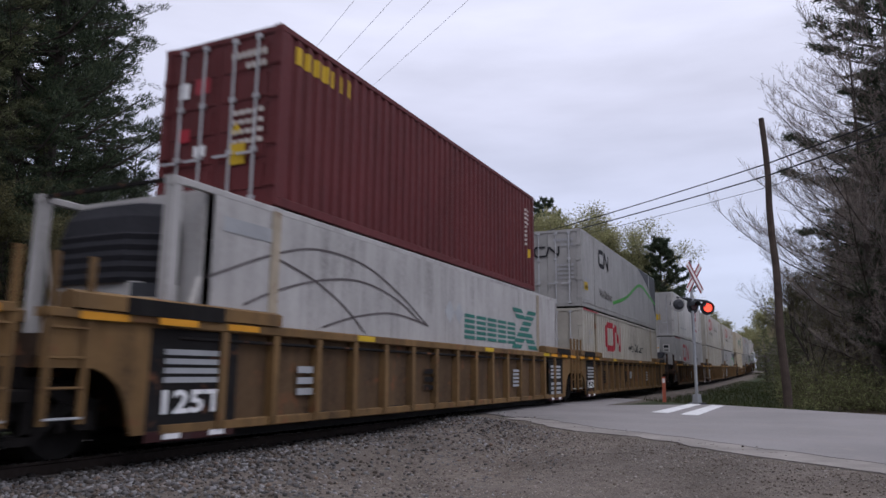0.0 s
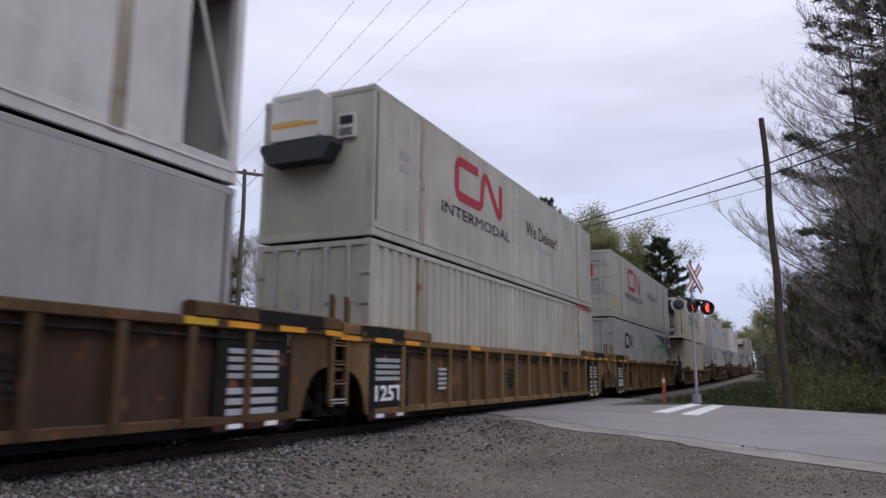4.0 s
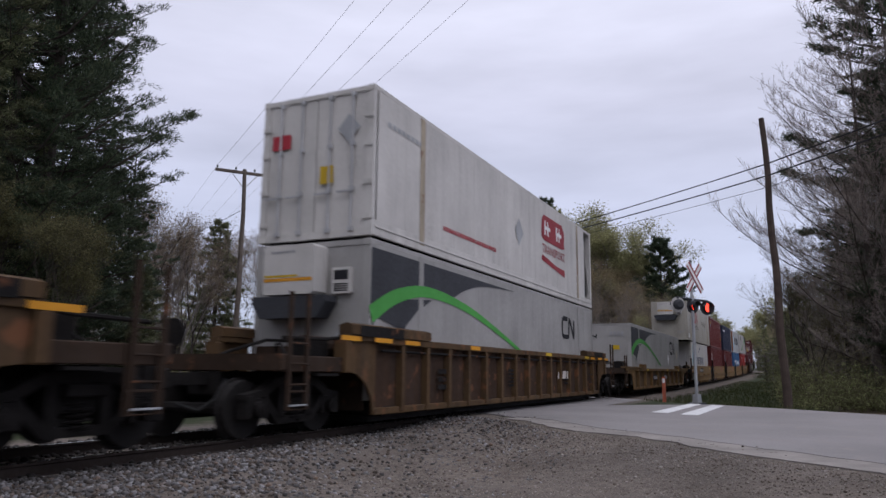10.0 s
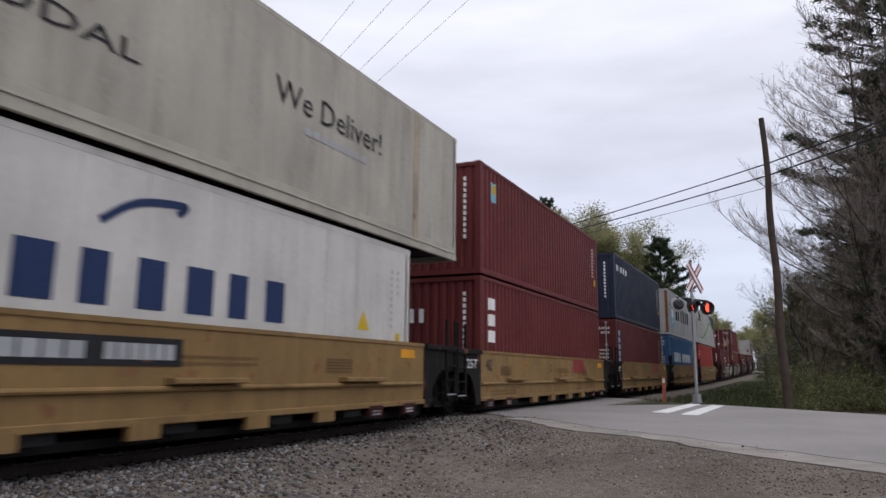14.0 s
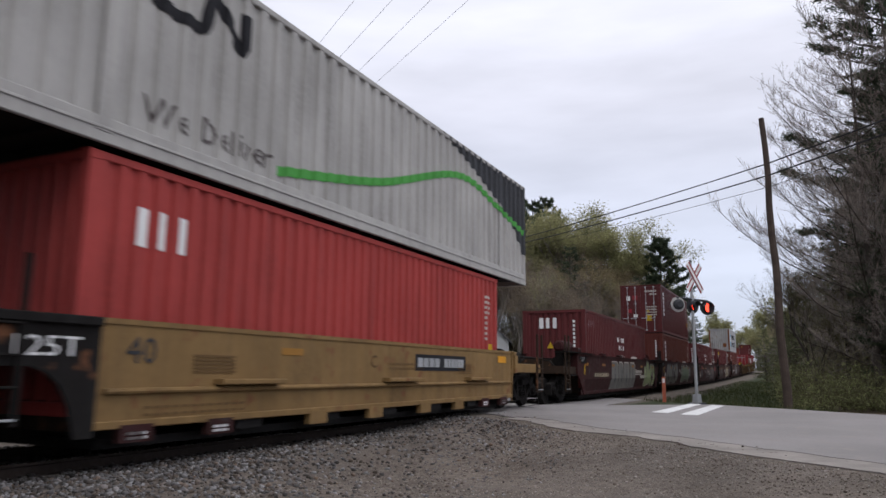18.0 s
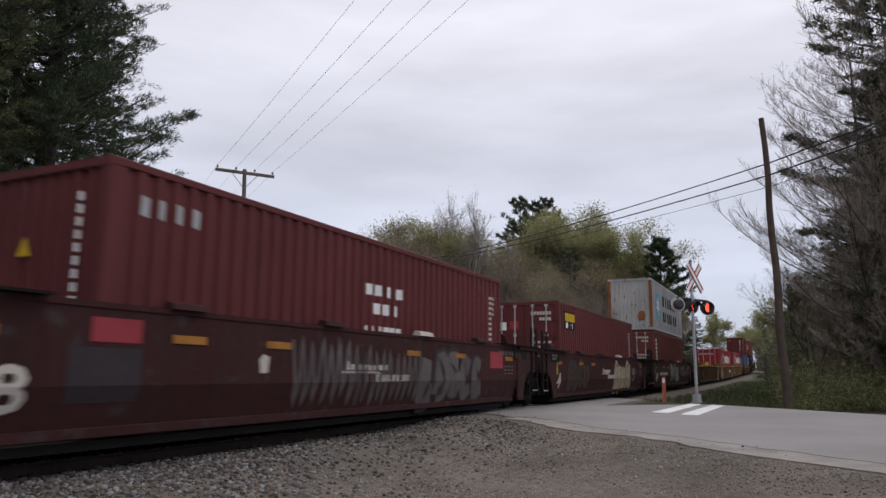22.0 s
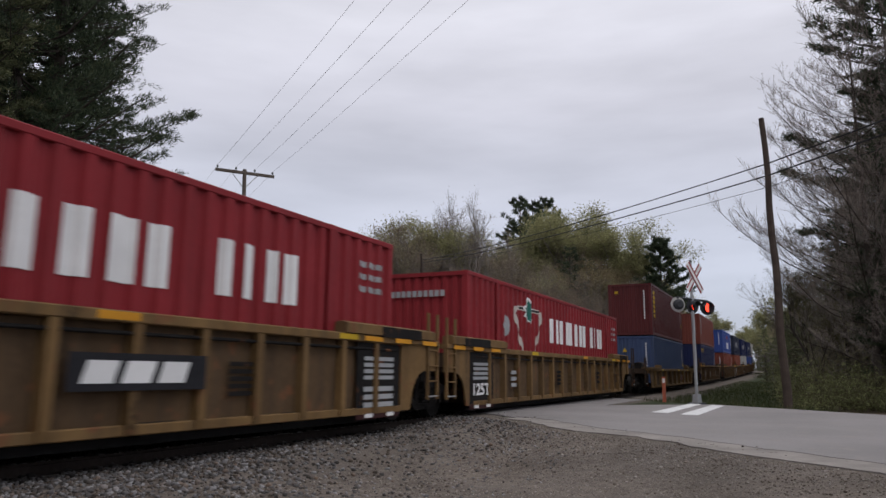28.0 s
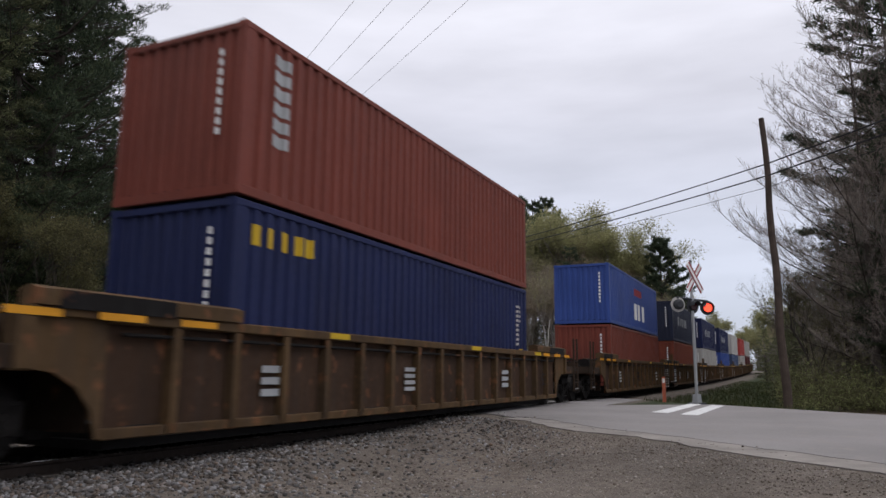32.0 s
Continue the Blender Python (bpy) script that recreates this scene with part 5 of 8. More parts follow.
CUBE_V = np.array([(-1, -1, -1), (1, -1, -1), (1, 1, -1), (-1, 1, -1), (-1, -1, 1), (1, -1, 1), (1, 1, 1), (-1, 1, 1)], float)
CUBE_F = np.array([(3, 2, 1, 0), (4, 5, 6, 7), (0, 1, 5, 4), (1, 2, 6, 5), (2, 3, 7, 6), (3, 0, 4, 7)])


def stones(name, pts, sizes, rng, squash=0.75):
    n = len(pts)
    v = np.repeat(CUBE_V[None], n, 0) * rng.uniform(0.55, 1.15, (n, 8, 3))
    v *= (sizes[:, None] * rng.uniform(0.7, 1.3, (n, 3)))[:, None, :]
    a = rng.normal(size=(n, 4))
    a /= np.linalg.norm(a, axis=1)[:, None]
    w, x, y, z = a.T
    R = np.stack([1 - 2 * (y * y + z * z), 2 * (x * y - z * w), 2 * (x * z + y * w), 2 * (x * y + z * w), 1 - 2 * (x * x + z * z), 2 * (y * z - x * w),
                  2 * (x * z - y * w), 2 * (y * z + x * w), 1 - 2 * (x * x + y * y)], 1).reshape(n, 3, 3)
    v = np.einsum("nij,nkj->nki", R, v)
    v[:, :, 2] *= squash
    v += pts[:, None, :]
    f = (CUBE_F[None] + (np.arange(n) * 8)[:, None, None]).reshape(-1, 4)
    return scatter_mesh(name, v.reshape(-1, 3), f)


def build_ballast():
    rng = np.random.default_rng(3)
    n = 72000
    q = rng.uniform(0, 1, (n, 2))
    y = 2.0 + 31.0 * q[:, 0] ** 1.7 - 9.0 * np.clip(q[:, 0] * 9 - 8, 0, 1)
    x = 0.95 + 8.2 * q[:, 1] ** 1.25
    nn = ROAD_N[0] * x + ROAD_N[1] * y
    lot = rng.uniform(0, 1, n)
    patch = np.array([noise.noise((a * 0.3, b * 0.3, 5.0)) for a, b in zip(x, y)])
    thin = np.clip((x - 2.4) / 1.9 + 1.4 * patch, 0, 0.996)
    keep = ((nn < ROAD_NEAR - 0.25 + 0.5 * patch) & (lot > thin)) | ((nn < ROAD_NEAR + 1.5) & (lot > 0.985 + 0.01 * (nn - ROAD_NEAR)) & (nn >= ROAD_NEAR))
    x, y, thin = x[keep], y[keep], thin[keep]
    z = np.array([max(ground_z(a, b), ROAD_Z - 0.006 if ROAD_N[0] * a + ROAD_N[1] * b > ROAD_NEAR + 0.2 else -9) for a, b in zip(x, y)])
    size = np.where(rng.uniform(0, 1, len(x)) < 0.55, rng.uniform(0.006, 0.013, len(x)), rng.uniform(0.011, 0.024, len(x))) * np.where(x < 3.6, 1.12, np.where(x < 4.6, 0.85, 0.62))
    pts = np.stack([x, y, z + size * rng.uniform(0.0, 0.6, len(x))], 1)
    me = stones("ballast_gravel", pts, size, rng)
    me.materials.append(island_material("crushed_stone", [(0.0, (0.042, 0.038, 0.036)), (0.18, (0.105, 0.082, 0.066)), (0.35, (0.075, 0.070, 0.068)), (0.65, (0.125, 0.120, 0.121)), (0.9, (0.27, 0.264, 0.268)), (1.0, (0.14, 0.095, 0.066))]))
    tagged(new("ballast_gravel", me), "crushed grey ballast stones spread beside the track", "gravel", kind="stuff")
    # fine grit over the lot and the broken road edge
    n = 46000
    q = rng.uniform(0, 1, (n, 2))
    y, x = 2.6 + 15 * q[:, 0] ** 1.5, 2.8 + 7.4 * q[:, 1]
    nn = ROAD_N[0] * x + ROAD_N[1] * y
    k = nn < ROAD_NEAR + 0.05 + 1.0 * rng.uniform(0, 1, n) ** 9
    x, y, nn = x[k], y[k], nn[k]
    z = np.array([max(ground_z(a, b), ROAD_Z - 0.008 if c > ROAD_NEAR + 0.3 else -9) for a, b, c in zip(x, y, nn)])
    size = rng.uniform(0.003, 0.010, len(x)) * (1 + 0.6 * (rng.uniform(0, 1, len(x)) > 0.93))
    me = stones("lot_grit", np.stack([x, y, z + size * 0.2], 1), size, rng, 0.6)
    me.materials.append(island_material("brown_grit", [(0.0, (0.105, 0.083, 0.066)), (0.4, (0.165, 0.138, 0.115)), (0.8, (0.25, 0.22, 0.195)), (1.0, (0.36, 0.335, 0.31))]))
    tagged(new("lot_grit", me), "fine brown-grey grit and broken stone over the gravel lot", "gravel", kind="stuff")
    # bed between and beyond the rails: oily stone, darkened further for under-train shade
    n = 9000
    y = 2.0 + 60 * rng.uniform(0, 1, n) ** 1.6
    x = rng.uniform(-3.4, 1.2, n)
    k = (ROAD_N[0] * x + ROAD_N[1] * y < ROAD_NEAR) | (ROAD_N[0] * x + ROAD_N[1] * y > ROAD_FAR)
    x, y = x[k], y[k]
    z = np.array([ground_z(a, b) for a, b in zip(x, y)])
    me = stones("track_bed_gravel", np.stack([x, y, z + 0.01], 1), rng.uniform(0.02, 0.04, len(x)), rng)
    me.materials.append(island_material("oily_shaded_stone", [(0.0, (0.018, 0.016, 0.015)), (0.6, (0.045, 0.04, 0.038)), (1.0, (0.08, 0.072, 0.066))]))
    tagged(new("track_bed_gravel", me), "oily ballast stones between the rails, darkened for the train's shade", "gravel", kind="stuff")


build_ballast()


# ---- trees ----
M_BARK = surface("grey_bark", (0.165, 0.148, 0.134), rough=0.95, var=0.35, scale=2.5, grain=30, bump=0.6)
M_BARK_D = surface("dark_bark", (0.055, 0.045, 0.038), rough=0.95, var=0.35, scale=2.5, grain=30, bump=0.6)
M_TWIG = surface("bare_twigs", (0.185, 0.160, 0.143), rough=0.95, var=0.25, scale=1.5, bump=0.0)
M_BIRCH = surface("birch_bark", (0.42, 0.40, 0.37), rough=0.9, var=0.3, scale=4, grain=20, bump=0.2)
M_NEEDLE = island_material("pine_needles", [(0.0, (0.022, 0.034, 0.020)), (0.5, (0.045, 0.066, 0.036)), (1.0, (0.095, 0.112, 0.06))], 0.7, 0.3, 0.3)
M_NEEDLE_B = island_material("hemlock_needles", [(0.0, (0.058, 0.070, 0.036)), (0.5, (0.115, 0.130, 0.066)), (1.0, (0.21, 0.205, 0.11))], 0.7, 0.3, 0.4)
M_BUD = island_material("spring_leaves", [(0.0, (0.15, 0.15, 0.07)), (0.5, (0.26, 0.255, 0.12)), (1.0, (0.38, 0.36, 0.19))], 0.7, 0.2, 0.5)
M_BUD_O = island_material("copper_spring_leaves", [(0.0, (0.13, 0.095, 0.055)), (0.5, (0.21, 0.165, 0.095)), (1.0, (0.28, 0.24, 0.13))], 0.8, 0.2, 0.4)
M_BUD_K = island_material("olive_young_leaves", [(0.0, (0.05, 0.045, 0.022)), (0.5, (0.10, 0.092, 0.042)), (1.0, (0.17, 0.165, 0.075))], 0.8, 0.2, 0.4)
M_BUD_R = island_material("reddish_buds", [(0.0, (0.14, 0.10, 0.075)), (0.5, (0.21, 0.165, 0.12)), (1.0, (0.28, 0.24, 0.16))], 0.8, 0.2, 0.25)
M_BUSH = island_material("undergrowth_leaves", [(0.0, (0.06, 0.052, 0.032)), (0.5, (0.125, 0.125, 0.06)), (1.0, (0.22, 0.235, 0.10))], 0.8, 0.2, 0.4)
M_GRASS = island_material("grass_blades", [(0.0, (0.025, 0.036, 0.012)), (0.6, (0.050, 0.070, 0.024)), (1.0, (0.125, 0.11, 0.055))], 0.8, 0.2, 0.3)


def blades(pos, direction, length, width, rng):
    """Thin leaf triangles: pos (n, 3), direction (n, 3)."""
    n = len(pos)
    d = direction / (np.linalg.norm(direction, axis=1)[:, None] + 1e-9)
    side = np.cross(d, rng.normal(size=(n, 3)))
    side /= np.linalg.norm(side, axis=1)[:, None] + 1e-9
    v = np.stack([pos - side * (width / 2)[:, None], pos + side * (width / 2)[:, None], pos + d * length[:, None] + side * (width * 0.15)[:, None]], 1)
    return v


def tri_mesh(name, v):
    return scatter_mesh(name, v.reshape(-1, 3), np.arange(len(v) * 3).reshape(-1, 3))


def conifer(seed, h, r, bare=0.15, droop=-0.15, sprays=12, per=34, gap=0.0, shape=1.0, needle=0.14, thick=0.2, plume=0.15, tip=0.12):
    """Trunk with whorls of limbs; each limb carries flat sprays of fine needles."""
    rng = np.random.default_rng(seed)
    g = Geo()
    lean = rng.normal(0, 0.012, 2)
    pts = [(lean[0] * z, lean[1] * z, z) for z in np.linspace(-0.3, h, 9)]
    g.tube(pts, [0.016 * h * (1 - 0.93 * (i / 8)) + 0.015 for i in range(9)], 9)
    P0, D0 = [], []
    z = h * bare
    while z < h * 0.985:
        f = (z - h * bare) / (h * (1 - bare))
        reach = r * (min(1.0, 0.55 + 1.6 * f) * (1 - f) ** 0.75 * shape + 0.06)
        nb = rng.integers(3, 6)
        a0 = rng.uniform(0, 6.28)
        for k in range(nb):
            if rng.uniform() < gap:
                continue
            a = a0 + 6.283 * k / nb + rng.normal(0, 0.25)
            L = reach * rng.uniform(0.55, 1.04)
            up = droop + 0.55 * f + rng.normal(0, 0.08)
            d = np.array([math.cos(a), math.sin(a), up])
            flat = np.array([-math.sin(a), math.cos(a), 0.0])
            base = np.array([lean[0] * z, lean[1] * z, z + rng.uniform(-0.2, 0.2)])
            mid, end = base + d * L * 0.55, base + d * L + np.array([0, 0, tip * L * (1 + droop)])
            g.tube([base, mid, end], [0.010 * L + 0.012, 0.007 * L + 0.008, 0.006], 4, False)
            for j in range(max(3, int(sprays * L / r) + 2)):
                q = rng.uniform(0.18, 1.0)
                c = base + (end - base) * q
                sd = d * rng.uniform(0.35, 0.9) + flat * rng.choice((-1, 1)) * rng.uniform(0.3, 1.0) + np.array([0, 0, rng.normal(0.02, 0.13)])
                sl = (0.18 + 0.42 * L * (1.1 - q)) * rng.uniform(0.6, 1.2)
                u = rng.uniform(0, 1, (per, 1)) ** 0.8
                P0.append(c + sd * sl * u + rng.normal(0, 1, (per, 3)) * np.array([0.085, 0.085, 0.05]) * (0.6 + 0.12 * L))
                D0.append(sd * 0.8 + rng.normal(0, 0.6, (per, 3)) + np.array([0, 0, plume]))
        z += h * 0.019 + rng.uniform(0.03, 0.22)
    pos, dr = np.concatenate(P0), np.concatenate(D0)
    v = blades(pos, dr, rng.uniform(0.6, 1.3, len(pos)) * needle, np.full(len(pos), needle * thick), rng)
    return g.mesh("trunk"), tri_mesh("crown", v)


def broadleaf(seed, h, spread, leafy=0.5, leaf=0.07, fork=0.32, levels=5, stem=0.014, lean=0.0, cloud=0.16):
    """A trunk that forks again and again into twigs, with small young leaves along them."""
    rng = np.random.default_rng(seed)
    g, tw, tips = Geo(), Geo(), []

    def grow(p, d, L, rad, lev):
        d = d / np.linalg.norm(d)
        p1 = p + d * L * 0.5 + rng.normal(0, 0.03, 3) * L
        d2 = d + rng.normal(0, 0.13, 3) + np.array([0, 0, 0.05])
        p2 = p1 + d2 / np.linalg.norm(d2) * L * 0.5
        (g if lev <= 1 else tw).tube([p, p1, p2] if lev < levels - 1 else [p, p2], [rad, rad * 0.86, rad * 0.72] if lev < levels - 1 else [rad, rad * 0.6], 7 if lev == 0 else (5 if lev < 2 else 3), False)
        if lev >= levels:
            tips.append((p1, d2))
            tips.append((p2, d2))
            return
        if lev >= levels - 1:
            tips.append((p2, d2))
        nb = 2 + (rng.uniform() < 0.75) + (lev in (1, 2))
        for k in range(nb):
            side = rng.normal(0, 1, 3)
            side -= d2 * side.dot(d2) / d2.dot(d2)
            side /= np.linalg.norm(side) + 1e-9
            nd = d2 / np.linalg.norm(d2) + side * spread * rng.uniform(0.55, 1.1) + np.array([0, 0, 0.16])
            start = p1 + (p2 - p1) * rng.uniform(0.35, 1.0) if k else p2
            grow(start, nd, L * rng.uniform(0.58, 0.80), rad * (0.66 if k == 0 else 0.5), lev + 1)

    base_l = h * fork
    grow(np.array([0, 0, -0.3]), np.array([lean, 0, 1.0]), base_l, h * stem, 0)
    k = h / max(t[0][2] for t in tips)
    for q in (g, tw):
        q.v = [(a * k, b * k, c * k) for a, b, c in q.v]
    tips = [(p * k, d) for p, d in tips]
    out = [g.mesh("trunk"), tw.mesh("crown")]
    n = int(len(tips) * 5 * leafy)
    if n:
        i = rng.integers(0, len(tips), n)
        pos = np.array([tips[k][0] for k in i]) + rng.normal(0, cloud, (n, 3))
        v = blades(pos, rng.normal(0, 1, (n, 3)) + np.array([0, 0, 0.4]), rng.uniform(0.7, 1.5, n) * leaf, rng.uniform(0.5, 0.9, n) * leaf, rng)
        out.append(tri_mesh("foliage", v))
    return out


def limb_tree(seed, h, reach, limbs=46, low=0.22):
    """A tall stem with long limbs that sweep out and turn up at their ends, each set with rows of fine twigs and swelling buds."""
    rng = np.random.default_rng(seed)
    g, tw = Geo(), Geo()
    g.tube([(0.04 * math.sin(z), 0.05 * math.cos(1.3 * z), z) for z in np.linspace(-0.3, h, 8)], [0.011 * h * (1 - 0.9 * k / 7) + 0.012 for k in range(8)], 8)
    buds = []
    for k in range(limbs):
        f = low + (0.97 - low) * (k + rng.uniform(0, 0.8)) / limbs
        a = 2.4 * k + rng.normal(0, 0.3)
        L = reach * (1.05 - 0.75 * ((f - low) / (1 - low)) ** 1.6) * rng.uniform(0.7, 1.08)
        out = np.array([math.cos(a), math.sin(a), 0.0])
        side = np.array([-math.sin(a), math.cos(a), 0.0])
        up = rng.uniform(0.15, 0.50) + 0.25 * f
        bow = rng.normal(0, 0.10)
        line = [np.array([0, 0, h * f]) + out * L * t + side * bow * L * t * t + np.array([0, 0, L * (up * t - 0.30 * t * (1 - t) + 0.16 * t ** 3)]) for t in np.linspace(0, 1, 7)]
        g.tube(line, [0.0054 * L * (1 - 0.88 * q / 6) + 0.0045 for q in range(7)], 4, False)
        for j in range(int(4.8 * L) + 6):
            t = rng.uniform(0.22, 1.0)
            i = min(5, int(t * 6))
            p = line[i] + (line[i + 1] - line[i]) * (t * 6 - i)
            d = (line[i + 1] - line[i]) / np.linalg.norm(line[i + 1] - line[i])
            d = d * rng.uniform(0.5, 1.0) + side * rng.choice((-1, 1)) * rng.uniform(0.25, 0.8) + np.array([0, 0, rng.uniform(0.05, 0.6)])
            ll = (0.35 + 0.26 * L * (1.15 - t)) * rng.uniform(0.6, 1.2)
            e = p + d * ll + np.array([0, 0, 0.10 * ll])
            tw.tube([p, p + d * ll * 0.5 + rng.normal(0, 0.04, 3) * ll, e], [0.0068, 0.0052, 0.0036], 3, False)
            for m in range(3 + int(4 * ll)):
                q = rng.uniform(0.25, 1.0)
                b = p + (e - p) * q
                c = b + (d * 0.6 + rng.normal(0, 0.55, 3) + np.array([0, 0, 0.35])) * rng.uniform(0.14, 0.42)
                tw.tube([b, c], [0.0055, 0.0032], 3, False)
                buds += [c, b + (c - b) * 0.6]
    pos = np.array(buds)
    pos = np.repeat(pos, 2, 0) + rng.normal(0, 0.02, (2 * len(pos), 3))
    n = len(pos)
    return [g.mesh("trunk"), tw.mesh("crown"), tri_mesh("foliage", blades(pos, rng.normal(0, 1, (n, 3)) + np.array([0, 0, 0.6]), rng.uniform(0.025, 0.06, n), rng.uniform(0.015, 0.03, n), rng))]


def plant(kind, meshes, x, y, scale=1.0, turn=0.0, label="", mats=(), group="", sz=None):
    """One tree at a place on the ground."""
    t = tagged(new(kind), label, "tree", group)
    for nm, me, mt in zip(("trunk", "crown") if len(meshes) == 2 and mats[1] in (M_NEEDLE, M_NEEDLE_B) else ("trunk", "crown", "foliage"), meshes, mats):
        if not me.materials:
            me.materials.append(None)
        part(nm, me, mt, t)
    t.matrix_basis = Matrix.Translation((x, y, ground_z(x, y))) @ Matrix.Rotation(turn, 4, "Z") @ Matrix.Diagonal((scale, scale, sz or scale, 1))
    return t


def view_point(ax, w):
    """A place w metres out along a bearing from the gravel lot: ax is the sideways share."""
    return EYE[0] + w * (-0.441 + 0.9007 * ax), EYE[1] + w * (0.915 + 0.434 * ax)


def build_trees():
    r = random.Random(11)
    pine_big = conifer(1, 21, 5.8, 0.10, -0.04, 17, 58, 0.02, 1.08, 0.17, 0.20, 0.5, 0.24)
    pine_b = conifer(2, 19, 5.2, 0.08, -0.08, 15, 52, 0.03, 1.05, 0.18, 0.20, 0.45, 0.2)
    hem = conifer(3, 18, 5.0, 0.03, -0.18, 20, 42, 0.02, 1.15, 0.20, 0.20)
    hem_r = conifer(13, 19, 5.0, 0.05, -0.08, 15, 36, 0.08, 1.1, 0.20, 0.21)
    hem_far = conifer(23, 18, 5.0, 0.03, -0.18, 9, 11, 0.03, 1.15, 0.42, 0.28)
    hem_back = conifer(24, 18, 5.0, 0.03, -0.18, 5, 8, 0.03, 1.15, 0.9, 0.35)
    pine_far = conifer(4, 22, 5.2, 0.40, 0.08, 9, 24, 0.2, 1.15, 0.46, 0.28)
    pine_plate = conifer(25, 14, 4.4, 0.10, 0.06, 12, 34, 0.25, 1.15, 0.40, 0.24)
    spruce = conifer(5, 12, 3.2, 0.06, -0.2, 10, 20, 0.05, 1.0, 0.30, 0.24)
    bare_a = broadleaf(6, 15, 0.62, 0.5, 0.06, 0.24, 5, 0.011)
    sweep = limb_tree(15, 16, 6.0)
    sweep_b = limb_tree(17, 14, 5.5, 40, 0.15)
    bare_d = broadleaf(26, 15, 0.36, 0.3, 0.07, 0.24, 6, 0.008)
    bud_a = broadleaf(8, 19, 0.50, 6.0, 0.17, 0.26, 5, 0.009, 0.0, 0.42)
    bud_b = broadleaf(9, 18, 0.54, 6.0, 0.17, 0.24, 5, 0.009, 0.0, 0.42)
    bud_far = broadleaf(19, 18, 0.70, 4.5, 0.34, 0.22, 4, 0.010, 0.0, 0.6)
    thin_a = broadleaf(10, 14, 0.46, 0.9, 0.10, 0.34, 5, 0.008, 0.0, 0.25)
    birch = broadleaf(12, 13, 0.40, 0.8, 0.10, 0.36, 5, 0.007, 0.0, 0.25)
    thin_n = broadleaf(16, 13, 0.52, 0.4, 0.06, 0.28, 6, 0.008, 0.0, 0.2)
    hem_road = conifer(33, 25, 5.0, 0.04, -0.02, 26, 62, 0.03, 1.12, 0.22, 0.20, 0.3, 0.2)
    bare_e = broadleaf(36, 15, 0.32, 0.5, 0.10, 0.30, 5, 0.0062, 0.0, 0.25)
    birch_e = broadleaf(37, 15, 0.26, 0.6, 0.10, 0.36, 5, 0.0058, 0.0, 0.25)
    thin_e = broadleaf(38, 15, 0.38, 1.4, 0.13, 0.28, 5, 0.0065, 0.0, 0.32)
    thin_k = broadleaf(27, 15, 0.42, 1.4, 0.10, 0.30, 6, 0.006, 0.0, 0.25)
    PN, HN = (M_BARK_D, M_NEEDLE), (M_BARK_D, M_NEEDLE_B)
    BR, BD, RD, BI = (M_BARK, M_TWIG, M_BUD_R), (M_BARK, M_TWIG, M_BUD), (M_BARK, M_TWIG, M_BUD_R), (M_BIRCH, M_TWIG, M_BUD)

    def put(kind, meshes, a, w, sc, label, mats, group="", sz=None):
        x, y = view_point(a, w)
        return plant(kind, meshes, x, y, sc, r.uniform(0, 6.28), label, mats, group, sz)
    # tall pines across the track
    dark = "tall dark green pine with bare lower limbs across the track"
    put("pine_tree", pine_big, -0.640, 27, 1.14, dark, PN)
    put("pine_tree", pine_b, -0.545, 34, 1.15, dark, PN)
    put("pine_tree", pine_big, -0.600, 33, 1.25, dark, PN)
    put("pine_tree", pine_big, -0.66, 30, 1.2, dark, PN)
    put("pine_tree", hem, -0.72, 25, 1.05, dark, HN)
    put("pine_tree", pine_b, -0.455, 40, 0.72, dark, PN)
    put("pine_tree", pine_big, -0.585, 29, 1.20, dark, PN)
    put("pine_tree", pine_b, -0.505, 36, 0.74, dark, PN)
    for a, w, sc in ((-0.585, 22, 0.44), (-0.535, 24, 0.46), (-0.62, 24, 0.52)):
        put("slender_tree", thin_k, a, w, sc, "young tree in sparse olive leaf before the pines", (M_BARK_D, M_BARK_D, M_BUD_K), "thin woodland stems")
    # bare trees and thin stems behind them
    grey = "leafless grey tree with fine upright twigs"
    bare_r = broadleaf(26, 15, 0.55, 0.5, 0.06, 0.20, 7, 0.009)
    for a, w, sc in ((-0.235, 55, 0.88), (-0.262, 60, 0.86), (-0.212, 60, 0.80)):
        put("bare_tree", bare_r, a, w, sc, grey, (M_BARK_D, M_TWIG, M_BUD_R))
    for a, w, s in ((-0.40, 48, 0.85), (-0.375, 52, 0.95), (-0.35, 46, 0.8), (-0.43, 44, 0.9), (-0.33, 58, 0.9), (-0.30, 66, 0.85), (-0.46, 42, 0.9), (-0.31, 50, 0.75), (-0.38, 64, 1.0), (-0.415, 52, 0.9), (-0.365, 44, 0.7), (-0.39, 56, 0.95), (-0.445, 50, 0.85), (-0.345, 60, 0.85), (-0.425, 60, 1.0)):
        put("slender_tree", r.choice((thin_a, birch, birch_e, bare_e)), a, w, s, "slender grey tree with sparse young leaves", r.choice(((M_BARK_D, M_BARK_D, M_BUD_R), BR)), "thin woodland stems")
    put("spruce_tree", spruce, -0.325, 50, 0.98, "dark spruce with drooping boughs among bare trees", HN)
    put("spruce_tree", spruce, -0.44, 38, 0.7, "dark spruce with drooping boughs among bare trees", HN)
    put("spruce_tree", spruce, -0.16, 75, 0.62, "low dark spruce at the wood's edge", HN)
    put("spruce_tree", spruce, -0.20, 80, 0.55, "low dark spruce at the wood's edge", HN)
    # the wood behind the crossing: grey-brown stems below, pale green crowns and a few pines above
    fresh = "broad tree in yellow-green spring leaf"
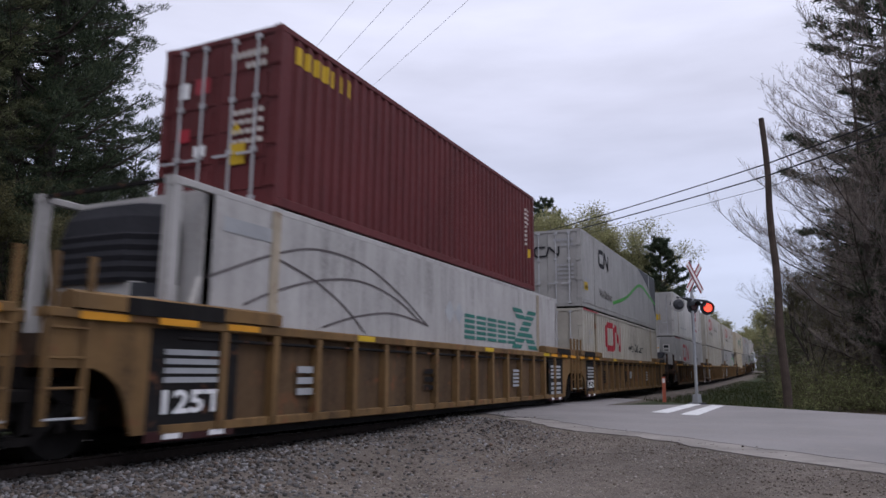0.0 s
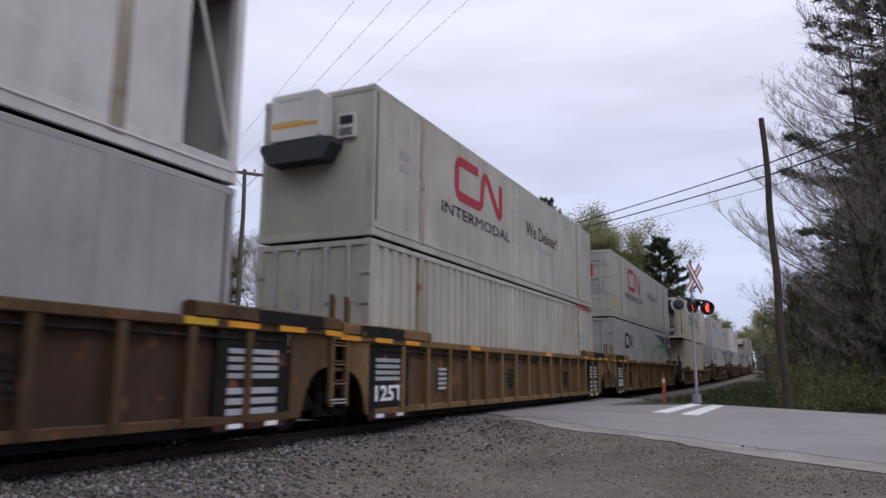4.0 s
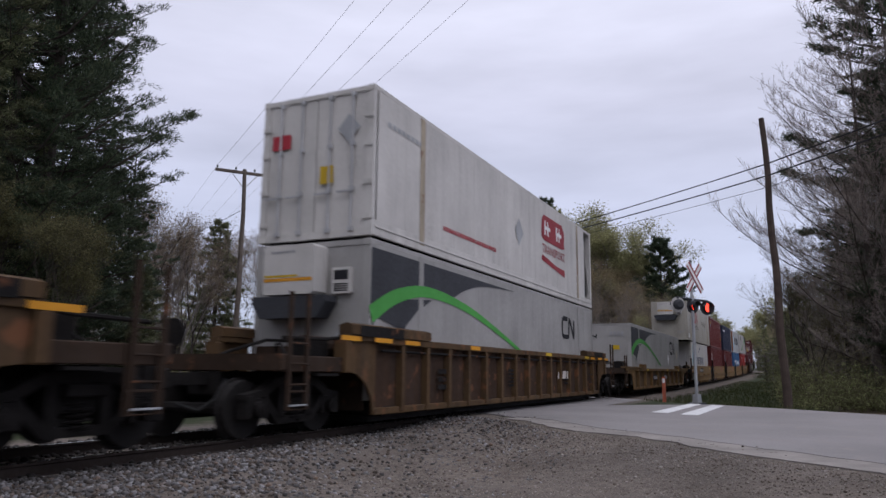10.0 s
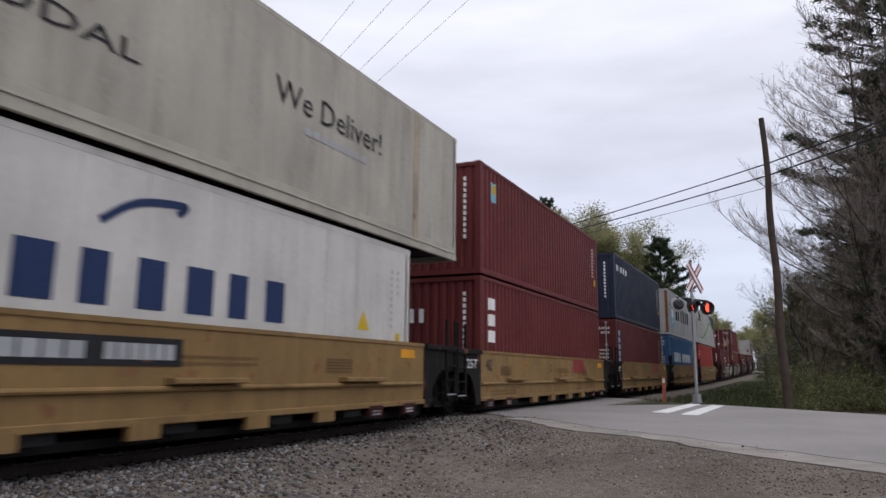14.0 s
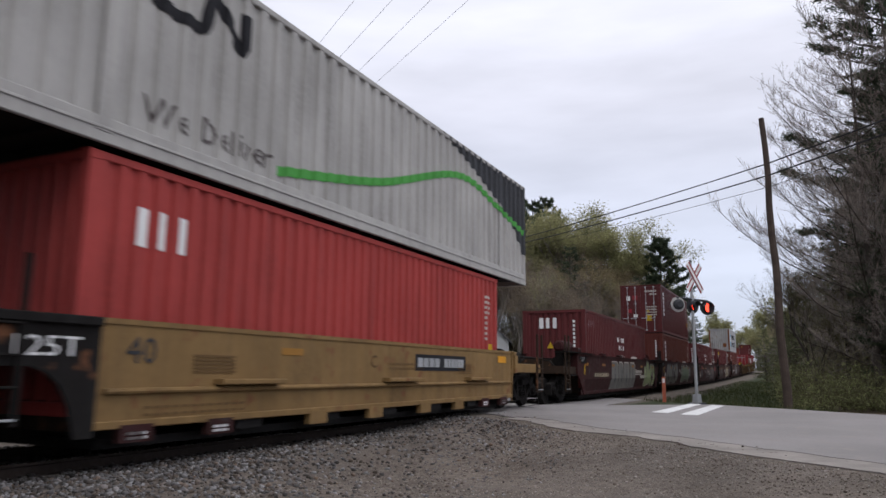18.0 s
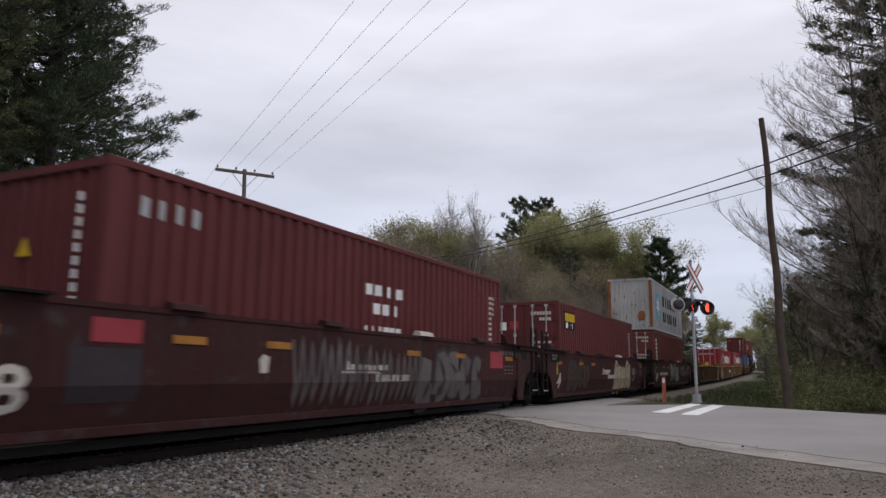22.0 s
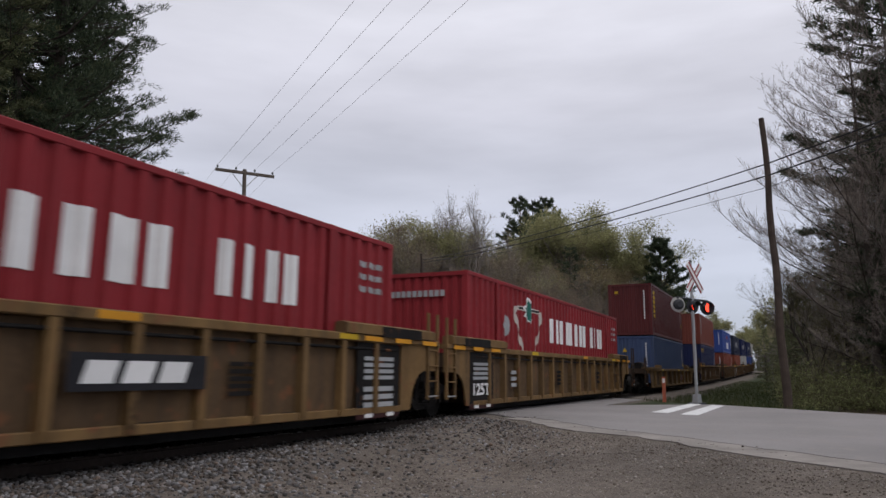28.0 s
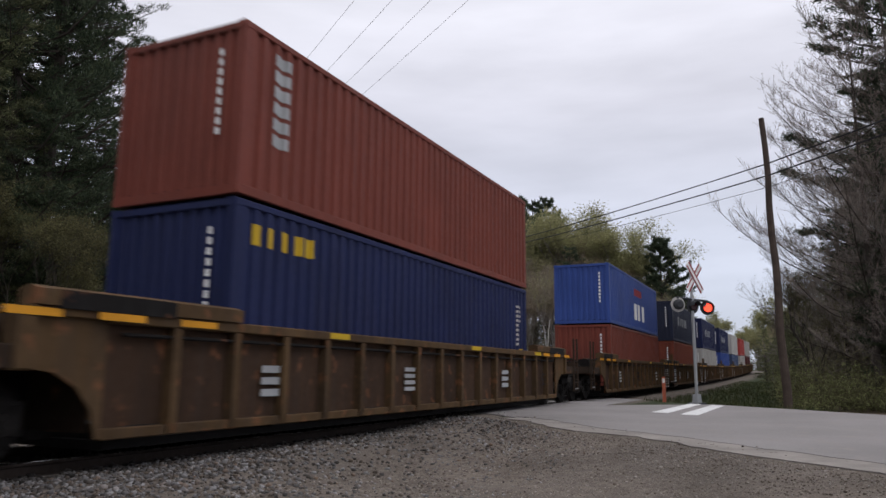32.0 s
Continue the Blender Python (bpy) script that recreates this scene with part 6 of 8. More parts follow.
    for a, w, s in ((-0.041, 80, 1.00), (-0.073, 76, 0.83), (-0.105, 74, 0.72), (-0.005, 90, 1.03), (0.165, 92, 1.24), (0.136, 90, 1.10), (0.196, 95, 1.22), (0.237, 90, 1.12), (0.257, 88, 0.97), (0.276, 95, 0.86), (0.299, 100, 0.74), (0.325, 105, 0.66)):
        put("leafing_tree", r.choice((bud_a, bud_b)), a, w, s, fresh, BD, "spring wood")
    for a, w, s in ((0.022, 78, 1.46), (-0.017, 80, 1.43), (0.044, 84, 1.40), (0.072, 80, 1.18), (-0.047, 82, 1.22), (-0.134, 84, 1.0)):
        put("bare_tree", bare_d, a, w, s, grey, BR, "spring wood")
    for a, w, s in ((0.113, 102, 1.18), (0.150, 104, 1.20), (0.132, 106, 1.19)):
        put("pine_tree", pine_far, a, w, s, "tall pine with a dark open crown above the wood", PN)
    put("pine_tree", pine_plate, 0.313, 84, 1.22, "dark pine with flat tiers of boughs above the wood", PN)
    for a, w, s in ((0.183, 80, 0.86), (0.208, 84, 0.82), (0.244, 86, 0.56), (-0.091, 72, 0.66), (-0.165, 66, 0.50), (0.341, 110, 0.6), (-0.135, 70, 0.55), (0.36, 118, 0.55)):
        put("pine_tree", hem_far, a, w, s, "dense dark green conifer in the wood", PN, "spring wood")
    for a, w, s in ((0.227, 80, 0.73), (0.261, 84, 0.64), (0.250, 79, 0.60), (0.289, 90, 0.58), (0.276, 86, 0.60), (0.308, 96, 0.54), (0.235, 88, 0.82)):
        put("leafing_tree", r.choice((bud_a, bud_b)), a, w, s, "tree in copper-brown young leaf", (M_BARK, M_TWIG, M_BUD_O), "spring wood")
    for k in range(150):
        a, w = r.uniform(-0.15, 0.34), r.uniform(64, 94)
        if 0.01 < a < 0.105 and w < 80:
            w += 16
        top = 0.150 + 0.10 * sstep(-0.2, 0.0, a) - 0.035 * sstep(0.02, 0.12, a) - 0.05 * sstep(0.18, 0.27, a) - 0.06 * sstep(0.26, 0.38, a)
        kind = r.choice((bare_e, birch_e, bare_e, thin_e))
        put("slender_tree", kind, a, w, top * w / 15.0 * r.uniform(0.62, 0.96), "slender grey tree with sparse young leaves", r.choice((BR, BR, RD, BI)), "spring wood")
    # the near side of the line, right of the track
    hb = "tall dark hemlock with long drooping boughs by the road"
    put("hemlock_tree", hem_road, 0.712, 31, 1.22, hb, PN)
    put("hemlock_tree", hem_road, 0.735, 36, 1.00, hb, PN)
    put("hemlock_tree", hem_road, 0.650, 36, 0.72, hb, PN)
    put("hemlock_tree", hem_road, 0.600, 42, 0.50, hb, PN)
    put("hemlock_tree", hem, 0.655, 45, 1.15, hb, PN)
    put("hemlock_tree", hem_r, 0.575, 44, 0.62, hb, PN)
    put("hemlock_tree", hem_r, 0.70, 29, 0.70, hb, PN)
    for a, w, sc in ((0.515, 50, 0.39), (0.485, 62, 0.36), (0.500, 56, 0.42), (0.551, 46, 0.45), (0.611, 40, 0.48), (0.456, 84, 0.36), (0.53, 60, 0.5), (0.585, 52, 0.62), (0.64, 36, 0.40), (0.575, 41, 0.36)):
        put("hemlock_tree", hem_far if w > 45 else hem_r, a, w, sc, "young dark hemlock among the lineside brush", HN, "lineside wood")
    FT = (M_BARK_D, M_TWIG, surface("swelling_buds", (0.21, 0.16, 0.13), var=0.2, bump=0.0))
    for kind, a, w, sc in ((sweep, 0.615, 30, 0.98), (sweep, 0.670, 29, 1.12), (sweep_b, 0.572, 33.5, 0.78), (sweep_b, 0.640, 27.5, 0.72)):
        put("bare_tree", kind, a, w, sc, "leafless tree with long fine-twigged limbs over the road", FT)
    DT = (M_BARK_D, M_BARK_D, M_BUD_K)
    for k in range(22):
        w = r.uniform(30, 60)
        a = 0.500 + r.uniform(0.0, 0.26)
        put("slender_tree", r.choice((thin_n, thin_k, thin_n, thin_a)), a, w, r.uniform(0.24, 0.42) + 0.003 * w, "young bare tree with sparse leaves beside the line", DT, "lineside wood")
    for k in range(40):
        w = r.uniform(60, 150)
        a = 0.462 + r.uniform(0.0, 0.15) - 0.03 * sstep(60, 150, w)
        put("slender_tree", r.choice((thin_a, bud_far, bud_far, birch)), a, w, r.uniform(0.26, 0.40) + 0.0012 * w, "young tree in thin spring leaf beside the line", r.choice((RD, BD, BD)), "lineside wood")
    for k in range(18):
        put("leafing_tree", bud_far, r.uniform(0.455, 0.53), r.uniform(90, 175), r.uniform(0.42, 0.60), "tree in pale spring leaf beside the far line", BD, "lineside wood")
    # the slope where the line bends out of sight
    for k in range(40):
        w, a = r.uniform(165, 260), r.uniform(0.385, 0.475)
        x, y = view_point(a, w)
        if abs(x - (0.0 if y < BEND else -(y - BEND) ** 2 / (2 * RADIUS))) < 4.5:
            continue
        kind = r.choice((bud_far, bud_far, thin_a, hem_far))
        put("hemlock_tree" if kind is hem_far else "leafing_tree", kind, a, w, r.uniform(0.5, 0.8), "distant tree in spring leaf where the line bends", HN if kind is hem_far else BD, "distant wood")
    # unseen wood added behind and beside the gravel lot: closes the place, blocks sky light
    for k in range(34):
        x, y = r.uniform(9, 46), r.uniform(-46, 2)
        if ROAD_N[0] * x + ROAD_N[1] * y > ROAD_NEAR - 2.5 or math.hypot(x - EYE[0], y) < 9:
            continue
        kind = r.choice((hem_back, bud_far, bare_a))
        plant("hemlock_tree" if kind is hem_back else "slender_tree", kind, x, y, r.uniform(0.8, 1.15), r.uniform(0, 6.28), "tall unseen woodland tree added behind the gravel lot to block sky light", HN if kind is hem_back else BD, "near wood")
    for k in range(22):
        x, y = r.uniform(-40, -9), r.uniform(-40, 12)
        kind = pine_b if y > -6 else hem_back
        plant("pine_tree" if kind is pine_b else "hemlock_tree", kind, x, y, r.uniform(0.8, 1.1), r.uniform(0, 6.28), "tall woodland tree across the track", PN if kind is pine_b else HN, "near wood")
    # across the track to the left, filling the wood
    for k in range(26):
        w = r.uniform(46, 100)
        kind, a = r.choice((thin_a, birch, hem_far, bare_a)), r.uniform(-0.75, -0.24)
        if kind is hem_far and -0.36 < a:
            kind = thin_a
        put("slender_tree" if kind is not hem_far else "hemlock_tree", kind, a, w, r.uniform(0.55, 0.85), "woodland tree across the track", HN if kind is hem_far else r.choice((BR, BI, RD)), "far wood")


build_trees()


def build_undergrowth():
    rng = np.random.default_rng(21)
    # brush along both wood edges
    P0 = []
    for k in range(1300):
        if k % 3:
            w = 27 + 120 * rng.uniform(0, 1) ** 1.6
            a = 0.478 + rng.uniform(0.0, 0.25) - 0.035 * sstep(60, 150, w)
        else:
            w, a = rng.uniform(40, 95), rng.uniform(-0.7, 0.34)
        x, y = view_point(a, w)
        if ROAD_NEAR - 1.0 < ROAD_N[0] * x + ROAD_N[1] * y < ROAD_FAR + 1.5 or abs(x) < 4.2:
            continue
        hh, rad, n = rng.uniform(0.4, 2.2), rng.uniform(0.5, 1.3), 130
        u = rng.normal(0, 1, (n, 3))
        u /= np.linalg.norm(u, axis=1)[:, None]
        u *= rng.uniform(0.3, 1.0, (n, 1))
        P0.append(np.array([x, y, ground_z(x, y) + hh * 0.5]) + u * np.array([rad, rad, hh * 0.55]))
    pos = np.concatenate(P0)
    v = blades(pos, rng.normal(0, 1, pos.shape), rng.uniform(0.10, 0.30, len(pos)), rng.uniform(0.015, 0.05, len(pos)), rng)
    me = tri_mesh("undergrowth", v)
    me.materials.append(M_BUSH)
    tagged(new("undergrowth", me), "brushy undergrowth in thin spring leaf along the wood", "bushes", kind="stuff")
    # thicket that fills the depth of the wood
    P0 = []
    for k in range(2100):
        if k % 7 == 3:
            w, a = rng.uniform(95, 270), rng.uniform(0.44, 0.56)
        elif k % 7 == 5:
            w, a = rng.uniform(33, 75), rng.uniform(0.535, 0.80)
        elif k % 4:
            w, a = rng.uniform(76, 135), rng.uniform(-0.16, 0.41)
        else:
            w, a = rng.uniform(60, 110), rng.uniform(-0.75, -0.16)
        x, y = view_point(a, w)
        if abs(x - (0.0 if y < BEND else -(y - BEND) ** 2 / (2 * RADIUS))) < 6.5 or ROAD_NEAR - 1.0 < ROAD_N[0] * x + ROAD_N[1] * y < ROAD_FAR + 1.5:
            continue
        hh, rad, n = rng.uniform(4, 13.5) * (1 - 0.5 * sstep(0.28, 0.4, a)), rng.uniform(1.2, 2.6), 150
        u = rng.normal(0, 1, (n, 3))
        u /= np.linalg.norm(u, axis=1)[:, None]
        u *= rng.uniform(0.3, 1.0, (n, 1))
        P0.append(np.array([x, y, ground_z(x, y) + hh * 0.5]) + u * np.array([rad, rad, hh * 0.55]))
    pos = np.concatenate(P0)
    v = blades(pos, rng.normal(0, 1, pos.shape) + np.array([0, 0, 0.8]), rng.uniform(0.3, 0.9, len(pos)), rng.uniform(0.03, 0.10, len(pos)), rng)
    me = tri_mesh("thicket", v)
    me.materials.append(island_material("thicket_twigs_and_leaves", [(0.0, (0.10, 0.084, 0.068)), (0.5, (0.175, 0.150, 0.122)), (0.78, (0.19, 0.170, 0.11)), (1.0, (0.26, 0.245, 0.13))], 0.9, 0.1, 0.3))
    tagged(new("thicket", me), "grey-brown and green thicket filling the spring wood", "woodland", kind="stuff")
    n = 26000
    x, y = rng.uniform(2.6, 9.5, n), 24 + 70 * rng.uniform(0, 1, n) ** 1.5
    k = ROAD_N[0] * x + ROAD_N[1] * y > ROAD_FAR + 0.4
    x, y = x[k], y[k]
    pos = np.stack([x, y, [ground_z(a, b) - 0.01 for a, b in zip(x, y)]], 1)
    v = blades(pos, rng.normal(0, 0.35, pos.shape) + np.array([0, 0, 1]), rng.uniform(0.08, 0.26, len(x)), rng.uniform(0.015, 0.03, len(x)), rng)
    me = tri_mesh("grass", v)
    me.materials.append(M_GRASS)
    tagged(new("grass", me), "fresh green grass on the verge", "grass", kind="stuff")


build_undergrowth()


# ---- poles, wires, signals, house ----
M_POLE = surface("weathered_pole_wood", (0.13, 0.108, 0.092), rough=0.95, var=0.3, scale=3, grain=25, bump=0.5)
M_POLE_R = surface("treated_pole_wood", (0.062, 0.046, 0.038), rough=0.95, var=0.35, scale=3, grain=25, bump=0.5)
M_GLASS = surface("glass_insulator", (0.12, 0.13, 0.13), rough=0.2)
M_WIRE = surface("black_cable", (0.03, 0.03, 0.033), rough=0.6)
M_WIRE_L = surface("grey_wire", (0.42, 0.42, 0.44), rough=0.5, metal=0.4)
M_HOUSE = surface("pale_clapboard", (0.52, 0.53, 0.54), rough=0.7, var=0.1, scale=1, streak=0.1)
M_ROOF = surface("grey_shingle", (0.17, 0.17, 0.18), rough=0.95, var=0.25, scale=4)
M_PANE = surface("dark_window_glass", (0.03, 0.035, 0.045), rough=0.08, spec=0.6, bump=0.0)
M_LENS_ON = surface("lit_red_lens", (1.0, 0.06, 0.03), rough=0.3, emit=2.2, var=0.02, bump=0.0)
M_LENS_OFF = surface("dark_red_lens", (0.03, 0.006, 0.006), rough=0.2, var=0.1, bump=0.0)


def utility_pole(name, x, y, top, r0, arm, arm_turn, mt, label, lean=0.0):
    z0 = ground_z(x, y) - 0.3
    p = tagged(new(name), label, "utility pole")
    p.location = (x, y, 0)
    n = 10
    part("post", Geo().tube([(0.03 * math.sin(k * 1.7) + lean * (1 - k / n), 0.03 * math.cos(k), z0 + (top - z0) * k / n) for k in range(n + 1)], [r0 * (1 - 0.38 * k / n) for k in range(n + 1)], 12), mt, p)
    if arm:
        rot = Matrix.Rotation(arm_turn, 4, "Z")
        za = top - 0.18
        part("crossarm", Geo().box(-arm / 2, arm / 2, -0.06, 0.06, za - 0.07, za + 0.07, 0.01), mt, p, at=rot)
        for s in (-1, 1):
            part("arm_brace", Geo().tube([(s * 0.62, 0.09, za - 0.06), (0.05 * s, 0.12, za - 0.72)], 0.018, 5), M_STEEL, p, at=rot)
        for q in (-0.47, -0.16, 0.16, 0.47):
            part("insulator", Geo().tube([(q * arm, 0, za + 0.06), (q * arm, 0, za + 0.12), (q * arm, 0, za + 0.15), (q * arm, 0, za + 0.22), (q * arm, 0, za + 0.26)], [0.015, 0.02, 0.05, 0.045, 0.02], 8), M_GLASS, p, at=rot)
    return p


def wire(a, b, sag, rad, mt, label, n=18):
    a, b = Vector(a), Vector(b)
    pts = [a.lerp(b, k / n) - Vector((0, 0, sag * 4 * (k / n) * (1 - k / n))) for k in range(n + 1)]
    tagged(part("overhead_wire", Geo().tube(pts, rad, 5), mt), label, "wire", "overhead wires")


def build_lines():
    ax, ay, at = -15.98, 26.8, 10.95
    turn = math.atan2(0.8, 0.6)
    utility_pole("telegraph_pole", ax, ay, at, 0.15, 2.9, turn, M_POLE, "weathered grey wooden pole with a four-pin crossarm")
    d = Vector((0.6, 0.8, 0))
    run = Vector((15.35, -11.0, 0)).normalized()
    for q in (-0.47, -0.16, 0.16, 0.47):
        c = Vector((ax, ay, at + 0.06)) + d * q * 2.9
        wire(c, c + run * 52 + Vector((0, 0, 1.2)), 0.45, 0.0055, M_WIRE_L, "thin grey open wire on pin insulators")
        wire(c, c - run * 55 + Vector((0, 0, -0.6)), 0.5, 0.0055, M_WIRE_L, "thin grey open wire on pin insulators")
    wire((ax - 0.15, ay, at - 2.1), (ax - 26, ay + 14, at - 0.6), 0.5, 0.012, M_WIRE, "thin black service cable")
    rx, ry, rt = 7.68, 25.6, 9.65
    utility_pole("utility_pole", rx, ry, rt, 0.145, 0, 0, M_POLE_R, "brown treated utility pole beside the road", 0.16)
    fx, fy, ft = -20.2, 54.2, 11.2
    utility_pole("utility_pole", fx, fy, ft, 0.15, 0, 0, M_POLE_R, "brown treated utility pole at the wood's edge")
    gx, gy = 35.5, -3.0
    utility_pole("utility_pole", gx, gy, 11.0, 0.19, 0, 0, M_POLE_R, "brown treated utility pole beside the road")
    for dz, rad in ((-1.62, 0.024), (-2.03, 0.026), (-2.42, 0.009)):
        wire((rx, ry, rt + dz), (fx, fy, ft + dz * 0.55 + 0.35), 0.35, rad, M_WIRE, "black cable strung between utility poles")
        wire((rx, ry, rt + dz), (gx, gy, 11.0 + dz * 0.8), 0.4, rad, M_WIRE, "black cable strung between utility poles")


build_lines()


def crossing_signal(x, y, turn, lamps, label, blade_w=0.23, back=True):
    """Crossing signal: post, crossed boards, lamp arms. lamps: (offset, facing, lit phase)."""
    z0 = ground_z(x, y)
    s = tagged(new("crossing_signal"), label, "railway signal", "crossing signals")
    s.matrix_basis = Matrix.Translation((x, y, z0)) @ Matrix.Rotation(turn, 4, "Z")
    part("foundation", Geo().box(-0.22, 0.22, -0.22, 0.22, -0.2, 0.06, 0.02), M_DARK, s)
    part("base", Geo().prism([(-0.13, 0.06), (0.13, 0.06), (0.09, 0.34), (-0.09, 0.34)], "y", -0.10, 0.10), M_STEEL, s)
    part("post", Geo().tube([(0, 0, 0.06), (0, 0, 4.95)], 0.056, 12), M_STEEL, s, "silver steel post")
    part("cap", Geo().tube([(0, 0, 4.95), (0, 0, 5.02)], [0.08, 0.03], 10), M_DARK, s)
    for a in (48, -48):
        bl = part("crossbuck_board", Geo().box(-0.64, 0.64, -0.13 - (0.03 if a > 0 else 0.0), -0.105 - (0.03 if a > 0 else 0.0), -0.12, 0.12, 0.005), M_WHITE if back else M_BOARD, s, "white board edged in red" if back else "weathered grey back of the board", at=Matrix.Translation((0, 0, 4.38)) @ Matrix.Rotation(radians(a), 4, "Y"))
        for zz in (-0.092, 0.092) if back else ():
            part("edge_strip", Geo().box(-0.62, 0.62, -0.137 - (0.03 if a > 0 else 0.0), -0.130 - (0.03 if a > 0 else 0.0), zz - 0.028, zz + 0.028), M_MARK, bl)
    part("arm", Geo().tube([(-0.92, 0, 3.62), (0.98, 0, 3.62)], 0.04, 8), M_DARK, s)
    for off, face, phase in lamps:
        m = Matrix.Translation((off, 0, 3.38)) @ Matrix.Rotation(face, 4, "Z")
        h = part("signal_lamp", Geo().tube([(0, 0.16, 0), (0, 0.10, 0), (0, -0.02, 0), (0, -0.058, 0)], [0.10, 0.18, 0.18, 0.168], 18), M_DARK, s, "black flashing lamp with a round backing disc", at=m)
        part("backing_disc", Geo().tube([(0, -0.005, 0), (0, 0.012, 0)], 0.26, 28), M_DARK if phase is not None else P["lightgrey"], h)
        g = Geo()
        n = 12
        for k in range(n):
            a0, a1 = math.pi * (0.04 + 0.92 * k / n), math.pi * (0.04 + 0.92 * (k + 1) / n)
            g.add([(0.19 * math.cos(a0), -0.03, 0.19 * math.sin(a0)), (0.19 * math.cos(a1), -0.03, 0.19 * math.sin(a1)), (0.17 * math.cos(a1), -0.27, 0.19 * math.sin(a1) - 0.02), (0.17 * math.cos(a0), -0.27, 0.19 * math.sin(a0) - 0.02)], [(0, 1, 2, 3)])
        g.tube([(0, -0.02, 0), (0, -0.10, 0)], [0.185, 0.18], 20, False)
        part("hood", g, M_DARK, h)
        if phase is not None:
            # added two-faced wheel inside the lamp, one face lit, one dark; its turning makes the flash
            lens = part("lens_wheel", Geo().box(-0.001, 0.001, -0.012, 0.012, -0.001, 0.001), M_DARK, s, "added two-faced wheel that turns to make the lamp flash", at=m @ Matrix.Translation((0, -0.058, 0)))
            part("lit_lens", Geo().tube([(0, -0.014, 0), (0, -0.006, 0)], [0.135, 0.15], 20), M_LENS_ON, lens, "glowing red lens")
            part("dark_lens", Geo().tube([(0, 0.006, 0), (0, 0.014, 0)], [0.15, 0.135], 20), M_LENS_OFF, lens, "unlit red lens")
            FLASHERS.append((lens, m @ Matrix.Translation((0, -0.058, 0)), phase))
    return s


FLASHERS = []
M_BOARD = surface("weathered_board", (0.27, 0.265, 0.25), var=0.25, scale=3, bump=0.1)
crossing_signal(5.02, 26.4, 1.12, [(0.02, -0.25, 1), (0.95, -0.65, 0), (-0.88, math.pi - 0.5, None)], "crossing signal with red-edged crossbuck and flashing red lamp")
crossing_signal(-7.25, 23.1, 0.45, [(-0.35, 0.10, 1), (0.38, 0.10, 0)], "crossing signal with crossbuck and flashing red lamps across the track", back=False)


def build_house():
    hs = tagged(new("house"), "small pale clapboard house with a grey gable roof in the wood", "house")
    hs.matrix_basis = Matrix.Translation((-21.2, 70.8, ground_z(-21.2, 70.8))) @ Matrix.Rotation(0.35, 4, "Z")
    part("wall", Geo().prism([(-2.6, -0.4), (2.6, -0.4), (2.6, 4.3), (0, 6.6), (-2.6, 4.3)], "y", 0, 8), M_HOUSE, hs)
    for s in (-1, 1):
        part("roof", Geo().prism([(0, 6.62), (s * 3.0, 3.98), (s * 3.0, 4.14), (0, 6.80)][::-s], "y", -0.3, 8.3), M_ROOF, hs)
    for x, z in ((-1.2, 2.2), (1.2, 2.2), (0.0, 4.5)):
        w = part("window", Geo().box(x - 0.5, x + 0.5, -0.06, -0.004, z - 0.7, z + 0.7), P["white"], hs)
        part("pane", Geo().box(x - 0.4, x + 0.4, -0.07, -0.062, z - 0.6, z + 0.6), M_PANE, w)


build_house()


def build_small():
    # orange marker by the verge, white posts across the road
    x, y = 3.75, 27.6
    mk = tagged(new("marker_post"), "faded orange marker post in the verge grass", "post")
    mk.location = (x, y, ground_z(x, y))
    part("post", Geo().box(-0.06, 0.06, -0.025, 0.025, -0.2, 0.92, 0.01), surface("orange_plastic", (0.42, 0.12, 0.07)), mk)
    part("reflector", Geo().box(-0.045, 0.045, -0.031, -0.025, 0.7, 0.86), M_WHITE, mk)
    for a, w, h in ((-0.103, 40, 3.6), (-0.086, 42, 4.4)):
        x, y = view_point(a, w)
        p = tagged(new("white_post"), "thin white post beside the far road", "post", "white posts")
        p.location = (x, y, ground_z(x, y))
        part("post", Geo().tube([(0, 0, -0.2), (0, 0, h)], 0.06, 8), P["white"], p)
    x, y = view_point(-0.19, 62)
    sh = tagged(new("shed"), "low dark-roofed shed at the wood's edge", "shed")
    sh.matrix_basis = Matrix.Translation((x, y, ground_z(x, y))) @ Matrix.Rotation(0.7, 4, "Z")
    part("wall", Geo().box(-2.2, 2.2, -1.5, 1.5, -0.5, 2.4), P["lightgrey"], sh)
    part("roof", Geo().prism([(-2.6, 2.4), (2.6, 2.4), (1.9, 3.3), (-1.9, 3.3)], "y", -1.9, 1.9), M_ROOF, sh)
    part("door", Geo().box(-0.5, 0.5, -1.54, -1.50, 0, 2.0), M_DARK, sh)


build_small()


# ---- the train: every wagon and every box is a thing of its own ----
FLOOR = 0.45
ROLLING = []          # (thing, distance along the track at the start, height)
H96, H86 = 2.896, 2.591

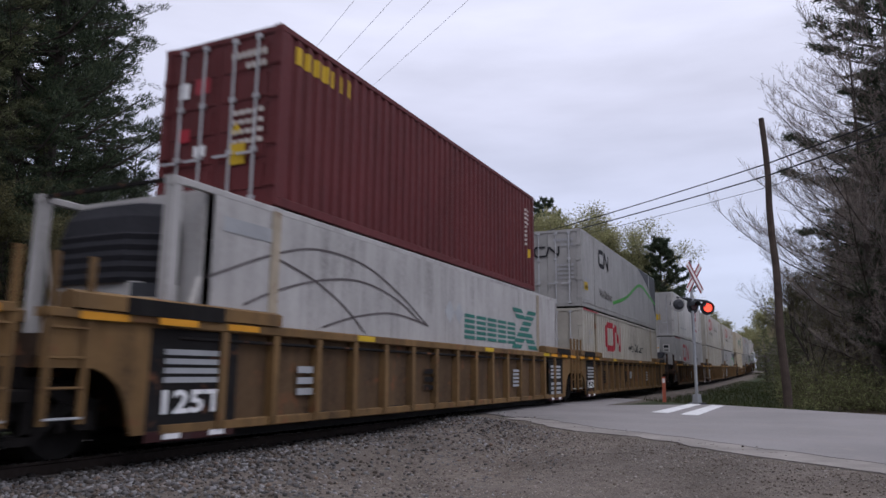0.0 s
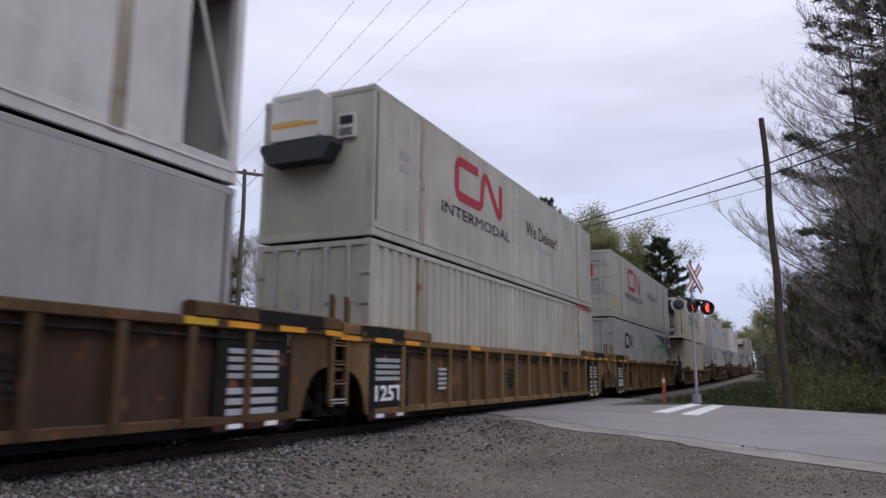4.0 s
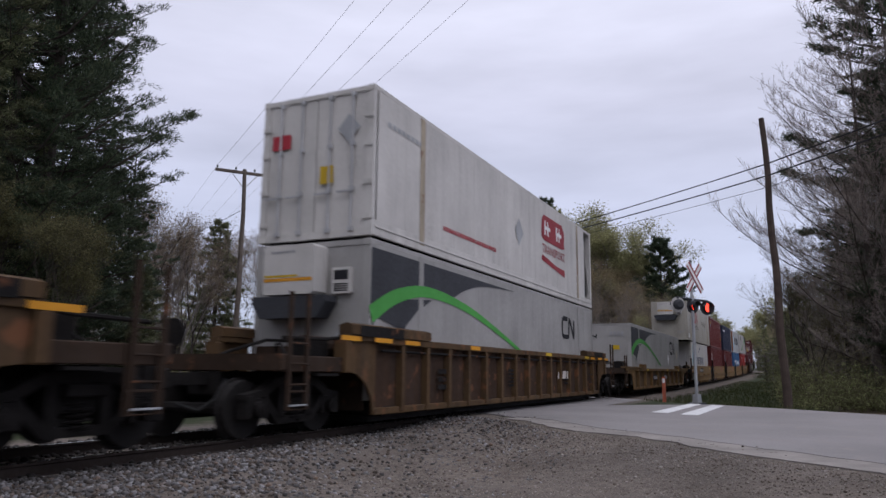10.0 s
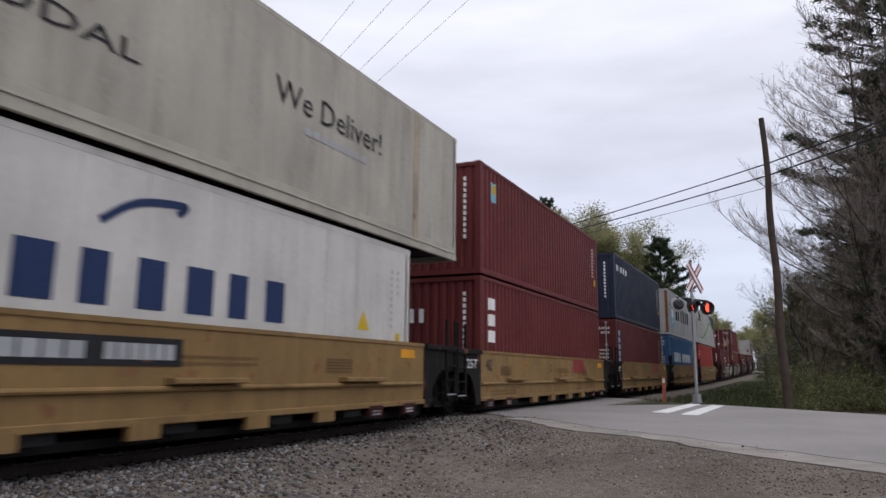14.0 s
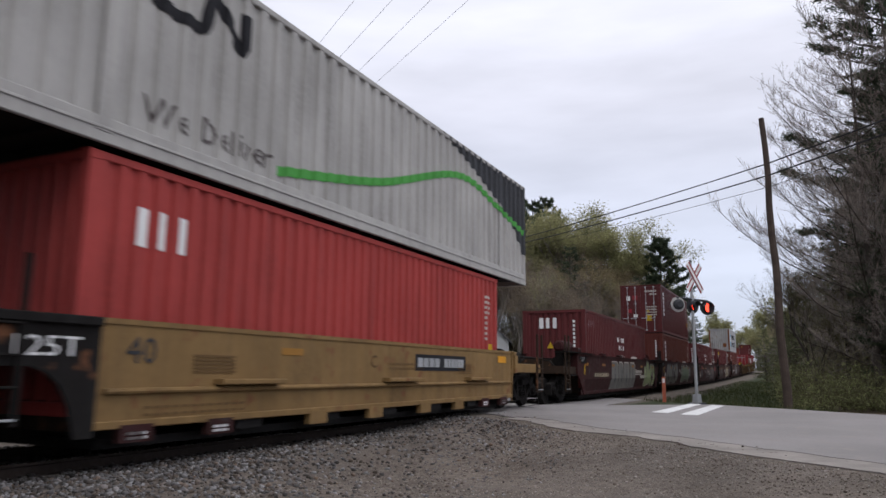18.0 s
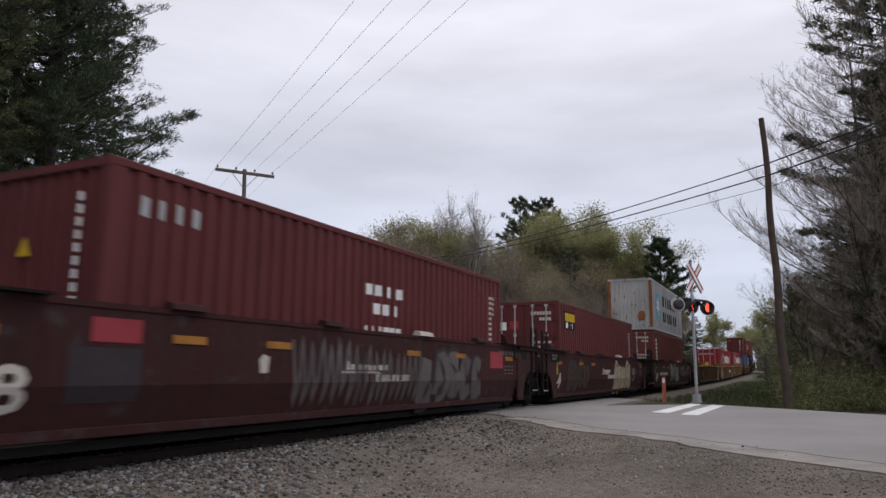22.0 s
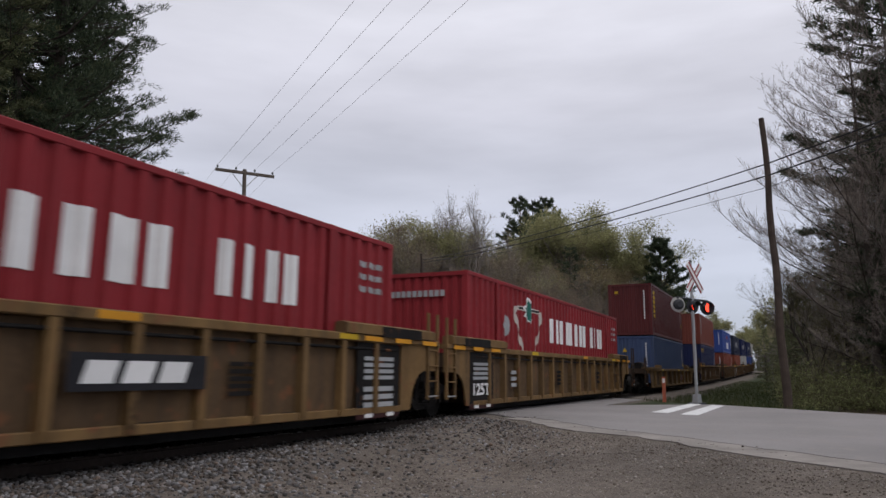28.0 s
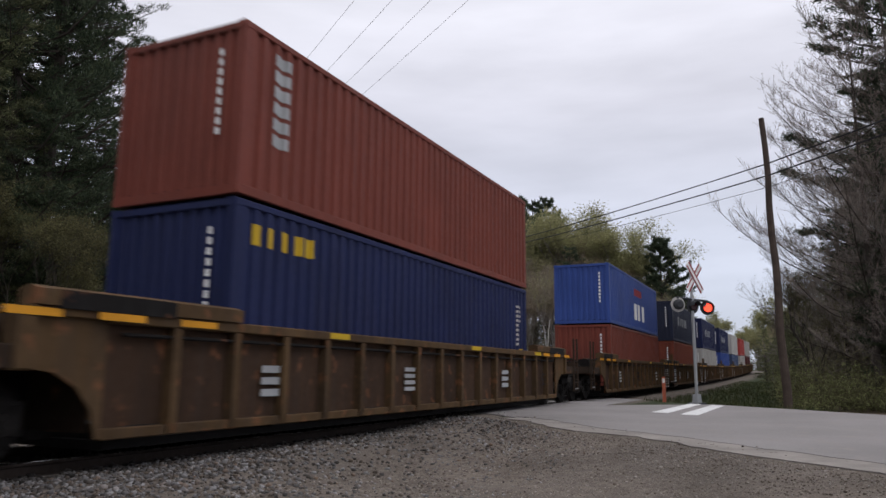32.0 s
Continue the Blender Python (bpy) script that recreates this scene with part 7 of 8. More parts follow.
# centre along the track at the start, kind, colour, joint towards the next wagon
CARS = [
    (-5.4, "ribbed", "yellow_car", "bar"), (14.3, "ribbed", "yellow_car", "bar"), (33.7, "ribbed", "yellow_car", "hook"), (57.2, "ribbed", "brown_car", "bar"), (76.65, "ribbed", "yellow_car", "bar"),
    (96.15, "ribbed", "yellow_car", "hook"), (117.9, "low", "yellow_car", "hook"), (139.43, "ribbed", "brown_car", "hook"), (162.9, "ribbed", "brown_car", "hook"),
    (186.6, "low", "yellow_car", "hook"), (208.04, "smooth", "ochre_car", "bar"), (223.7, "smooth", "ochre_car", "bar"), (239.3, "smooth", "ochre_car", "bar"),
    (254.8, "smooth", "ochre_car", "bar"), (270.35, "smooth", "ochre_car", "hook"), (291.6, "long", "maroon_car", "bar"), (309.6, "long", "maroon_car", "bar"),
    (327.8, "long", "maroon_car", "bar"), (345.9, "long", "maroon_car", "bar"), (364.1, "long", "maroon_car", "hook"), (386.3, "ribbed", "brown_car", "bar"),
    (406.8, "ribbed", "yellow_car", "bar"), (426.45, "ribbed", "yellow_car", "hook"), (450.55, "low", "yellow_car", "hook"), (474.3, "ribbed", "brown_car", "hook"),
    (497.4, "ribbed", "brown_car", "bar"), (515.9, "ribbed", "brown_car", "bar"), (533.6, "ribbed", "brown_car", "bar"), (551.3, "ribbed", "brown_car", "bar"),
    (569.0, "ribbed", "brown_car", "bar"), (586.7, "ribbed", "brown_car", "bar"), (604.4, "ribbed", "brown_car", "hook")]
CAR_WORDS = {("ribbed", "yellow_car"): "faded yellow ribbed well wagon with grime streaks", ("ribbed", "brown_car"): "grimy brown-yellow ribbed well wagon",
             ("low", "yellow_car"): "yellow low-sided well wagon with corner guides", ("smooth", "ochre_car"): "clean ochre smooth-sided well wagon with black ends",
             ("long", "maroon_car"): "dirty maroon smooth-sided well wagon with sprayed tags"}
WAGONS = []


def build_wagons():
    for j, (u, kind, colour, joint) in enumerate(CARS):
        i = j - 1
        b = CAR_KINDS[kind][0] / 2

        def ext(p, q):
            a, c = CARS[p], CARS[q]
            return (c[0] - CAR_KINDS[c[1]][0] / 2 - a[0] - CAR_KINDS[a[1]][0] / 2) / 2
        near = (ext(j - 1, j), CARS[j - 1][3]) if j else (3.2, "hook")
        far = (ext(j, j + 1), joint) if j + 1 < len(CARS) else (3.2, "hook")
        car = well_car(kind, colour, CAR_WORDS[(kind, colour)], near, far, "well wagons of the train", i == 6)
        WAGONS.append(car)
        ROLLING.append((car, u, 0.0))
        r = random.Random(100 + i)
        if kind == "ribbed":
            car_text(car, "53", b - 1.35, 0.62, 0.34, 0.42, M_BLACK)
            for y in (-5.6, -1.5, 3.6):
                car_mark(car, bars(y, y + 0.62, 0.62, 1.10, 1, 0.05, r.randint(3, 5)), M_FADE if r.random() < 0.6 else P["dark_car"])
            for y in (-4.1, 1.5, 6.0):
                car_mark(car, rect(y, y + 0.55, 1.475, 1.565), M_YEL if r.random() < 0.6 else M_AMBER, "reflector", x=1.504)
            if i in (6, 7, 20):
                y = 2.9 if i != 20 else 1.35
                if i == 20:
                    car_mark(car, rect(y - 0.15, y + 1.75, 0.72, 1.12), M_BLACK, "plate", "black plate with white brand blocks", x=1.506)
                for k in range(3):
                    car_mark(car, poly([(y + 0.5 * k, 0.80), (y + 0.5 * k + 0.40, 0.80), (y + 0.5 * k + 0.48, 1.04), (y + 0.5 * k + 0.08, 1.04)]), M_WHITE if i == 20 else M_PALE, "name_block", x=1.510 if i == 20 else 1.424)
            if i == 1:
                car_mark(car, bars(-0.5, 0.3, 0.75, 1.05, 3), M_FADE)
        elif kind == "low":
            if i == 22:
                for k in range(3):
                    car_mark(car, rect(2.5 + 0.55 * k, 2.92 + 0.55 * k, 0.55, 0.86), P["maroon"], "name_block")
            for y in (-3.2, 0.2) if i != 22 else ():
                car_mark(car, rect(y, y + 1.35, 0.62, 0.90), M_BLACK, "plate", "black number plate with grey bars", x=1.424)
                car_mark(car, bars(y + 0.08, y + 1.3, 0.67, 0.85, 4, 0.15), M_GREY, x=1.428)
            for y in (-5.5, 1.0, 5.5):
                car_mark(car, rect(y, y + 0.6, 1.12, 1.20), M_YEL, "reflector", x=1.504)
        elif kind == "smooth":
            car_text(car, "40", -5.9, 1.02, 0.30, 0.42, M_DARK)
            if near[1] == "bar":
                car_text(car, "125T", -b - 0.95, 1.08, 0.20, 0.72, M_WHITE).location.x = 1.447
            car_text(car, "C", -0.75, 1.02, 0.22, 0.20, P["brown_car"])
            for q in range(2):
                car_mark(car, bars(-0.1, 1.3, 1.08 - 0.08 * q, 1.12 - 0.08 * q, 12, 0.35), P["ochre_faint"])
                car_mark(car, bars(-5.6, -3.9, 0.52 - 0.08 * q, 0.55 - 0.08 * q, 12, 0.35), P["ochre_faint"])
            if i in (9, 13):
                o = 0.0 if i == 13 else -3.4
                car_mark(car, rect(0.9 + o, 3.3 + o, 0.98, 1.30), M_BLACK, "plate", "black number plate with grey bars")
                car_mark(car, bars(1.0 + o, 2.0 + o, 1.05, 1.23, 4, 0.15), M_FADE, x=1.426)
                car_mark(car, bars(2.2 + o, 3.2 + o, 1.05, 1.23, 6, 0.15), M_FADE, x=1.426)
            else:
                car_mark(car, bars(1.9, 3.3, 1.0, 1.44, 3, 0.22), M_MARK, "emblem")
            for y in (-4.9, 2.9):
                car_mark(car, bars(y, y + 0.75, 0.92, 1.16, 1, 0, 5), P["ochre_faint"])
            car_mark(car, rect(-3.2, -2.7, 1.18, 1.28), P["ochre_dim"], "reflector")
            car_mark(car, rect(5.3, 5.85, 1.2, 1.36), M_AMBER, "reflector")
        else:
            long_marks(car, i, b, r)


M_SLABS = surface("spray_grey", (0.17, 0.165, 0.155), var=0.25, scale=2.0, bump=0.0)
M_SOOT = surface("dull_slate_overpaint", (0.030, 0.024, 0.028), var=0.3, bump=0.0)


def long_marks(car, i, b, r):
    """Numbers, reflectors, script blocks and sprayed tags of each maroon wagon."""
    if i != 14:
        lean_mark(car, text_mesh("48" if i != 17 else "4", 0.48, 0.86 if i != 17 else 0.40, 0.02), M_PALE, "lettering", dy=-b + 0.15, dz=0.52)
    for y in (-b + 0.1, -4.6, -2.9, 1.2, 3.4, b - 0.9):
        lean_mark(car, rect(y, y + 0.55, 1.26, 1.36), M_AMBER_D, "reflector", lift=0.016)
    part("lettering", text_mesh("125T", 0.15, 0.5), M_FADE, car, at=Matrix.Translation((1.452, 0, 0)) @ ON_SIDE @ Matrix.Translation((-b - 0.45, 1.40, 0)))
    lean_mark(car, rect(-b + 0.02, -b + 0.16, 0.95, 1.25), M_YEL, "reflector", lift=0.016)
    lean_mark(car, bars(b - 1.3, b - 0.2, 1.40, 1.50, 5, 0.35), M_TAUPE)
    for k in range(3):
        lean_mark(car, bars(b - 0.95, b - 0.25, 1.10 - 0.09 * k, 1.13 - 0.09 * k, 3, 0.2), M_TAUPE)
    if i == 14:
        lean_mark(car, bars(-5.78, -3.45, 0.86, 1.0, 9, 0.3), M_CREAM)
        for k, (y0, y1) in enumerate(((-2.95, -1.62), (-1.58, -0.62), (-0.58, 0.72), (0.78, 2.04))):
            lean_mark(car, poly([(y0 - (0.12 if k == 0 else 0.03), 0.30), (y1 - 0.02, 0.32), (y1, 1.30), (y1 - 0.25, 1.47), (y0 + 0.12, 1.47), (y0 + 0.04, 1.2)]), M_SLABS, "spray_paint", "pale grey sprayed block" if k == 0 else "", lift=0.006)
            lean_mark(car, ribbon([(y0 + 0.10, 1.46), (y1 - 0.24, 1.46), (y1 - 0.01, 1.30)], 0.045), M_PALE, "spray_line", lift=0.010)
            lean_mark(car, ribbon(curve_through([(y0 + 0.66, 1.18), (y0 + 0.60, 0.9), (y0 + 0.62, 0.62)], 4), [0.07] * 4 + [0.14] * 5), M_DARK, "spray_line", lift=0.012)
        script_marks(car, 2.1, 4.75, 0.75, 1.18, M_PALE)
        tag_paint(car, 4.40, 7.35, 0.34, 1.50, 41, M_LIME, M_PALE, 1.15)
    elif i == 15:
        tag_paint(car, -6.0, -1.6, 0.28, 1.54, 47, M_SLABS, surface("spray_slate", (0.045, 0.050, 0.060), var=0.3, bump=0.0), 1.15, M_SOOT)
        script_marks(car, -0.76, 0.45, 0.95, 1.22, M_PALE)
        tag_paint(car, 0.34, 4.1, 0.34, 1.50, 52, surface("spray_sage", (0.15, 0.19, 0.13), var=0.3, bump=0.0), M_PALE, 1.3)
        scribble(car, 4.1, 4.9, 1.0, 1.38, 58, M_FADE), scribble(car, 4.15, 4.8, 0.65, 0.9, 59, M_FADE)
    elif i == 16:
        lean_mark(car, rect(-5.94, -5.02, 0.6, 1.18), M_SOOT, "patch", lift=0.004)
        lean_mark(car, rect(-5.7, -5.05, 1.24, 1.5), M_MARK, "placard", lift=0.006)
        lean_mark(car, poly([(-3.0, 0.92), (-2.85, 0.92), (-2.82, 1.14), (-2.95, 1.18), (-3.03, 1.1)]), M_PALE, "spray_paint")
        scribble(car, -2.3, -0.2, 0.5, 1.4, 61, M_TAUPE, 0.07), scribble(car, -0.6, 1.8, 0.45, 1.3, 62, M_TAUPE, 0.06)
        script_marks(car, -0.9, 1.35, 0.78, 1.12, M_PALE)
        tag_paint(car, 1.85, 5.0, 0.32, 1.44, 66, M_TAUPE, M_SOOT, 1.3, M_SOOT)
        lean_mark(car, rect(5.44, 6.3, 1.06, 1.46), M_MARK, "patch", lift=0.006)
    elif i == 17:
        tag_paint(car, -6.0, -3.3, 0.4, 1.45, 71, surface("spray_moss", (0.040, 0.028, 0.024), var=0.3, bump=0.0), None, 1.3, P["maroon_car"])
        script_marks(car, -1.12, 0.98, 0.78, 1.18, M_PALE)
        tag_paint(car, 1.05, 4.55, 0.28, 1.52, 73, M_CREAM, M_PALE, 1.2)
        scribble(car, 4.6, 5.3, 0.9, 1.22, 77, M_FADE, 0.06), scribble(car, 4.7, 5.2, 0.68, 0.8, 78, M_FADE, 0.04)
        tag_paint(car, 5.2, 6.6, 0.28, 1.1, 79, P["maroon_car"], M_TAUPE, 0.8, M_TAUPE)
    else:
        lean_mark(car, bars(-5.7, -2.9, 0.86, 1.03, 9, 0.3), M_PALE)
        tag_paint(car, -1.7, 0.4, 0.5, 1.5, 81, M_ASH, M_FADE, 0.8)
        tag_paint(car, 0.5, 2.15, 0.45, 1.48, 83, M_FADE, M_ASH, 0.8, M_ASH)
        scribble(car, 2.7, 4.7, 1.1, 1.4, 84, M_ASH, 0.035), scribble(car, 2.9, 5.2, 0.75, 1.05, 85, M_ASH, 0.035), scribble(car, 5.6, 6.6, 0.9, 1.25, 86, M_ASH, 0.03)


build_wagons()


def load(i, level, label, L, H, colour, style="iso", end="doors", below=H96, **kw):
    """Sets one box in (lo) or above (up) the lower box of wagon i."""
    name = "shipping_container"
    box = container(name, label, L, H, colour, style, end, "boxes on the train", **kw)
    z = FLOOR if level == "lo" else FLOOR + below + 0.06
    ROLLING.append((box, CARS[i + 1][0] - L / 2, z))
    box["z"] = z
    return box


L53, L40 = 16.154, 12.192


def build_boxes():
    z1 = FLOOR
    z2 = FLOOR + H96 + 0.06
    # wagon 0
    b = load(0, "up", "maroon corrugated container with silver door rods", L40, H96, "maroon")
    on_side(b, bars(0.40, 2.1, 5.78 - z2, 6.08 - z2, 7, 0.2), M_YEL, label="yellow maker's name blocks")
    door_labels(b), code_bars(b)
    b = load(0, "lo", "white refrigerated container with grey arcs and a framed generator", L53, H96, "offwhite", "flat", "frame")
    for p in (((0.64, 1.69), (1.9, 2.17), (3.0, 2.43), (4.34, 2.39), (5.57, 2.05), (6.95, 1.46)), ((1.36, 1.4), (2.06, 1.67), (3.18, 1.96), (4.36, 2.07), (5.58, 1.89), (6.64, 1.51)),
              ((2.03, 2.14), (3.02, 1.91), (3.85, 1.58), (4.5, 1.19)), ((3.23, 1.21), (4.21, 1.45), (5.38, 1.6), (6.4, 1.54), (6.95, 1.46))):
        on_side(b, ribbon(curve_through(p), 0.035), M_TAUPE, "stripe")
    for y in (7.75, 8.25):
        on_side(b, poly([(y, 1.85), (y + 0.25, 1.6), (y + 0.5, 1.85), (y + 0.25, 2.1)]), M_FADE, "placard")
    on_side(b, bars(8.8, 12.3, 1.30, 1.92, 5, 0.14, 5), M_TEAL, label="striped green name blocks")
    cross_stripes(b, 11.9, 14.1, 1.2, 2.35)
    on_side(b, bars(0.9, 2.0, 2.35, 2.55, 1, 0), M_FADE, "stencil")
    # wagon 1
    b = load(1, "up", "light grey smooth container with a green line and charcoal corner", L53, H96, "cngrey", "flat", "doors")
    on_side(b, loop_mark(2.75, 4.35, 5.28 - z2, 5.85 - z2, 0.17), M_BLACK)
    letters(b, "We Deliver", 2.66, 3.98 - z2, 0.36, 2.3, M_TAUPE)
    swoosh_far(b, 4.2 - z2, 6.27 - z2, (5.1, 3.95 - z2), (11.4, 5.40 - z2), 11.0)
    on_side(b, bars(0.5, 1.3, 4.1 - z2, 4.6 - z2, 2, 0.3, 2), M_GREY, "stencil")
    on_side(b, rect(0.35, 0.85, 4.05 - z2, 4.35 - z2), M_YEL, "placard")
    on_end(b, loop_mark(-0.5, 0.45, 1.9, 2.25, 0.07), M_BLACK)
    letters(b, "53FT", -0.95, 0.8, 0.26, 0.75, M_GREY, True)
    code_bars(b, True, M_GREY)
    b = load(1, "lo", "cream-white corrugated container with a red band emblem", L53, H96, "cnwarm", "wave", "doors")
    on_side(b, loop_mark(3.8, 6.4, 2.0 - z1, 2.95 - z1, 0.24), M_RED_LOGO)
    letters(b, "We Deliver!", 8.15, 1.98 - z1, 0.40, 3.8, M_BLACK)
    on_side(b, bars(0.9, 1.6, 2.1 - z1, 2.7 - z1, 2, 0.3, 2), M_GREY, "stencil")
    on_side(b, rect(0.1, 2.4, H96 - 0.07, H96 - 0.01), M_MARK, "stripe", "red top rail")
    on_end(b, loop_mark(-0.75, -0.1, 0.9, 1.15, 0.06), M_RED_LOGO)
    # wagon 2
    b = load(2, "up", "weathered white container with a maroon carrier panel", L53, H96, "white", "flat", "doors", far_frame=True, end_colour="offwhite")
    hr_panel(b, z2)
    on_end(b, rect(0.15, 0.42, 1.05, 1.42), M_YEL, "placard")
    on_end(b, rect(-1.05, -0.55, 1.75, 2.0), M_MARK, "placard")
    on_side(b, bars(1.0, 1.3, 2.1, 2.3, 3), M_GREY, "stencil")
    on_side(b, bars(2.6, 6.0, 0.62, 0.72, 22, 0.3), M_FADE, "stencil")
    b = load(2, "lo", "grey refrigerated container with a red band emblem", L53, H96, "cngrey", "flat", "unit")
    on_side(b, loop_mark(3.7, 6.5, 1.95 - z1, 2.85 - z1, 0.22), M_RED_LOGO)
    letters(b, "INTERMODAL", 2.8, 1.45 - z1, 0.28, 4.3, M_BLACK)
    letters(b, "We Deliver!", 9.6, 1.86 - z1, 0.36, 3.1, M_BLACK)
    on_side(b, poly([(1.7, 1.5), (2.0, 1.15), (2.3, 1.5), (2.0, 1.85)]), M_WHITE, "placard")
    on_side(b, rect(0.05, 2.4, H96 - 0.08, H96 - 0.01), M_MARK, "stripe", "red top rail")
    # wagon 3
    b = load(3, "up", "warm grey refrigerated container with a red band emblem", L53, H96, "cnwarm", "flat", "unit")
    intermodal(b, M_RED_LOGO, z2)
    b = load(3, "lo", "cream-white corrugated long steel container", L53, H96, "cnwarm", "wave", "doors")
    on_side(b, bars(14.3, 15.2, 1.5, 2.0, 2, 0.3, 2), M_GREY, "stencil")
    on_side(b, rect(13.8, 16.0, H96 - 0.08, H96 - 0.01), M_MARK, "stripe", "red top rail")
    # wagon 4
    b = load(4, "up", "warm grey smooth container with a red band emblem", L53, H96, "cnwarm", "flat", "doors")
    intermodal(b, M_RED_LOGO, z2)
    on_end(b, loop_mark(-0.75, 0.45, 1.75, 2.3, 0.11), M_RED_LOGO)
    letters(b, "INTERMODAL", -0.95, 1.55, 0.11, 1.9, M_BLACK, True)
    letters(b, "53FT", -0.95, 0.55, 0.26, 0.75, M_GREY, True)
    code_bars(b, True, M_GREY)
    on_side(b, rect(0.3, 0.62, 0.45, 0.8), M_YEL, "placard")
    b = load(4, "lo", "light grey smooth container with a charcoal and green corner", L53, H96, "cngrey", "flat", "doors")
    low_swoosh(b, z1)
    on_end(b, loop_mark(-0.7, 0.4, 0.95, 1.4, 0.10), M_BLACK)
    # wagon 5
    b = load(5, "up", "cream refrigerated container with striped green name blocks and a framed generator", L53, H96, "cream", "flat", "frame")
    on_side(b, bars(4.3, 10.2, 1.15, 1.95, 7, 0.14, 6), M_TEAL, label="striped green name blocks")
    cross_stripes(b, 10.05, 11.9, 0.75, 2.5)
    letters(b, "INTERMODAL", 4.4, 0.75, 0.22, 4.8, M_FADE)
    letters(b, "53'", 0.95, 0.42, 0.24, 0.45, M_BLACK)
    for y in (1.4, 2.25):
        on_side(b, poly([(y, 2.0), (y + 0.28, 1.7), (y + 0.56, 2.0), (y + 0.28, 2.3)]), M_GREY, "placard")
    b = load(5, "lo", "cream corrugated container streaked with rust", L40, H96, "cream", "iso", "doors")
    for y in (5.5, 6.0):
        on_side(b, poly([(y, 1.78), (y + 0.25, 1.55), (y + 0.5, 1.78), (y + 0.25, 2.0)]), M_GREY, "placard")
    # wagon 6
    b = load(6, "up", "white corrugated container with grey repaint patches", L40, H96, "offwhite", "iso", "doors")
    on_side(b, bars(1.25, 2.85, 1.98, 2.42, 4, 0.15), M_RED_LOGO, label="red name blocks")
    for y0, y1, za, zb in ((4.0, 5.3, 1.2, 1.65), (5.2, 6.9, 1.25, 1.75), (6.8, 8.05, 0.2, 0.85), (8.3, 10.2, 1.3, 1.7)):
        on_side(b, rect(y0, y1, za, zb), M_FADE, "repaint_patch")
    door_labels(b)
    b = load(6, "lo", "light grey smooth container with a charcoal and green corner", L53, H96, "cngrey", "flat", "doors")
    low_swoosh(b, z1)
    on_end(b, loop_mark(-0.9, 0.35, 0.95, 1.4, 0.10), M_BLACK)
    on_end(b, poly([(0.45, 0.95), (0.75, 0.65), (1.05, 0.95), (0.75, 1.25)]), M_WHITE, "placard")
    on_side(b, poly([(0.8, 0.95), (1.1, 0.6), (1.4, 0.95), (1.1, 1.3)]), M_WHITE, "placard")
    # wagon 7
    b = load(7, "up", "clean white container with a maroon carrier panel", L53, H96, "white", "flat", "doors", far_frame=True)
    hr_panel(b, z2)
    on_end(b, rect(0.12, 0.42, 1.05, 1.4), M_YEL, "placard")
    on_end(b, rect(-1.05, -0.6, 1.85, 2.15), M_RED_LOGO, "placard")
    on_end(b, poly([(0.5, 2.1), (0.75, 1.82), (1.0, 2.1), (0.75, 2.38)]), M_FADE, "placard")
    on_side(b, bars(3.0, 6.2, 0.62, 0.72, 22, 0.3), M_RED_LOGO, "stencil")
    on_side(b, bars(0.5, 2.0, 2.2, 2.3, 8, 0.3), M_FADE, "stencil")
    on_side(b, poly([(7.6, 1.5), (7.95, 1.1), (8.3, 1.5), (7.95, 1.9)]), M_FADE, "placard")
    b = load(7, "lo", "grey refrigerated container with a charcoal and green leading corner", L53, H96, "cngrey", "flat", "unit")
    swoosh_near(b, 1.62 - z1, 3.18 - z1)
    on_side(b, loop_mark(12.1, 13.5, 2.15 - z1, 2.75 - z1, 0.15), M_BLACK)
    on_end(b, poly([(0.45, 1.0), (0.75, 0.7), (1.05, 1.0), (0.75, 1.3)]), M_FADE, "placard")
    # wagon 8
    b = load(8, "lo", "grey smooth container with a charcoal and green leading corner", L53, H96, "cngrey", "flat", "plain")
    swoosh_near(b, 1.62 - z1, 3.18 - z1)
    on_side(b, loop_mark(12.2, 13.8, 2.2 - z1, 2.85 - z1, 0.15), M_BLACK)
    on_end(b, loop_mark(-0.9, -0.35, 2.2, 2.4, 0.05), M_BLACK)
    on_end(b, bars(0.3, 1.0, 2.3, 2.5, 4), M_GREY, "stencil")
    on_end(b, rect(0.45, 0.75, 1.65, 1.85), M_YEL, "placard")
    on_side(b, bars(14.35, 15.7, 2.28, 2.44, 13, 0.3), M_FADE, "stencil")
    on_side(b, poly([(14.72, 1.7), (15.02, 1.38), (15.32, 1.7), (15.02, 2.02)]), P["cream"], "placard", "faded cream hazard diamond")
    on_side(b, ribbon([(15.27, 1.49), (15.95, 1.49)], 0.02), M_FADE, "seam"), on_side(b, ribbon([(15.27, 1.22), (15.95, 1.22)], 0.02), M_FADE, "seam")
    on_side(b, poly([(11.0, 1.4), (11.3, 1.05), (11.6, 1.4), (11.3, 1.75)]), M_WHITE, "placard")
    # wagon 9
    b = load(9, "up", "grimy warm grey refrigerated container with a red band emblem", L53, H96, "cnwarm", "flat", "unit")
    intermodal(b, M_RED_LOGO, z2, 9.65)
    on_side(b, rect(0.35, 0.95, 0.18, 0.5), M_WHITE, "placard")
    letters(b, "53FT", 0.55, 0.45, 0.2, 0.5, M_GREY, True)
    # end_colour is greyer than the white sides: grime and the end's shade in one
    b = load(9, "lo", "clean white smooth container with navy name blocks", L40, H96, "white", "flat", "doors", end_colour="lightgrey")
    on_side(b, bars(4.05, 8.6, 1.62 - z1, 2.22 - z1, 6, 0.16), M_NAVY, label="navy name blocks")
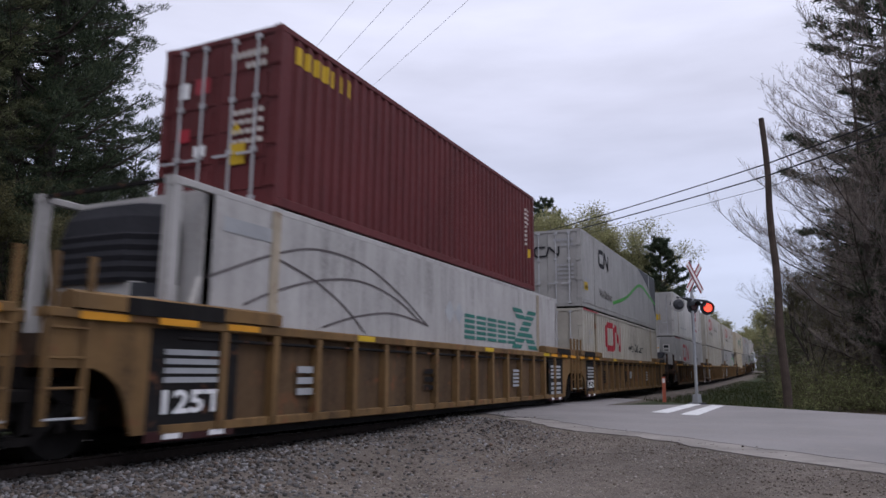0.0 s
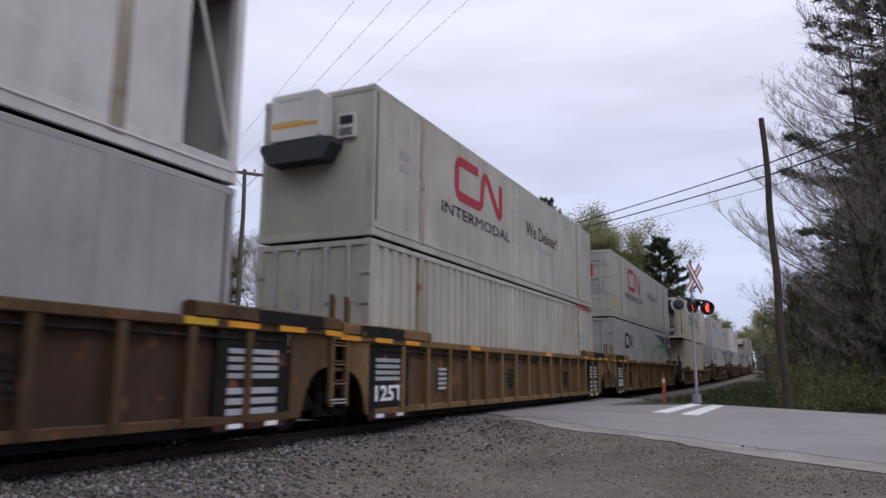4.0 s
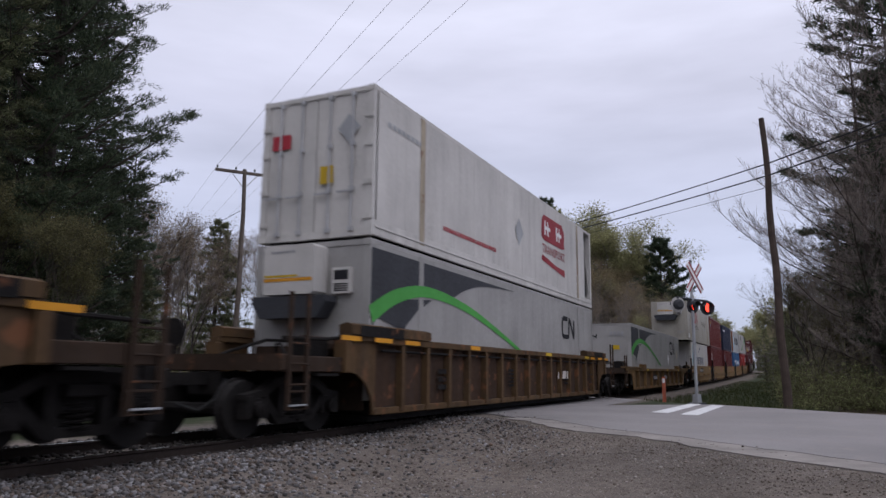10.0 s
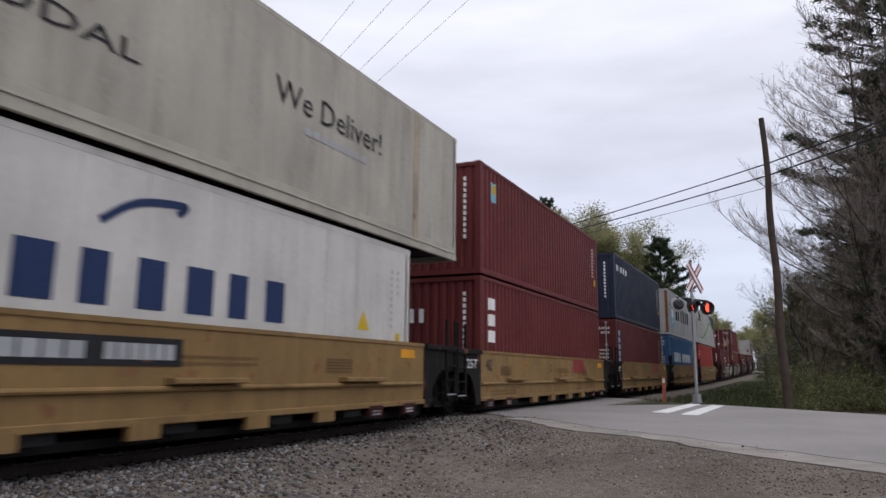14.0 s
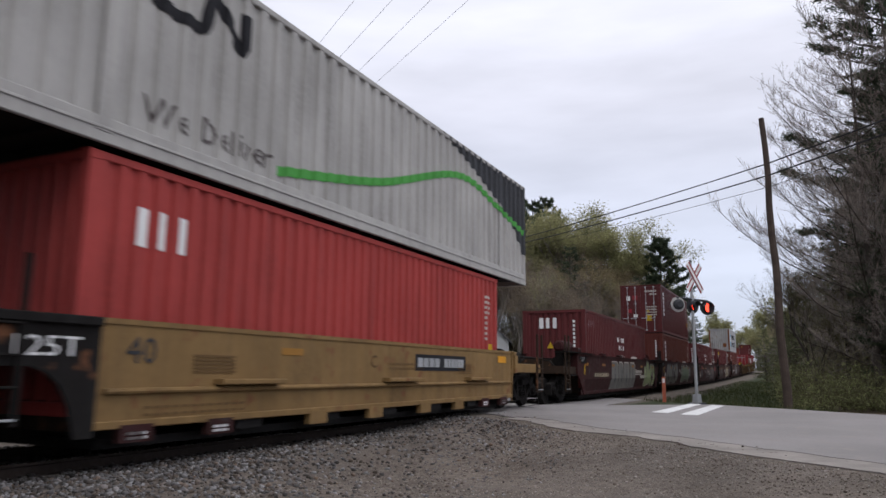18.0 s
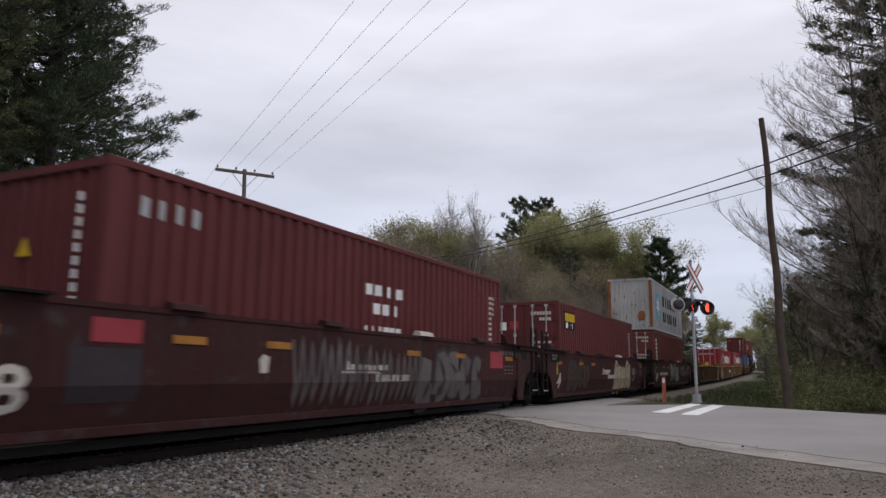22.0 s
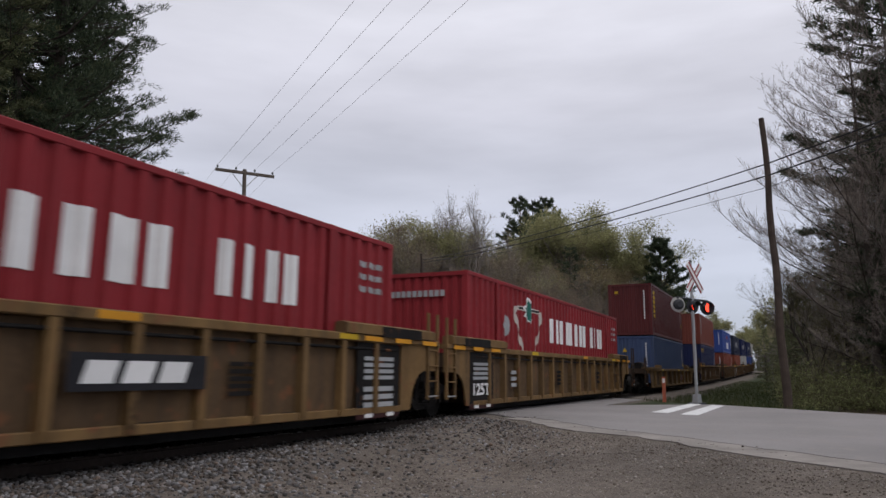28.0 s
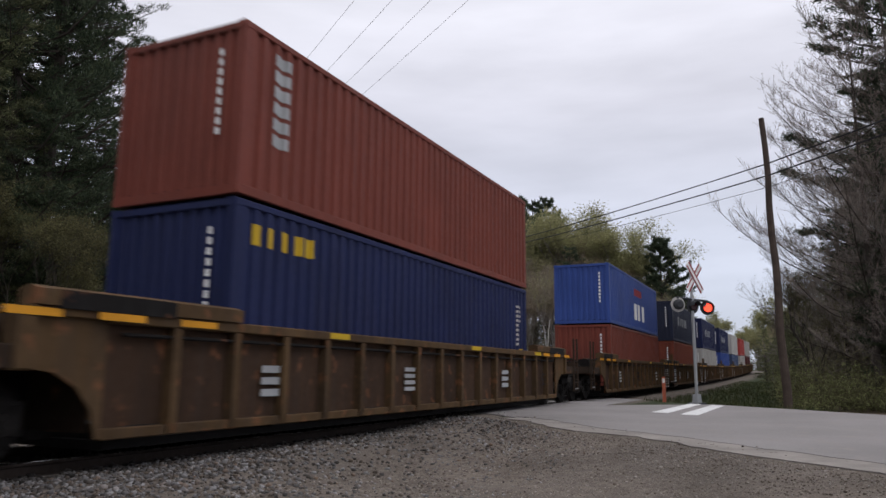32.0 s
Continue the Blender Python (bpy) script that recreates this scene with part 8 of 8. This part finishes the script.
    on_side(b, ribbon(curve_through([(5.0, 2.55 - z1), (5.5, 2.85 - z1), (6.2, 2.95 - z1), (6.1, 2.82 - z1)]), 0.1), M_NAVY)
    on_side(b, poly([(0.35, 0.4), (0.75, 0.4), (1.55, 2.75), (1.2, 2.75)]), M_SKY, "stripe", "blue and green slanted strip")
    on_side(b, poly([(0.78, 0.45), (0.88, 0.45), (1.65, 2.75), (1.57, 2.75)]), M_LIME, "stripe")
    code_bars(b, False, M_GREY)
    on_side(b, poly([(L40 - 1.9, 1.2), (L40 - 1.5, 1.2), (L40 - 1.7, 1.55)]), M_YEL, "placard")
    # wagon 10
    b = load(10, "up", "deep maroon corrugated container", L40, H96, "tex", "iso", "wave")
    on_side(b, rect(0.72, 1.12, 1.98, 2.5), M_SKY, "placard", "small blue and yellow badge")
    on_side(b, rect(0.80, 1.04, 2.2, 2.45), M_YEL, "placard", lift=0.010)
    code_bars(b), end_column(b)
    b = load(10, "lo", "deep maroon corrugated container", L40, H96, "tex", "iso", "wave")
    name_down(b, 3, 1.72 - z1, 2.95 - z1, 0.58, 0.98, M_WHITE)
    on_end(b, bars(-1.0, -0.2, 1.75, 2.1, 3), M_WHITE), end_column(b)
    # wagon 11
    b = load(11, "up", "dark navy corrugated container", L40, H96, "navy", "iso", "wave")
    on_side(b, bars(0.5, 3.0, 2.15, 2.42, 5, 0.2), M_WHITE, label="white name blocks")
    code_bars(b), end_column(b)
    b = load(11, "lo", "deep maroon corrugated container with door rods", L40, H96, "maroon", "iso", "doors")
    name_down(b, 5, 1.45 - z1, 2.95 - z1, 0.45, 0.85, M_SKY)
    door_labels(b), code_bars(b)
    # wagon 12
    b = load(12, "up", "grey corrugated container with a blue star square", L40, H96, "silver", "iso", "wave", end_colour="lightgrey")
    star_panel(b, 1.3, 2.9, 4.02 - z2, 5.62 - z2)
    on_side(b, bars(3.6, 10.7, 4.5 - z2, 5.38 - z2, 6, 0.2), M_BLACK, label="dark name blocks")
    rust_posts(b)
    b = load(12, "lo", "blue corrugated container with white name blocks", L40, H96, "blue", "iso", "doors")
    on_side(b, bars(2.1, 5.4, 1.70 - z1, 2.32 - z1, 5, 0.15), M_WHITE, label="white name blocks")
    on_side(b, bars(6.0, 10.5, 1.70 - z1, 2.28 - z1, 8, 0.15), M_WHITE, label="white name blocks")
    code_bars(b, True), code_bars(b)
    # wagon 13
    b = load(13, "up", "pale grey corrugated long container with a green line", L53, H96, "lightgrey", "wave", "doors", end_colour="offwhite")
    on_side(b, loop_mark(2.55, 4.15, 5.38 - z2, 5.95 - z2, 0.17), M_BLACK)
    letters(b, "We Deliver", 2.5, 3.85 - z2, 0.34, 2.35, M_TAUPE)
    swoosh_far(b, 4.3 - z2, 6.27 - z2, (5.0, 3.88 - z2), (11.6, 5.50 - z2), 10.6)
    b = load(13, "lo", "bright brick-red corrugated container", L40, H96, "cai", "iso", "wave")
    on_side(b, bars(0.7, 1.65, 2.36 - z1, 2.82 - z1, 3, 0.2), M_WHITE, label="white name blocks")
    code_bars(b)
    # wagons 14 to 18
    b = load(14, "lo", "maroon corrugated container with white name blocks", L40, H96, "maroon", "iso", "wave")
    on_side(b, bars(0.5, 1.6, 2.28, 2.52, 4, 0.15), M_FADE)
    on_side(b, bars(5.6, 7.1, 2.35 - z1, 2.55 - z1, 4, 0.25), M_WHITE), on_side(b, bars(5.9, 7.0, 2.0 - z1, 2.2 - z1, 3, 0.3), M_WHITE), on_side(b, bars(5.6, 7.1, 1.62 - z1, 1.78 - z1, 6, 0.2), M_WHITE)
    on_end(b, bars(-0.55, 0.25, 2.2, 2.6, 3, 0.15), M_WHITE), end_column(b)
    on_end(b, poly([(-0.25, 1.45), (0.0, 1.45), (-0.12, 1.7)]), M_YEL, "placard")
    for lv in ("up", "lo"):
        b = load(15, lv, "brown-red corrugated container with a white name column", L40, H96, "brown" if lv == "lo" else "maroon", "iso", "doors" if lv == "up" else "wave")
        name_down(b, 6, 1.05 if lv == "up" else 1.0, 2.52, 0.70, 1.08, M_WHITE)
        (door_labels if lv == "up" else end_column)(b), code_bars(b)
    b = load(16, "lo", "maroon corrugated container with white name blocks", L40, H96, "maroon", "iso", "wave")
    on_side(b, bars(0.46, 1.55, 2.28, 2.52, 4, 0.15), M_FADE)
    on_side(b, bars(5.5, 7.0, 2.32 - z1, 2.52 - z1, 4, 0.25), M_WHITE), on_side(b, bars(5.8, 6.9, 1.98 - z1, 2.18 - z1, 3, 0.3), M_WHITE), on_side(b, bars(5.5, 6.9, 1.60 - z1, 1.76 - z1, 6, 0.2), M_WHITE)
    end_column(b), code_bars(b)
    on_end(b, poly([(-0.25, 1.8), (0.0, 1.8), (-0.12, 2.05)]), M_YEL, "placard")
    b = load(17, "lo", "maroon corrugated container with a yellow and black badge", L40, H96, "maroon", "iso", "doors")
    on_side(b, rect(0.64, 1.95, 2.0, 2.62), M_BLACK, "placard", "black, yellow and white badge")
    on_side(b, rect(0.70, 1.89, 2.28, 2.56), M_YEL, "placard", lift=0.010), on_side(b, bars(0.85, 1.8, 2.05, 2.24, 4, 0.15), M_WHITE, lift=0.010)
    door_labels(b), code_bars(b)
    b = load(18, "up", "rust-streaked grey corrugated container with a blue star square", L40, H96, "silver", "iso", "wave", end_colour="rusty_grey")
    star_panel(b, 1.35, 2.9, 4.05 - z2, 5.62 - z2)
    on_side(b, bars(3.9, 9.65, 5.0 - z2, 5.62 - z2, 6, 0.2), M_BLACK, label="dark name blocks"), on_side(b, bars(3.9, 9.7, 4.05 - z2, 4.65 - z2, 7, 0.2), M_BLACK, label="dark name blocks")
    rust_posts(b, True)
    b = load(18, "lo", "brown-red corrugated container with a white name column", L40, H96, "brown", "iso", "doors")
    name_down(b, 6, 1.2, 2.52, 0.70, 1.12, M_WHITE)
    on_end(b, rect(-0.5, -0.15, 1.85, 2.25), M_WHITE, "placard"), code_bars(b, True)
    # wagons 20 and 21; wagon 19 runs empty
    for i in (20, 21):
        b = load(i, "lo", "bright red corrugated container with white blocks and triangle badge", L53, H96, "red", "wave", "wave" if i == 21 else "doors")
        on_side(b, bars(6.5, 11.0, 1.90 - z1, 2.66 - z1, 8, 0.13), M_WHITE, label="white name blocks")
        on_side(b, bars(11.6, 13.45, 1.92 - z1, 2.68 - z1, 4, 0.16), M_WHITE, label="white name blocks")
        on_side(b, ribbon([(3.9, 1.55 - z1), (3.3, 2.55 - z1), (3.35, 2.72 - z1), (3.5, 2.76 - z1), (5.3, 2.76 - z1), (5.5, 2.72 - z1), (5.55, 2.55 - z1), (4.95, 1.55 - z1)], 0.12), M_PALE, "emblem", "white triangle badge")
        on_side(b, ribbon([(3.55, 2.76 - z1), (5.3, 2.76 - z1)], 0.06), M_BLACK, lift=0.010)
        on_side(b, star(4.42, 2.74 - z1, 0.40, 9, 0.76), M_WHITE, lift=0.011), on_side(b, star(4.42, 2.72 - z1, 0.33, 9, 0.74), M_TEAL, "emblem", "green leaf badge", 0.013)
        on_side(b, poly([(2.3, 2.2 - z1), (2.6, 1.9 - z1), (2.9, 2.2 - z1), (2.6, 2.5 - z1)]), M_FADE, "placard")
        for k in range(3):
            on_side(b, bars(15.0, 15.9, 2.78 - z1 - 0.22 * k, 2.88 - z1 - 0.22 * k, 6, 0.25), M_FADE, "stencil")
        on_end(b, bars(-0.75, 0.75, 2.3, 2.45, 10, 0.25), M_FADE, "stencil"), on_end(b, rect(-0.2, 0.15, 1.0, 1.5), M_YEL, "placard")
        on_end(b, poly([(-1.0, 1.0), (-0.75, 0.75), (-0.5, 1.0), (-0.75, 1.25)]), M_FADE, "placard")
    # wagon 22
    b = load(22, "up", "maroon corrugated container with a yellow name column", L40, H96, "maroon", "iso", "wave", below=H86)
    name_down(b, 6, 1.0, 2.58, 0.48, 0.98, M_YEL)
    on_end(b, star(-0.75, 2.42, 0.16, 6), M_YEL), end_column(b), code_bars(b)
    b = load(22, "lo", "faded blue corrugated container", L40, H86, "slate", "iso", "wave")
    end_column(b), code_bars(b)
    on_end(b, poly([(-0.5, 1.7), (-0.25, 1.7), (-0.37, 1.95)]), M_YEL, "placard")
    # wagon 23
    b = load(23, "up", "dull brown-red corrugated container with a white name column", L40, H86, "brick", "iso", "wave", below=H96)
    name_down(b, 6, 0.88, 2.40, 0.70, 1.10, M_FADE)
    end_column(b, 9)
    b = load(23, "lo", "dark blue corrugated container with yellow name blocks", L40, H96, "seablue", "iso", "wave")
    on_side(b, bars(0.4, 2.0, 2.28, 2.58, 5, 0.15), M_YEL, label="yellow name blocks")
    end_column(b), code_bars(b)
    # the wagons that follow, seen far off
    rest = [(24, "royal", "brick", H86), (25, "navy", "orange", H86), (26, "seablue", "lightgrey", H86), (27, "seablue", "royal", H86), (28, "lightgrey", "slate", H86), (29, "cai", "offwhite", H86), (30, "offwhite", "maroon", H86)]
    for i, up, lo, h in rest:
        b = load(i, "up", "corrugated container in %s paint" % WORDS[up], L40, h, up, "iso", "wave", below=h)
        end_column(b, 9)
        if i == 24:
            on_side(b, bars(5.4, 8.6, 0.5, 1.3, 3, 0.12), M_WHITE, label="white name blocks"), on_side(b, bars(5.6, 8.2, 1.7, 2.05, 1, 0), M_MARK)
        elif i < 28:
            on_side(b, bars(2.5, 7.5, 1.1, 1.7, 5, 0.2), M_FADE, label="pale name blocks")
        b = load(i, "lo", "corrugated container in %s paint" % WORDS[lo], L40, h, lo, "iso", "wave")
        end_column(b, 9)


WORDS = {"royal": "royal blue", "brick": "brick red", "navy": "dark navy", "orange": "rusty orange", "seablue": "dark blue", "lightgrey": "pale grey", "slate": "slate blue", "cai": "brick red", "offwhite": "off-white", "maroon": "maroon"}


def cross_stripes(b, y0, y1, za, zb, n=7):
    """Two crossed slanting bands, each cut into level stripes."""
    h = (zb - za) / n
    for down in (0, 1):
        g = Geo()
        for k in range(n):
            t0, t1 = k / n, (k + 0.66) / n
            if down and 0.36 < (t0 + t1) / 2 < 0.64:
                continue
            w, run = (y1 - y0) * 0.34, (y1 - y0) * 0.66
            a0, a1 = (y0 + run * (1 - t0), y0 + run * (1 - t1)) if down else (y0 + run * t0, y0 + run * t1)
            g.add([(a0, za + t0 * (zb - za), 0), (a0 + w, za + t0 * (zb - za), 0), (a1 + w, za + t1 * (zb - za), 0), (a1, za + t1 * (zb - za), 0)], [(0, 1, 2, 3)])
        on_side(b, g, M_TEAL, "emblem", "striped green cross", 0.006 + 0.003 * down)


def hr_panel(b, z2):
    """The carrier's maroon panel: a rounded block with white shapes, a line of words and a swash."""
    y0, y1, za = 10.0, 12.5, 4.15 - z2
    pr = [(y0, za + 1.0), (y0 + 0.05, za + 1.55), (y0 + 0.25, za + 1.72), (y1 - 0.25, za + 1.72), (y1, za + 1.5), (y1, za + 0.95), (y1 - 0.3, za + 0.9), (y0 + 0.3, za + 0.9)]
    on_side(b, poly(pr), M_MARK, "emblem", "maroon carrier panel")
    for p, q in ((y0 + 0.3, y0 + 0.9), (y0 + 1.55, y0 + 2.15)):
        on_side(b, bars(p, q, za + 1.08, za + 1.55, 2, 0.4), M_WHITE, lift=0.011)
        on_side(b, rect(p, q, za + 1.26, za + 1.38), M_WHITE, lift=0.012)
    letters(b, "TRANSPORT", y0 + 0.05, za + 0.5, 0.28, 2.5, M_MARK)
    sw = curve_through([(y0 + 0.05, za + 0.42), (y0 + 0.8, za + 0.34), (y0 + 1.6, za + 0.24), (y1, za + 0.22)], 6)
    on_side(b, poly([(y0, za + 0.25)] + [(y1, za - 0.02), (y1, za + 0.22)] + sw[::-1]), M_MARK)


def intermodal(b, m, z2, y=8.55):
    on_side(b, loop_mark(3.7, 6.5, 5.0 - z2, 5.85 - z2, 0.22), m)
    letters(b, "INTERMODAL", 2.9, 4.45 - z2, 0.26, 4.3, M_BLACK)
    letters(b, "We Deliver!", y, 4.92 - z2, 0.42, 3.1, M_BLACK)
    on_side(b, bars(y + 0.75, y + 2.65, 4.62 - z2, 4.74 - z2, 8, 0.3), M_FADE, "stencil")
    on_side(b, bars(1.0, 1.5, 4.85 - z2, 5.4 - z2, 2, 0.3, 2), M_GREY, "stencil")


def low_swoosh(b, z1):
    on_side(b, loop_mark(2.5, 4.05, 2.2 - z1, 2.75 - z1, 0.16), M_BLACK)
    L = b["L"]
    edge = curve_through([(10.4, 3.12 - z1), (12.5, 2.85 - z1), (14.5, 2.35 - z1), (15.7, 1.70 - z1)], 6)
    on_side(b, poly(edge + [(L - 0.02, 1.5 - z1), (L - 0.02, 3.14 - z1)]), M_DARK, "emblem", "charcoal swoosh")
    on_side(b, ribbon(curve_through([(8.6, 1.5 - z1), (9.4, 1.8 - z1), (10.8, 2.35 - z1), (12.2, 2.57 - z1), (13.8, 2.42 - z1), (15.2, 1.95 - z1), (16.0, 1.55 - z1)], 6), 0.16), M_GREEN, "stripe", "green line", 0.011)
    on_side(b, bars(15.2, 15.9, 2.6 - z1, 2.75 - z1, 4), M_WHITE, "stencil", lift=0.011)
    on_side(b, poly([(5.1, 1.4), (5.35, 1.1), (5.6, 1.4), (5.35, 1.7)]), M_FADE, "placard")
    on_side(b, bars(0.6, 1.7, 1.9, 2.2, 1, 0, 3), M_FADE, "stencil")


def star_panel(b, y0, y1, za, zb):
    on_side(b, rect(y0, y1, za, zb), M_SKY, "emblem", "sky-blue square with a white star")
    on_side(b, star((y0 + y1) / 2, (za + zb) / 2, (y1 - y0) * 0.44), M_WHITE, "emblem", lift=0.011)


def rust_posts(b, heavy=False):
    m = surface("rusted_paint", (0.22, 0.085, 0.035), rough=0.9, var=0.4, scale=2.5, grain=14, bump=0.2)
    for ob in b.children:
        if ob.name.startswith("corner_post") and ob.location.y < 1:
            ob.material_slots[0].material = m
    if heavy:
        r = random.Random(8)
        for k in range(9):
            y, z = r.uniform(-1.0, 1.0), r.uniform(0.3, 2.4)
            w, h = r.uniform(0.03, 0.08), r.uniform(0.1, 0.32)
            on_end(b, poly([(y, z), (y + w, z + 0.03), (y + w * 0.9, z + h), (y + w * 0.2, z + h * 0.85)]), m, "rust_stain")
        on_end(b, poly([(0.45, 0.55), (0.75, 0.5), (0.85, 0.8), (0.78, 1.05), (0.5, 1.0), (0.4, 0.75)]), m, "rust_stain")


build_boxes()


# ---- what moves ----
def motions():
    for thing, s0, z in ROLLING:
        stops = [s0] + [q for q in (560, 500, 440, 380, 320, 280, 250, 225, 205, 190, 175, 160, 150, 140, 120, 95, 70, 45, 20) if s0 > q + 4 and q > s0 - SPEED * 32 + 4] + [s0 - SPEED * 32]
        walk(thing, [((s0 - q) / SPEED, track_pose(q, z)) for q in stops])
    for lens, m, phase in FLASHERS:
        rows, flip = [(0.0, m @ Matrix.Rotation(0 if phase == 0 else math.pi, 4, "Z"))], 0
        for k in range(32):
            on0, off0 = k + 0.80, k + 0.25
            for t0 in (off0, on0):
                for j in range(4):
                    a = (j / 3) * math.pi + (flip % 2) * math.pi + (0 if phase == 0 else math.pi)
                    rows.append((t0 + j / 30, m @ Matrix.Rotation(a, 4, "Z")))
                flip += 1
        rows = [q for q in rows if q[0] <= 31.95]
        rows.append((32.0, rows[-1][1]))
        walk(lens, rows)


motions()
